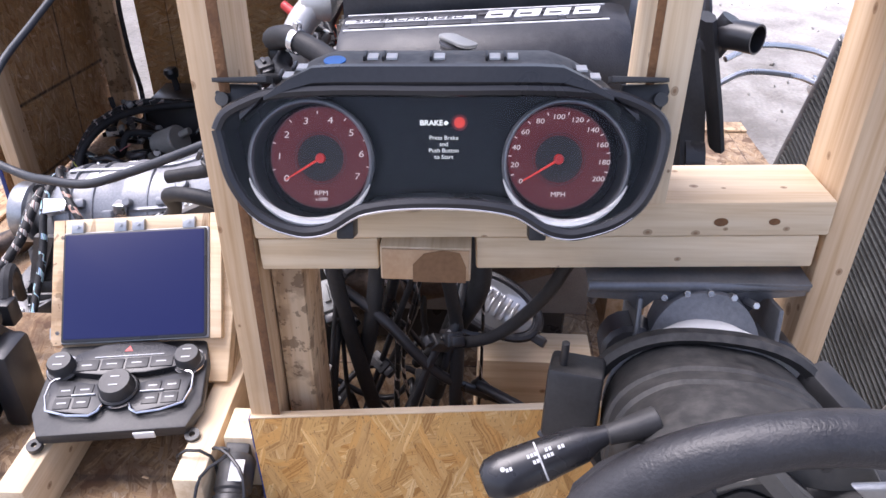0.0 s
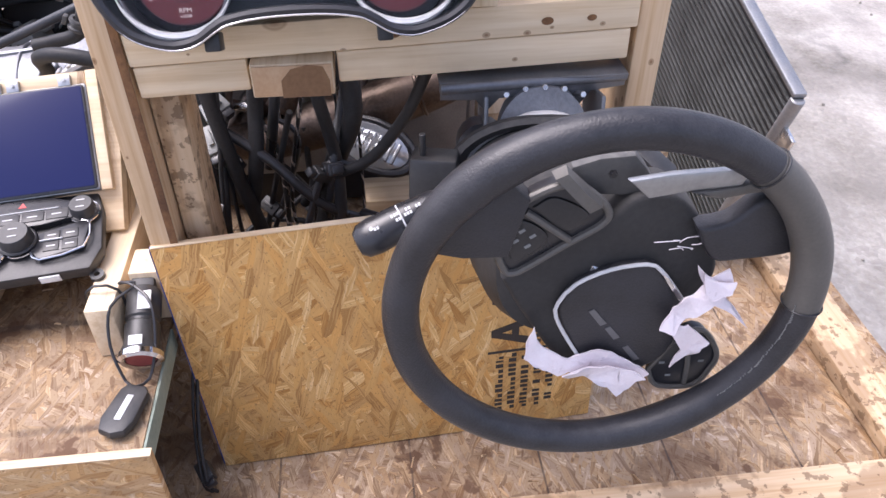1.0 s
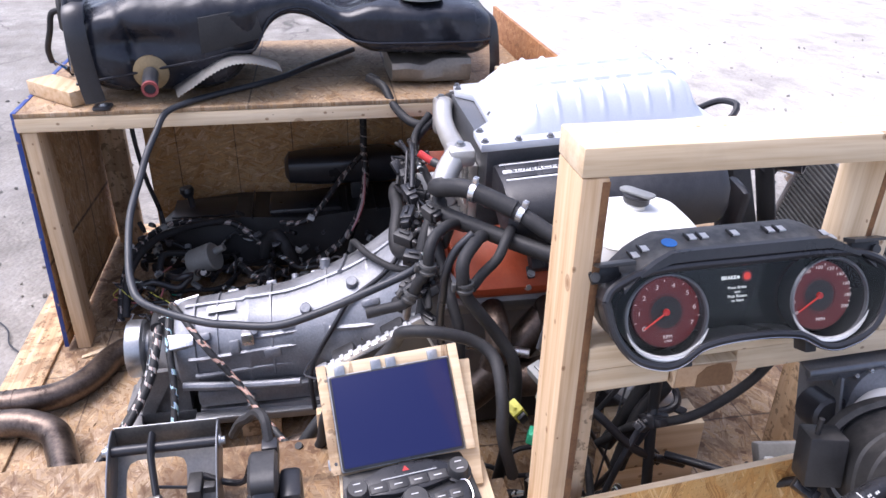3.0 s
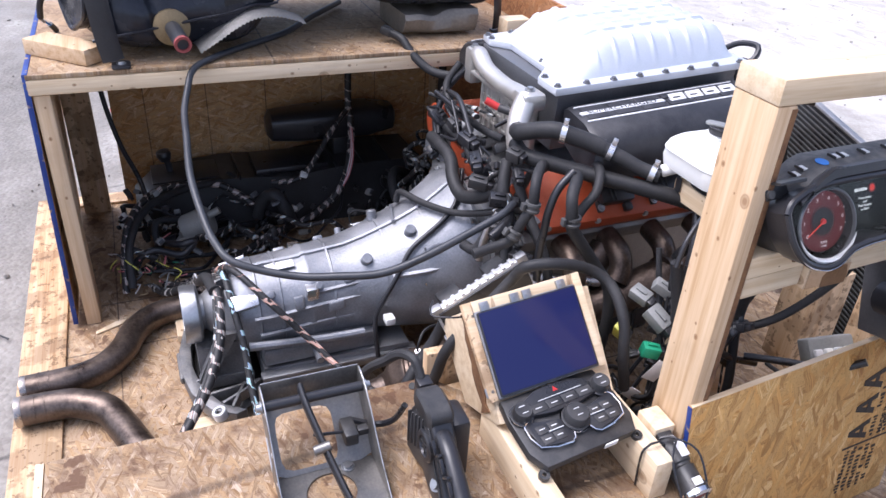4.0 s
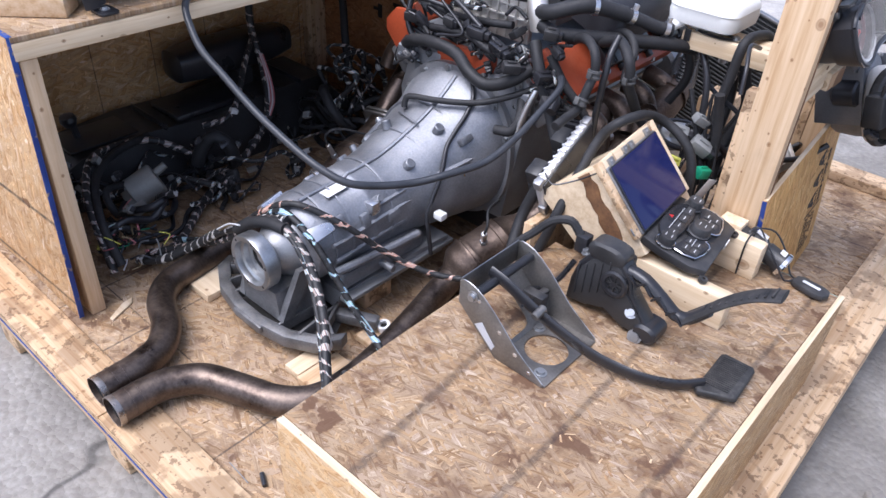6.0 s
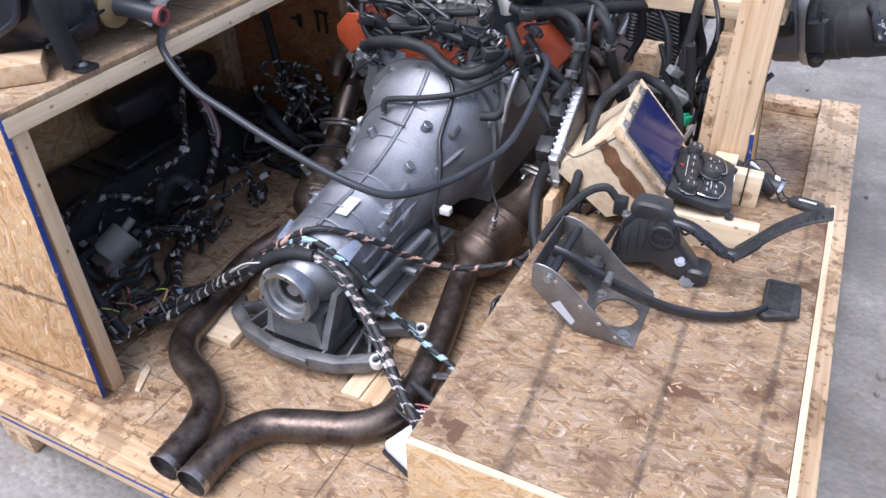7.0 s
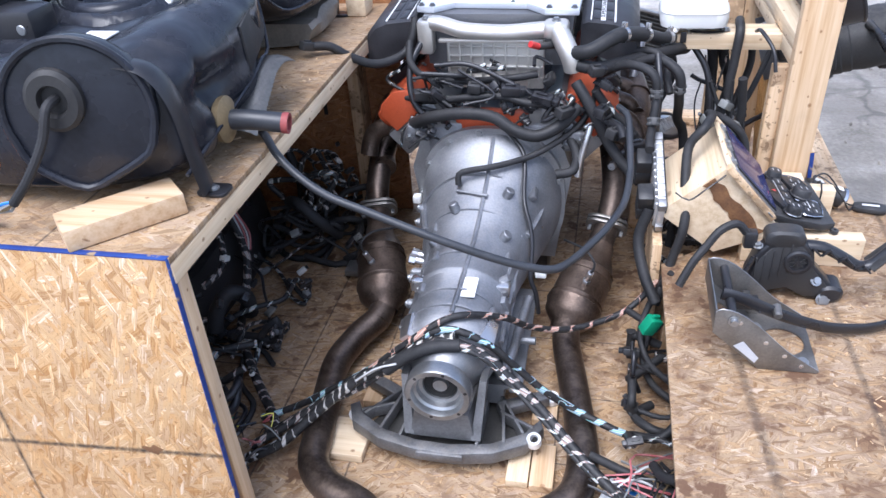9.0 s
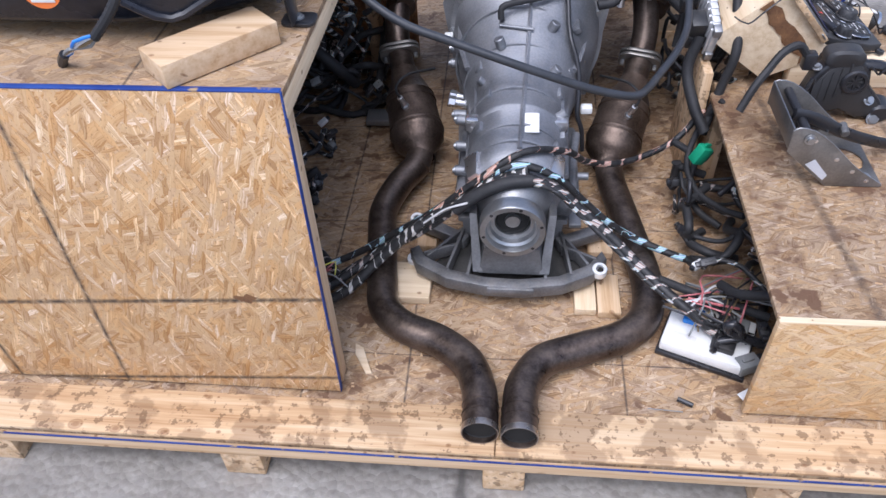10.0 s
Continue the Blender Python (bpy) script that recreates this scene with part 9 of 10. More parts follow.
# ---- fuse module by the box ----
def make_fuse_module():
    f = thing("fuse_module", "white wiring module with cut wires beside the box", "module", (0.44, 0.2, 0.0))
    m = axes((0.437, 0.200, 0.002), (0.176, -0.071, 0), z=(0, 0, 1))
    part("tray", box(-0.095, 0.095, -0.075, 0.075, 0, 0.012, 0.003, m), M["satin"], f)
    part("case", box(-0.09, 0.09, -0.07, 0.07, 0.0125, 0.042, 0.006, m), M["white"], f)
    part("socket", box(-0.06, -0.02, 0.0, 0.045, 0.0425, 0.056, 0.003, m), M["bluebit"], f, "blue plastic socket")
    part("socket", box(0.01, 0.06, -0.05, 0.0, 0.0425, 0.060, 0.004, m), M["black"], f)
    part("socket", box(0.02, 0.075, 0.015, 0.055, 0.0425, 0.058, 0.004, m), M["greyconn"], f)
    rng = random.Random(8)
    for i in range(14):
        a = m @ Vector((rng.uniform(-0.05, 0.08), rng.uniform(-0.05, 0.06), 0.055))
        b = Vector((rng.uniform(0.40, 0.56), rng.uniform(0.24, 0.34), rng.uniform(0.05, 0.11)))
        c = Vector((0.56 + rng.uniform(-0.02, 0.04), rng.uniform(0.22, 0.40), rng.uniform(0.03, 0.10)))
        part("wire", sweep([a, (a + b) / 2 + Vector((0, 0, 0.03)), b, c], 0.0022, 5, 0.02), M[rng.choice(("pinkwire", "satin", "satin", "amber", "greyconn"))], f)
    part("paper_label", box(-0.07, -0.02, -0.065, -0.03, 0.0425, 0.0432, 0.0002, m), M["paper"], f)
    return f


make_fuse_module()
hose("power_cable", [(0.33, 0.30, 0.10), (0.40, 0.28, 0.085), (0.48, 0.25, 0.08), (0.56, 0.22, 0.075)], 0.010, M["rubber"], "black power cable on the floor", "cable")
connector((0.505, 0.125, 0.03), (0, 0, 0.4), (0.05, 0.035, 0.030), "greyconn", "grey plug on the pallet floor")
tagged(part("paper_scrap", box(-0.022, 0.022, -0.014, 0.014, 0, 0.003, 0.001, Matrix.Translation((0.50, 0.055, 0.016)) @ Euler((0, 0.1, 0.6)).to_matrix().to_4x4()), M["paper"]), "scrap of white paper on the pallet", "paper")
tagged(part("wood_splinter", prism([(-0.045, -0.006), (0.03, -0.012), (0.05, 0.0), (0.02, 0.010), (-0.04, 0.006)], 0.005, Matrix.Translation((-0.322, 0.108, 0.001)) @ Matrix.Rotation(radians(118), 4, "Z"), 0.001), M["pale_x"]), "pale splinter of wood on the pallet floor", "wood chip")


# ---- engine control unit beside the wedge ----
def make_ecu():
    e = thing("engine_control_unit", "finned bare metal engine control unit standing on edge", "control unit", (0.478, 0.87, 0.40))
    m = Matrix.Translation((0.460, 0.893, 0.456)) @ Matrix.Rotation(radians(25), 4, "X") @ Matrix.Rotation(radians(3), 4, "Z")
    part("case", box(-0.009, 0.009, -0.108, 0.108, -0.050, 0.050, 0.003, m), M["ecu"], e)
    # Added black plate stands for this face lying shaded behind the wedge.
    part("back_plate", box(0.0094, 0.013, -0.104, 0.104, -0.047, 0.043, 0.001, m), M["satin"], e, "black plate added for the shade on the wedge side")
    for i in range(11):
        y = -0.10 + i * 0.02
        part("fin", box(-0.015, -0.0092, y - 0.003, y + 0.003, -0.046, 0.048, 0.001, m), M["ecu"], e)
        part("fin", box(-0.008, 0.008, y - 0.004, y + 0.004, 0.0502, 0.054, 0.001, m), M["ecu"], e)
    for y, z in ((-0.103, 0.044), (0.103, 0.044), (-0.103, -0.044), (0.103, -0.044)):
        part("lug", box(-0.010, 0.010, y - 0.012, y + 0.012, z - 0.012, z + 0.012, 0.003, m), M["alu_dark"], e)
    for z in (0.02, -0.026):
        part("plug", box(-0.055, -0.016, -0.085, -0.035, z - 0.022, z + 0.022, 0.005, m), M["black"], e, "black plug with lever")
        part("plug", box(-0.055, -0.016, 0.025, 0.075, z - 0.022, z + 0.022, 0.005, m), M["black"], e)
    part("cable_tie", sweep([(0.49, 0.76, 0.50), (0.52, 0.745, 0.49), (0.56, 0.775, 0.505), (0.60, 0.79, 0.535)], 0.002, 6), M["satin"], e)
    return e


make_ecu()
wood_block(0.452, 0.476, 0.76, 0.98, 0.0, 0.352, "dirty_z", "rough upright pine board carrying the control unit")
loom_line([(0.44, 0.82, 0.42), (0.42, 0.80, 0.34), (0.44, 0.74, 0.27), (0.47, 0.70, 0.22)], 0.014, "rubber", "thick black harness from the control unit")

loom_line([(0.47, 0.72, 0.20), (0.50, 0.765, 0.30), (0.522, 0.785, 0.40), (0.520, 0.86, 0.48), (0.525, 0.915, 0.545), (0.555, 0.925, 0.588), (0.577, 0.98, 0.598), (0.580, 1.05, 0.574), (0.605, 1.083, 0.553), (0.645, 1.087, 0.530), (0.677, 1.085, 0.495), (0.690, 1.085, 0.44), (0.685, 1.11, 0.34)], 0.0115, "rubber", "thick black taped harness arching behind the screen", 0.02, 10, 0.009)
hose("ribbed_boot", [(0.468, 1.46, 0.599), (0.461, 1.46, 0.506)], 0.021, M["greycable"], "ribbed grey rubber boot below the pine arm", "boot", step=0.005, ridged=0.18)
for dx in (-0.017, 0.014):
    loom_line([(0.616 + dx, 1.386, 0.69), (0.632 + dx, 1.39, 0.60), (0.648 + 1.6 * dx, 1.395, 0.52), (0.638 + dx, 1.36, 0.42), (0.628 + 2 * dx, 1.33, 0.30)], 0.015, "rubber", "thick taped harness hanging from the pine arm", 0.02, 10, 0.009)

# wiring and hoses between engine and gearbox
BAY = "black taped wiring across the back of the engine"
loom_line([(-0.20, 1.03, 0.53), (-0.14, 1.0, 0.565), (-0.05, 0.985, 0.585), (0.03, 0.982, 0.578), (0.09, 0.968, 0.548), (0.15, 0.968, 0.535), (0.21, 0.99, 0.56), (0.25, 1.02, 0.60)], 0.0165, "rubber", BAY, 0.03, 10, 0.007)
loom_line([(-0.22, 1.05, 0.60), (-0.12, 1.025, 0.605), (-0.03, 1.012, 0.620), (0.05, 1.01, 0.625), (0.12, 1.0, 0.612), (0.2, 1.0, 0.61)], 0.010, "rubber", BAY)
loom_line([(-0.21, 1.10, 0.74), (-0.20, 1.06, 0.69), (-0.15, 1.05, 0.655), (-0.05, 1.06, 0.645), (0.06, 1.06, 0.655), (0.14, 1.07, 0.665)], 0.010, "rubber", BAY)
loom_line([(-0.17, 1.12, 0.75), (-0.205, 1.07, 0.68), (-0.195, 1.03, 0.60), (-0.15, 1.02, 0.55), (-0.10, 1.0, 0.555)], 0.009, "satin", BAY)
loom_line([(0.042, 1.012, 0.550), (0.085, 0.988, 0.516), (0.113, 0.962, 0.486), (0.121, 0.927, 0.452), (0.124, 0.884, 0.420), (0.131, 0.845, 0.391), (0.146, 0.818, 0.355), (0.155, 0.793, 0.317), (0.156, 0.770, 0.275), (0.156, 0.75, 0.23), (0.170, 0.745, 0.19), (0.178, 0.75, 0.12)], 0.0062, "satin", "thin black lead laid along the gearbox")
hose("breather_hose", [(-0.047, 0.868, 0.435), (-0.046, 0.874, 0.462), (-0.02, 0.882, 0.470), (0.05, 0.905, 0.475), (0.137, 0.952, 0.485), (0.21, 0.995, 0.515), (0.256, 1.028, 0.545), (0.285, 1.045, 0.60), (0.30, 1.06, 0.66)], 0.0085, M["rubber"], "black breather hose across the bell housing", "hose")
loom_line([(0.24, 1.03, 0.66), (0.27, 1.01, 0.62), (0.30, 1.0, 0.57), (0.33, 1.0, 0.51), (0.37, 0.98, 0.46), (0.42, 0.95, 0.42)], 0.0145, "rubber", BAY, 0.03, 10, 0.007)
loom_line([(0.29, 1.03, 0.64), (0.33, 1.04, 0.58), (0.38, 1.05, 0.53), (0.42, 1.06, 0.47), (0.44, 1.05, 0.38), (0.43, 1.02, 0.28)], 0.0115, "rubber", BAY)
loom_line([(0.37, 0.94, 0.545), (0.36, 0.97, 0.56), (0.33, 1.0, 0.565), (0.29, 1.01, 0.58)], 0.013, "satin", BAY)
loom_line([(0.22, 1.03, 0.52), (0.25, 0.99, 0.48), (0.245, 0.965, 0.44), (0.20, 0.955, 0.43)], 0.0125, "rubber", BAY, 0.05, 10, 0.005)
hose("metal_pipe", [(0.285, 1.0, 0.56), (0.275, 0.985, 0.52), (0.262, 0.975, 0.46), (0.258, 0.97, 0.42)], 0.0095, M["alu_bright"], "bare metal pipe behind the engine", "pipe")
for (x, y, z, rz, sx) in ((0.075, 1.005, 0.645, 0.2, 0.05), (0.16, 0.99, 0.628, -0.3, 0.055), (0.215, 0.975, 0.60, 0.9, 0.045), (-0.02, 1.01, 0.648, 0.0, 0.035), (0.31, 0.985, 0.60, 1.2, 0.05), (0.345, 0.97, 0.55, 1.0, 0.045), (-0.17, 1.02, 0.62, 0.4, 0.04), (0.40, 1.0, 0.50, 0.6, 0.05), (0.29, 1.02, 0.695, 0.5, 0.035)):
    connector((x, y, z), (0.2, 0.1, rz), (sx, 0.028, 0.026), "black" if sx < 0.05 else "satin", "black wiring plug at the back of the engine")
rng = random.Random(21)
for i in range(22):
    a = Vector((rng.uniform(-0.20, 0.33), rng.uniform(0.99, 1.06), rng.uniform(0.52, 0.70)))
    b = a + Vector((rng.uniform(-0.12, 0.12), rng.uniform(-0.03, 0.04), rng.uniform(-0.07, 0.05)))
    c = b + Vector((rng.uniform(-0.10, 0.10), rng.uniform(-0.03, 0.03), rng.uniform(-0.07, 0.03)))
    for p in (a, b, c):
        p.y = max(p.y, 0.985 if p.z > 0.55 else 1.0)
    loom_line([a, b, c], rng.choice((0.004, 0.005, 0.007)), rng.choice(("satin", "rubber", "rubber", "satin", "loom")), BAY, 0, 8)
TRUNK = "thick black taped harness rising beside the engine"
loom_line([(0.38, 1.11, 0.68), (0.44, 1.085, 0.705), (0.485, 1.050, 0.69), (0.50, 1.045, 0.660), (0.50, 1.050, 0.625), (0.505, 1.076, 0.585), (0.51, 1.116, 0.528), (0.53, 1.144, 0.48), (0.54, 1.15, 0.40), (0.54, 1.14, 0.28), (0.53, 1.12, 0.12)], 0.0125, "rubber", TRUNK, 0.03, 10, 0.007)
loom_line([(0.30, 1.09, 0.66), (0.36, 1.05, 0.70), (0.41, 1.01, 0.705), (0.435, 0.993, 0.685), (0.44, 0.989, 0.65), (0.44, 0.972, 0.622), (0.435, 0.950, 0.575), (0.43, 0.905, 0.560), (0.43, 0.870, 0.553)], 0.0110, "rubber", TRUNK, 0.03, 10, 0.007)
loom_line([(0.44, 1.076, 0.718), (0.445, 1.041, 0.685), (0.45, 1.023, 0.644), (0.45, 1.018, 0.596), (0.45, 1.013, 0.531), (0.45, 1.02, 0.42)], 0.0085, "satin", TRUNK)
loom_line([(0.34, 1.18, 0.67), (0.40, 1.16, 0.70), (0.44, 1.14, 0.70), (0.465, 1.119, 0.675), (0.47, 1.090, 0.647), (0.48, 1.065, 0.62)], 0.0100, "rubber", TRUNK)
for p, d in (((0.44, 0.989, 0.650), (0, 0.15, 1)), ((0.437, 0.955, 0.59), (0, 0.5, 1)), ((0.50, 1.050, 0.640), (0, 0, 1))):
    t = thing("harness_collar", "grey plastic collar on a taped harness", "collar", p, group="harness collars")
    part("ring", lathe([(-0.010, 0.011), (-0.010, 0.016), (-0.005, 0.017), (-0.003, 0.0148), (0.003, 0.0148), (0.005, 0.017), (0.010, 0.016), (0.010, 0.011)], axes(p, d, z=(1, 0, 0)), 22), M["dusty"], t)
    part("catch", box(-0.008, 0.008, 0.018, 0.025, -0.006, 0.006, 0.001, axes(p, d, z=(1, 0, 0))), M["dusty"], t)
# small plugs, brackets and short leads crowded round the back of the engine
rng = random.Random(58)
for i in range(26):
    at = Vector((rng.uniform(-0.20, 0.36), rng.uniform(1.0, 1.05), rng.uniform(0.50, 0.66)))
    kind = rng.choice(("black", "black", "satin", "satin", "greyconn"))
    connector(at, (rng.uniform(-0.8, 0.8), rng.uniform(-0.8, 0.8), rng.uniform(-1.6, 1.6)), (rng.uniform(0.022, 0.042), rng.uniform(0.016, 0.026), rng.uniform(0.014, 0.024)), kind, "small dark plug at the back of the engine")
    b = at + Vector((rng.uniform(-0.05, 0.05), rng.uniform(-0.02, 0.03), rng.uniform(-0.04, 0.04)))
    c = b + Vector((rng.uniform(-0.08, 0.08), rng.uniform(-0.01, 0.03), rng.uniform(-0.06, 0.02)))
    loom_line([at, b, c], rng.choice((0.003, 0.004, 0.005)), rng.choice(("satin", "rubber", "satin", "loom")), BAY, 0, 6)
for x, y, z, w, h, q in ((-0.19, 1.03, 0.50, 0.07, 0.05, 0.3), (-0.13, 1.02, 0.545, 0.05, 0.035, -0.2), (0.24, 1.02, 0.50, 0.05, 0.06, 0.1), (0.32, 1.05, 0.55, 0.06, 0.04, 0.5)):
    m = Matrix.Translation((x, y, z)) @ Euler((0.2, q, q)).to_matrix().to_4x4()
    k = thing("engine_bracket", "cast aluminium bracket bolted to the engine", "bracket", (x, y, z), group="engine brackets")
    part("plate", box(-w / 2, w / 2, -0.010, 0.010, -h / 2, h / 2, 0.004, m), M["alu"], k)
    for dx in (-0.32, 0.32):
        part("bolt", bolt(m @ Vector((dx * w, -0.010, dx * h * 0.5)), m.to_3x3() @ Vector((0, -1, 0)), 0.007, 0.009), M["steel"], k)
hose("heater_hose", [(0.475, 1.36, 0.655), (0.50, 1.37, 0.61), (0.505, 1.37, 0.55), (0.475, 1.36, 0.48)], 0.012, M["rubber"], "black heater hose beside the engine", "hose")
hose("heater_hose", [(0.545, 1.315, 0.668), (0.59, 1.29, 0.60), (0.61, 1.27, 0.50), (0.61, 1.25, 0.40)], 0.009, M["satin"], "thin black hose beside the engine", "hose")

# taped bundles hung over the cross board
for dx, dz in ((0.015, 0.0),):
    loom_line([(0.66 + dx, 1.395, 0.62), (0.66 + dx, 1.40, 0.70), (0.65 + dx, 1.34, 0.722), (0.645 + dx, 1.275, 0.715), (0.64 + dx, 1.262, 0.64), (0.635 + dx, 1.25, 0.54), (0.66 + dx, 1.24, 0.45), (0.655, 1.22, 0.36)], 0.0125, "rubber", "thick taped harness hung over the pine arm")
loom_line([(0.70, 1.27, 0.718), (0.70, 1.20, 0.74), (0.725, 1.14, 0.71), (0.735, 1.12, 0.66)], 0.005, "satin", "thin black cable over the pine arm")
for x, y, q in ((0.70, 1.335, 0.012),):
    loom_line([(x, y, 0.70), (x + q, y + 0.01, 0.60), (x - q, y + 0.03, 0.45), (x + 0.01, y + 0.02 + q, 0.30), (x - 0.02, y + 0.06, 0.15), (x - 0.06, y + 0.05, 0.03)], 0.010, "rubber", "thick taped harness hanging behind the beam")
loom_line([(0.80, 1.50, 0.66), (0.78, 1.47, 0.58), (0.74, 1.42, 0.49), (0.70, 1.37, 0.44), (0.66, 1.34, 0.40), (0.62, 1.30, 0.33)], 0.0085, "rubber", "black harness slanting behind the beam")
loom_line([(0.70, 1.40, 0.36), (0.76, 1.46, 0.375), (0.82, 1.51, 0.39), (0.86, 1.55, 0.43)], 0.008, "satin", "black cable to the steering column")
loom_line([(0.66, 1.20, 0.50), (0.68, 1.26, 0.46), (0.70, 1.34, 0.38), (0.70, 1.44, 0.33)], 0.008, "satin", "black harness slanting behind the beam")
loom_line([(0.67, 1.18, 0.62), (0.685, 1.20, 0.50), (0.68, 1.22, 0.38), (0.66, 1.24, 0.25), (0.62, 1.26, 0.10)], 0.012, "rubber", "thick taped harness hanging behind the beam")
for (x, y, z) in ((0.955, 1.475, 0.525), (0.94, 1.49, 0.55)):
    connector((x, y, z), (0.6, 0.4, 0.8), (0.03, 0.022, 0.018), "satin", "black plug under the column switch")

# thin leads and plugs tangled behind the dash
rng = random.Random(93)
for i in range(12):
    a = Vector((rng.uniform(0.56, 0.70), rng.uniform(1.19, 1.42), rng.uniform(0.42, 0.64)))
    b = Vector((rng.uniform(0.56, 0.71), a.y + rng.uniform(-0.08, 0.08), rng.uniform(0.25, 0.45)))
    c = Vector((rng.uniform(0.54, 0.70), b.y + rng.uniform(-0.10, 0.10), rng.uniform(0.05, 0.25)))
    d = Vector((c.x - rng.uniform(0.0, 0.06), c.y + rng.uniform(-0.08, 0.08), rng.uniform(0.02, 0.08)))
    for p in (b, c, d):
        p.y = min(max(p.y, 1.18), 1.50)
    loom_line([a, b, c, d], rng.choice((0.0025, 0.0035, 0.005, 0.0065)), rng.choice(("satin", "rubber", "satin", "rubber", "loom_w", "greycable")), "thin black lead hanging behind the dash", 0, 6)
    if i % 3 == 0:
        connector(b, (rng.uniform(-0.8, 0.8), rng.uniform(-0.8, 0.8), rng.uniform(-1.5, 1.5)), (rng.uniform(0.025, 0.04), rng.uniform(0.018, 0.026), rng.uniform(0.016, 0.022)), rng.choice(("black", "satin", "greyconn", "black")), "small plug on a lead behind the dash")
connector((0.66, 1.178, 0.482), (0.3, 0.5, 0.4), (0.05, 0.034, 0.030), "greyconn", "large grey plug behind the dash")
connector((0.655, 1.192, 0.452), (0.6, 0.2, 0.9), (0.042, 0.026, 0.026), "black", "large black plug behind the dash")
tagged(part("paper_tag", box(-0.012, 0.012, -0.0006, 0.0006, -0.02, 0.02, 0.0002, Matrix.Translation((0.645, 1.168, 0.275)) @ Euler((0.3, 0.5, 1.0)).to_matrix().to_4x4()), M["paper"]), "white paper tag hanging on a wire", "tag")


for q, rad in ((0.002, 0.0030), (-0.005, 0.0024)):
    loom_line([(0.84, 1.168 + q, 0.30), (0.872, 1.135 + q, 0.24), (0.905, 1.122 + q, 0.17), (0.945, 1.120 + q, 0.11 + q), (0.975, 1.124 + q, 0.05), (0.96, 1.128 + q, 0.006)], rad, "rubber", "black lead slipped past the kick panel", 0, 8)
connector((0.955, 1.120, 0.055), (0.3, 0.2, 0.5), (0.034, 0.022, 0.022), "black", "black plug lying beside the box end")


# ---- headlamp and blocks behind the kick panel ----
def make_headlamp():
    h = thing("headlamp", "clear ribbed headlamp lying behind the kick panel", "headlamp", (0.52, 1.48, 0.26))
    m = axes((0.510, 1.425, 0.368), (0.62, -0.20, 0.75), z=(0, 0.25, 1)) @ Matrix.Diagonal((0.7, 0.86, 0.44, 1))
    part("bowl", lathe([(-0.09, 0.0), (-0.085, 0.05), (-0.03, 0.085), (0.0, 0.095), (0.006, 0.092), (0.004, 0.085), (-0.04, 0.04), (-0.05, 0.0)], m, 32), M["alu_dark"], h)
    part("lens", lathe([(0.0, 0.088), (0.012, 0.085), (0.024, 0.06), (0.030, 0.03), (0.031, 0.0)], m, 32), M["lens"], h, "clear ribbed lens")
    for i in range(9):
        y = -0.06 + i * 0.015
        part("lens_rib", box(0.020, 0.032, y - 0.003, y + 0.003, -0.045, 0.045, 0.002, m), M["lens"], h)
    part("frame", sweep([m @ Vector((0.004, 0.098 * math.cos(a), 0.098 * math.sin(a))) for a in [radians(q) for q in range(0, 361, 15)]], 0.008, 8), M["satin"], h)
    part("lug", box(-0.01, 0.01, 0.09, 0.125, -0.045, -0.01, 0.004, m), M["satin"], h)
    return h


make_headlamp()


def make_relay_box():
    r = thing("relay_box", "grey relay box with white plugs behind the kick panel", "relay box", (0.72, 1.66, 0.0))
    m = axes((0.715, 1.655, 0.300), (0.25, 1, 0.1), z=(0.75, -0.2, 0.62))
    part("case", box(-0.055, 0.055, -0.050, 0.050, -0.030, 0.018, 0.006, m), M["greyconn"], r)
    for i in range(4):
        part("plug", box(-0.046 + 0.024 * i, -0.028 + 0.024 * i, -0.030, 0.024, 0.016, 0.030, 0.003, m), M["white" if i % 2 else "mark"], r, "white plug")
    part("lead", sweep([m @ Vector((0.05, 0, 0.0)), m @ Vector((0.09, 0.0, 0.02)), (0.70, 1.76, 0.20), (0.69, 1.74, 0.06)], 0.007, 8), M["rubber"], r)
    part("stay", box(0.690, 0.705, 1.645, 1.675, 0.0005, 0.285, 0.002), M["grey_steel"], r)
    return r


make_relay_box()

wood_block(0.42, 0.505, 1.40, 1.60, 0.0, 0.038, "pine_y", "pine block under the headlamp")
wood_block(0.42, 0.505, 1.395, 1.60, 0.0385, 0.128, "pine_y", "pine block under the headlamp")
wood_block(0.42, 0.505, 1.40, 1.605, 0.1285, 0.24, "pale_y", "pine block under the headlamp")
wood_block(0.56, 0.70, 1.55, 1.64, 0.0, 0.038, "pine_x", "pine offcut on the floor")



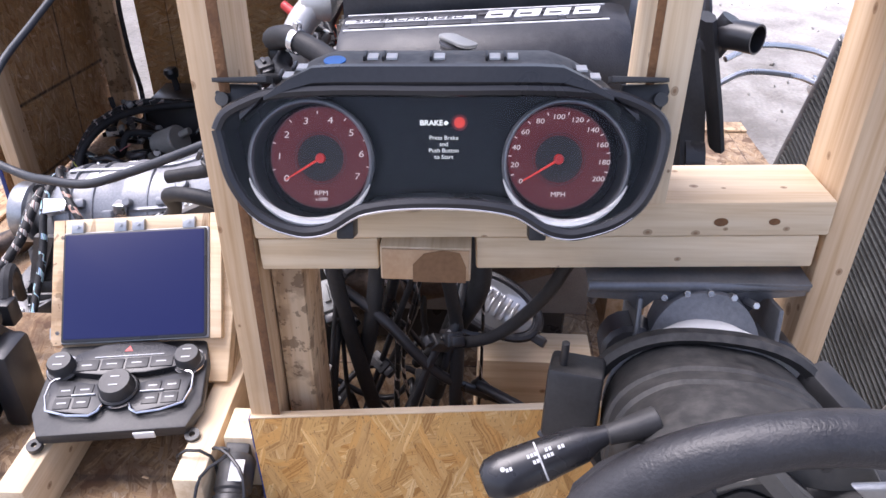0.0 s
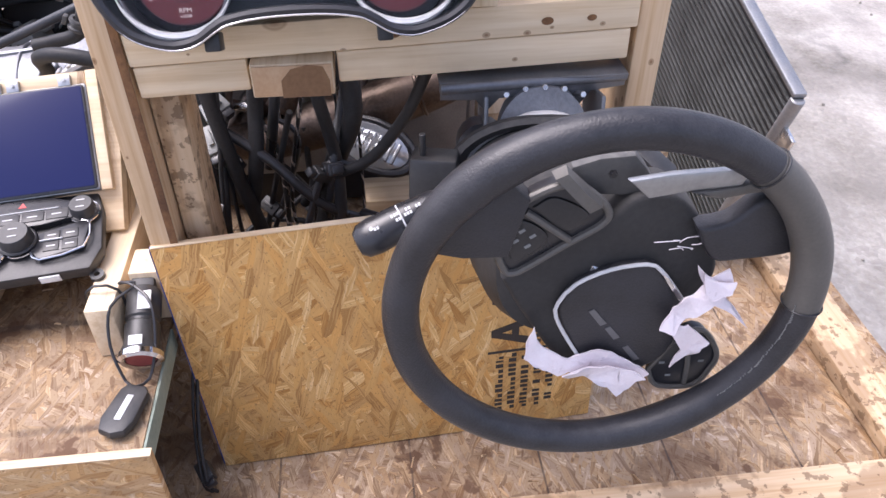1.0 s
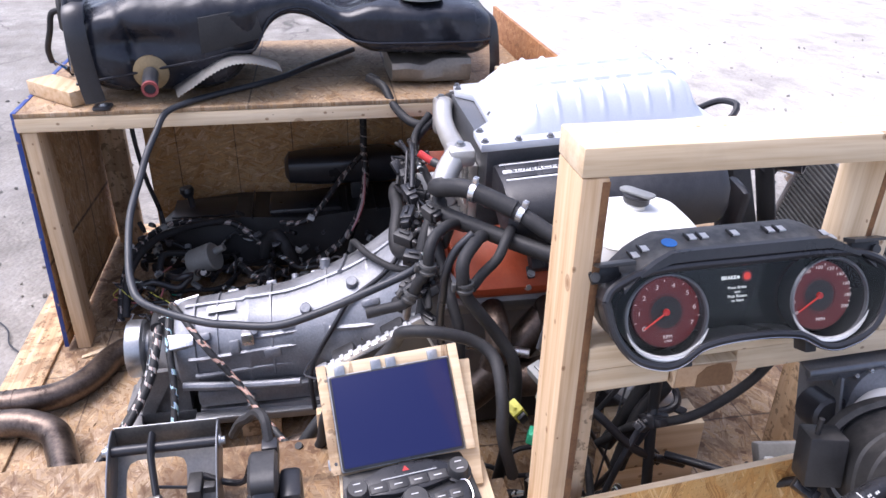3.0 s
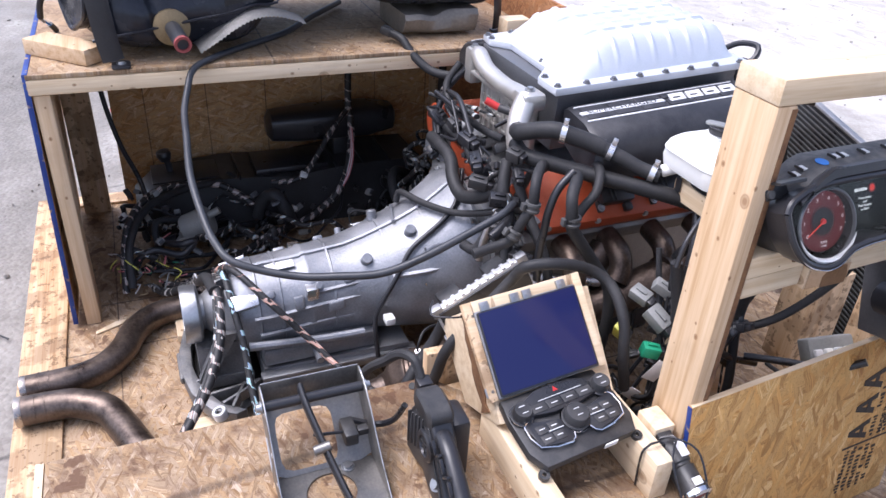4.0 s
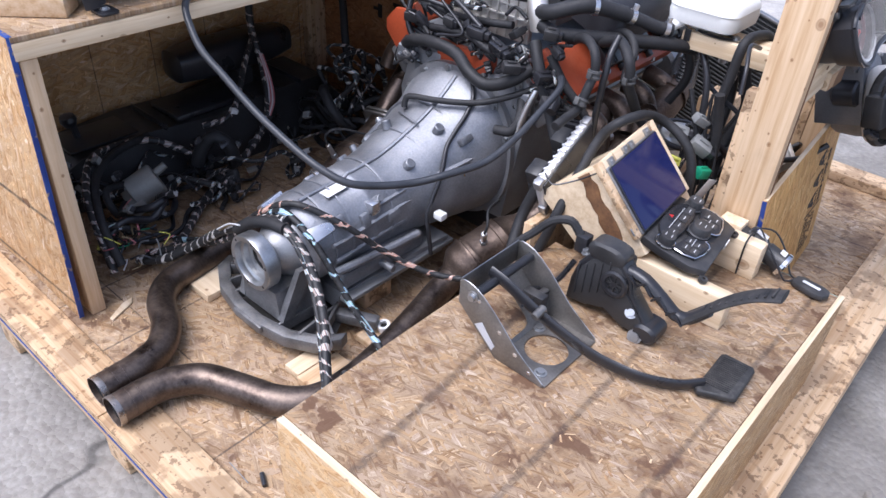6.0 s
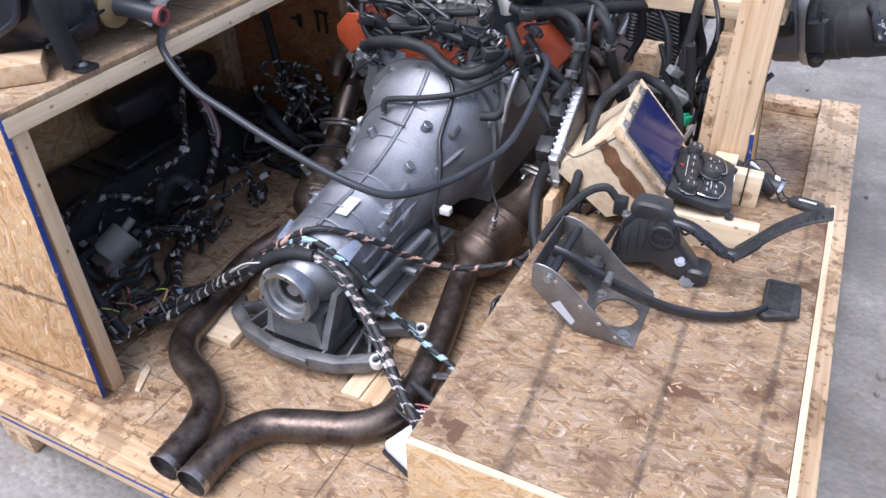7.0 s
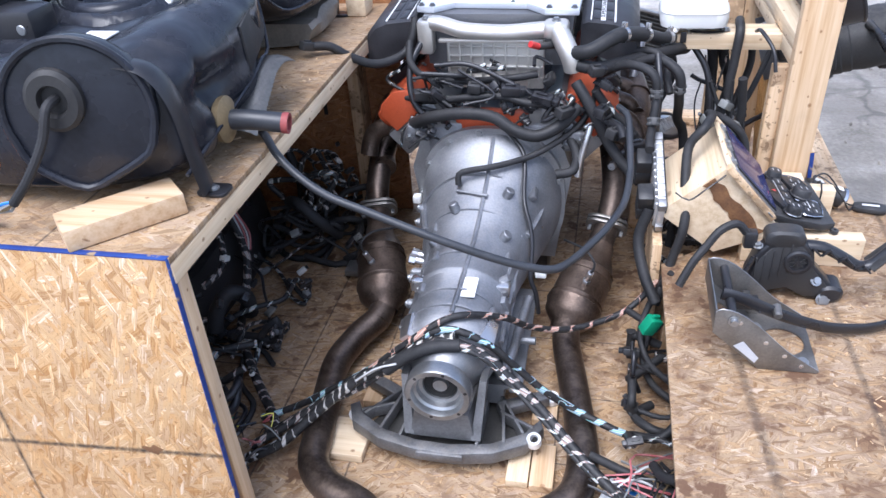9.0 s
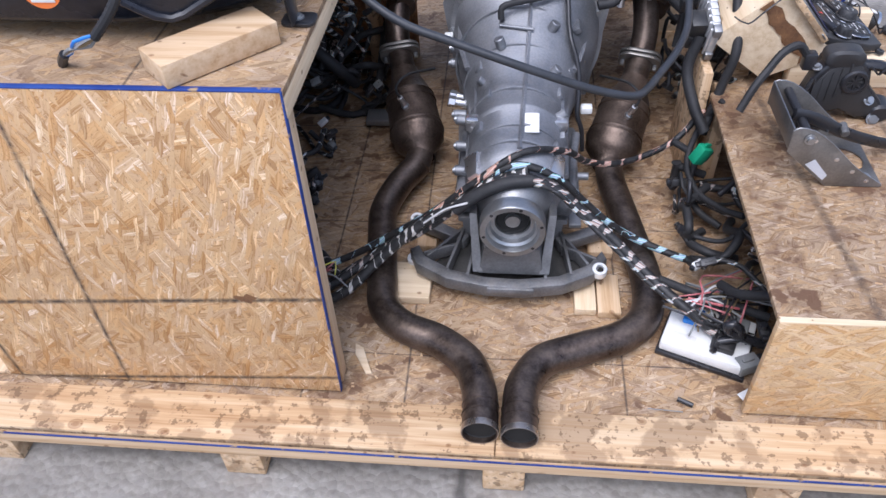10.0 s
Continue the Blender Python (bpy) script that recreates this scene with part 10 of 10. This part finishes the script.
# ---- condenser leaning at the pallet's far edge ----
def make_condenser():
    c = thing("condenser", "ribbed aluminium air conditioning condenser leaning on the pallet rim", "condenser", (0.17, 2.15, 0.04))
    m = Matrix.Translation((0.185, 2.150, 0.318)) @ Matrix.Rotation(radians(15), 4, "Y") @ Matrix.Rotation(radians(-4), 4, "X")
    W, H = 0.72, 0.50
    for s in (-1, 1):
        part("side_tank", rod(m @ Vector((s * W / 2, 0, -H / 2)), m @ Vector((s * W / 2, 0, H / 2)), 0.013), M["alu_dark"], c)
    part("core", box(-W / 2 + 0.01, W / 2 - 0.01, -0.004, 0.004, -H / 2, H / 2, 0.001, m), M["satin"], c, "dark fin core")
    n = 36
    for i in range(n + 1):
        z = -H / 2 + H * i / n
        part("tube", box(-W / 2, W / 2, -0.010, 0.010, z - 0.0022, z + 0.0022, 0.001, m), M["cond"], c)
    part("frame", box(-W / 2, W / 2, -0.013, 0.013, H / 2 + 0.002, H / 2 + 0.012, 0.003, m), M["alu_dark"], c)
    part("bracket", box(W / 2 + 0.01, W / 2 + 0.05, -0.004, 0.004, H / 2 - 0.10, H / 2 - 0.055, 0.002, m), M["alu_bright"], c)
    part("bracket", box(-W / 2 - 0.04, -W / 2 - 0.01, -0.004, 0.004, H / 2 - 0.16, H / 2 - 0.12, 0.002, m), M["alu_bright"], c)
    for dz, dy in ((0.0, 0.0), (-0.07, 0.01)):
        a = m @ Vector((-W / 2, 0, H / 2 - 0.05 + dz))
        part("pipe", sweep([a, a + Vector((-0.03, -0.05, 0.01)), a + Vector((-0.02, -0.16, 0.02)), a + Vector((0.02, -0.24, 0.0))], 0.007, 8), M["alu_bright"], c)
    return c


make_condenser()
hose("crossover_pipe", [(0.40, 1.56, 0.47), (0.42, 1.66, 0.545), (0.43, 1.74, 0.56), (0.42, 1.84, 0.55), (0.40, 1.90, 0.51), (0.39, 1.92, 0.42)], 0.014, M["alu"], "bent aluminium pipe at the engine front", "pipe")
wood_block(0.36, 0.46, 1.88, 2.02, 0.0, 0.30, "dirty_z", "pine block standing at the engine front")
wood_block(-0.05, 0.12, 1.70, 1.79, 0.0, 0.20, "pine_x", "pine block under the engine front")


# ---- litter on the yard ----
def make_litter():
    rng = random.Random(3)
    for x, y, sx, sy, mat, lab, cat in ((-2.3, 2.6, 0.16, 0.05, "black", "dark flat scrap lying on the yard", "scrap"), (1.15, 4.3, 0.13, 0.07, "black", "black plastic scrap lying on the yard", "scrap"), (0.6, 5.4, 0.3, 0.03, "dirty_x", "thin stick lying on the yard", "stick"),
                                    (-2.9, 0.45, 0.22, 0.02, "red", "strip of red tape on the yard", "tape"), (-2.4, 0.15, 0.18, 0.02, "red", "strip of red tape on the yard", "tape"), (1.36, 0.55, 0.16, 0.05, "paper", "pale scrap lying on the yard", "scrap")):
        m = Matrix.Translation((x, y, GZ + 0.004)) @ Matrix.Rotation(rng.uniform(-0.8, 0.8), 4, "Z")
        pts = [(sx * 0.5 * math.cos(a) * rng.uniform(0.75, 1.1), sy * 0.5 * math.sin(a) * rng.uniform(0.7, 1.2)) for a in [radians(q) for q in range(0, 360, 30)]]
        tagged(part(cat, prism(pts, 0.014 if mat in ("black", "dirty_x") else 0.004, m, 0.001), M[mat]), lab, cat)
    bm = bmesh.new()
    for i in range(900):
        x, y = rng.uniform(-4.5, 3.5), rng.uniform(-1.2, 7.5)
        if -1.2 < x < 1.2 and -0.12 < y < 2.42:
            continue
        r = rng.choice((0.005, 0.007, 0.010, 0.016))
        bmesh.ops.create_icosphere(bm, subdivisions=1, radius=r, matrix=Matrix.Translation((x, y, GZ + 0.0)) @ Euler((rng.random(), rng.random(), rng.random() * 6)).to_matrix().to_4x4() @ Matrix.Diagonal((1, rng.uniform(0.6, 1), rng.uniform(0.35, 0.7), 1)))
    tagged(part("gravel", bm, M["ground"], smooth=0), "loose pale gravel scattered on the yard", "gravel", kind="stuff")
    hose("yard_wire", [(-0.85, -0.42, GZ + 0.004), (-0.72, -0.30, GZ + 0.004), (-0.62, -0.26, GZ + 0.004), (-0.55, -0.20, GZ + 0.004)], 0.003, M["satin"], "thin dark wire lying on the yard", "wire")


make_litter()
tagged(part("screw", rod((0.355, 0.045, 0.006), (0.385, 0.030, 0.006), 0.0055, seg=8), M["satin"]), "short dark screw lying on the pallet", "screw")
tagged(part("wire_offcut", rod((0.29, 0.012, 0.0135), (0.36, 0.008, 0.0135), 0.0012, seg=6), M["greyconn"]), "thin bare wire offcut on the rim", "wire")


def make_chips():
    """Splinters and dry chips of wood strewn over the deck, the box and the shelf."""
    rng = random.Random(19)
    bm = bmesh.new()
    for i in range(420):
        zone = rng.random()
        if zone < 0.5:
            x, y, z = rng.uniform(-0.34, 0.46), rng.uniform(0.01, 0.75), 0.001
        elif zone < 0.75:
            x, y, z = rng.uniform(0.66, 1.07), rng.uniform(0.05, 1.06), 0.2955
        elif zone < 0.9:
            x, y, z = rng.uniform(0.92, 1.03), rng.uniform(1.15, 2.2), 0.001
        else:
            x, y, z = rng.uniform(-0.44, -0.36), rng.uniform(0.10, 1.4), 0.7375
        a, l, w, h = rng.uniform(0, math.pi), rng.uniform(0.003, 0.012), rng.uniform(0.001, 0.003), rng.uniform(0.0008, 0.0025)
        m = Matrix.Translation((x, y, z)) @ Matrix.Rotation(a, 4, "Z")
        v = [bm.verts.new(m @ Vector(p)) for p in ((-l, -w, 0), (l, -w * 0.4, 0), (l * 0.8, w, 0), (-l * 0.9, w * 0.8, 0), (-l * 0.7, -w * 0.5, h), (l * 0.7, 0, h), (-l * 0.6, w * 0.5, h))]
        for f in ((0, 1, 5, 4), (1, 2, 5), (2, 3, 6, 5), (3, 0, 4, 6), (4, 5, 6), (3, 2, 1, 0)):
            bm.faces.new([v[k] for k in f])
    tagged(part("wood_chips", bm, M["rim"], smooth=0), "pale wood chips and splinters strewn on the boards", "wood chips", kind="stuff")


make_chips()
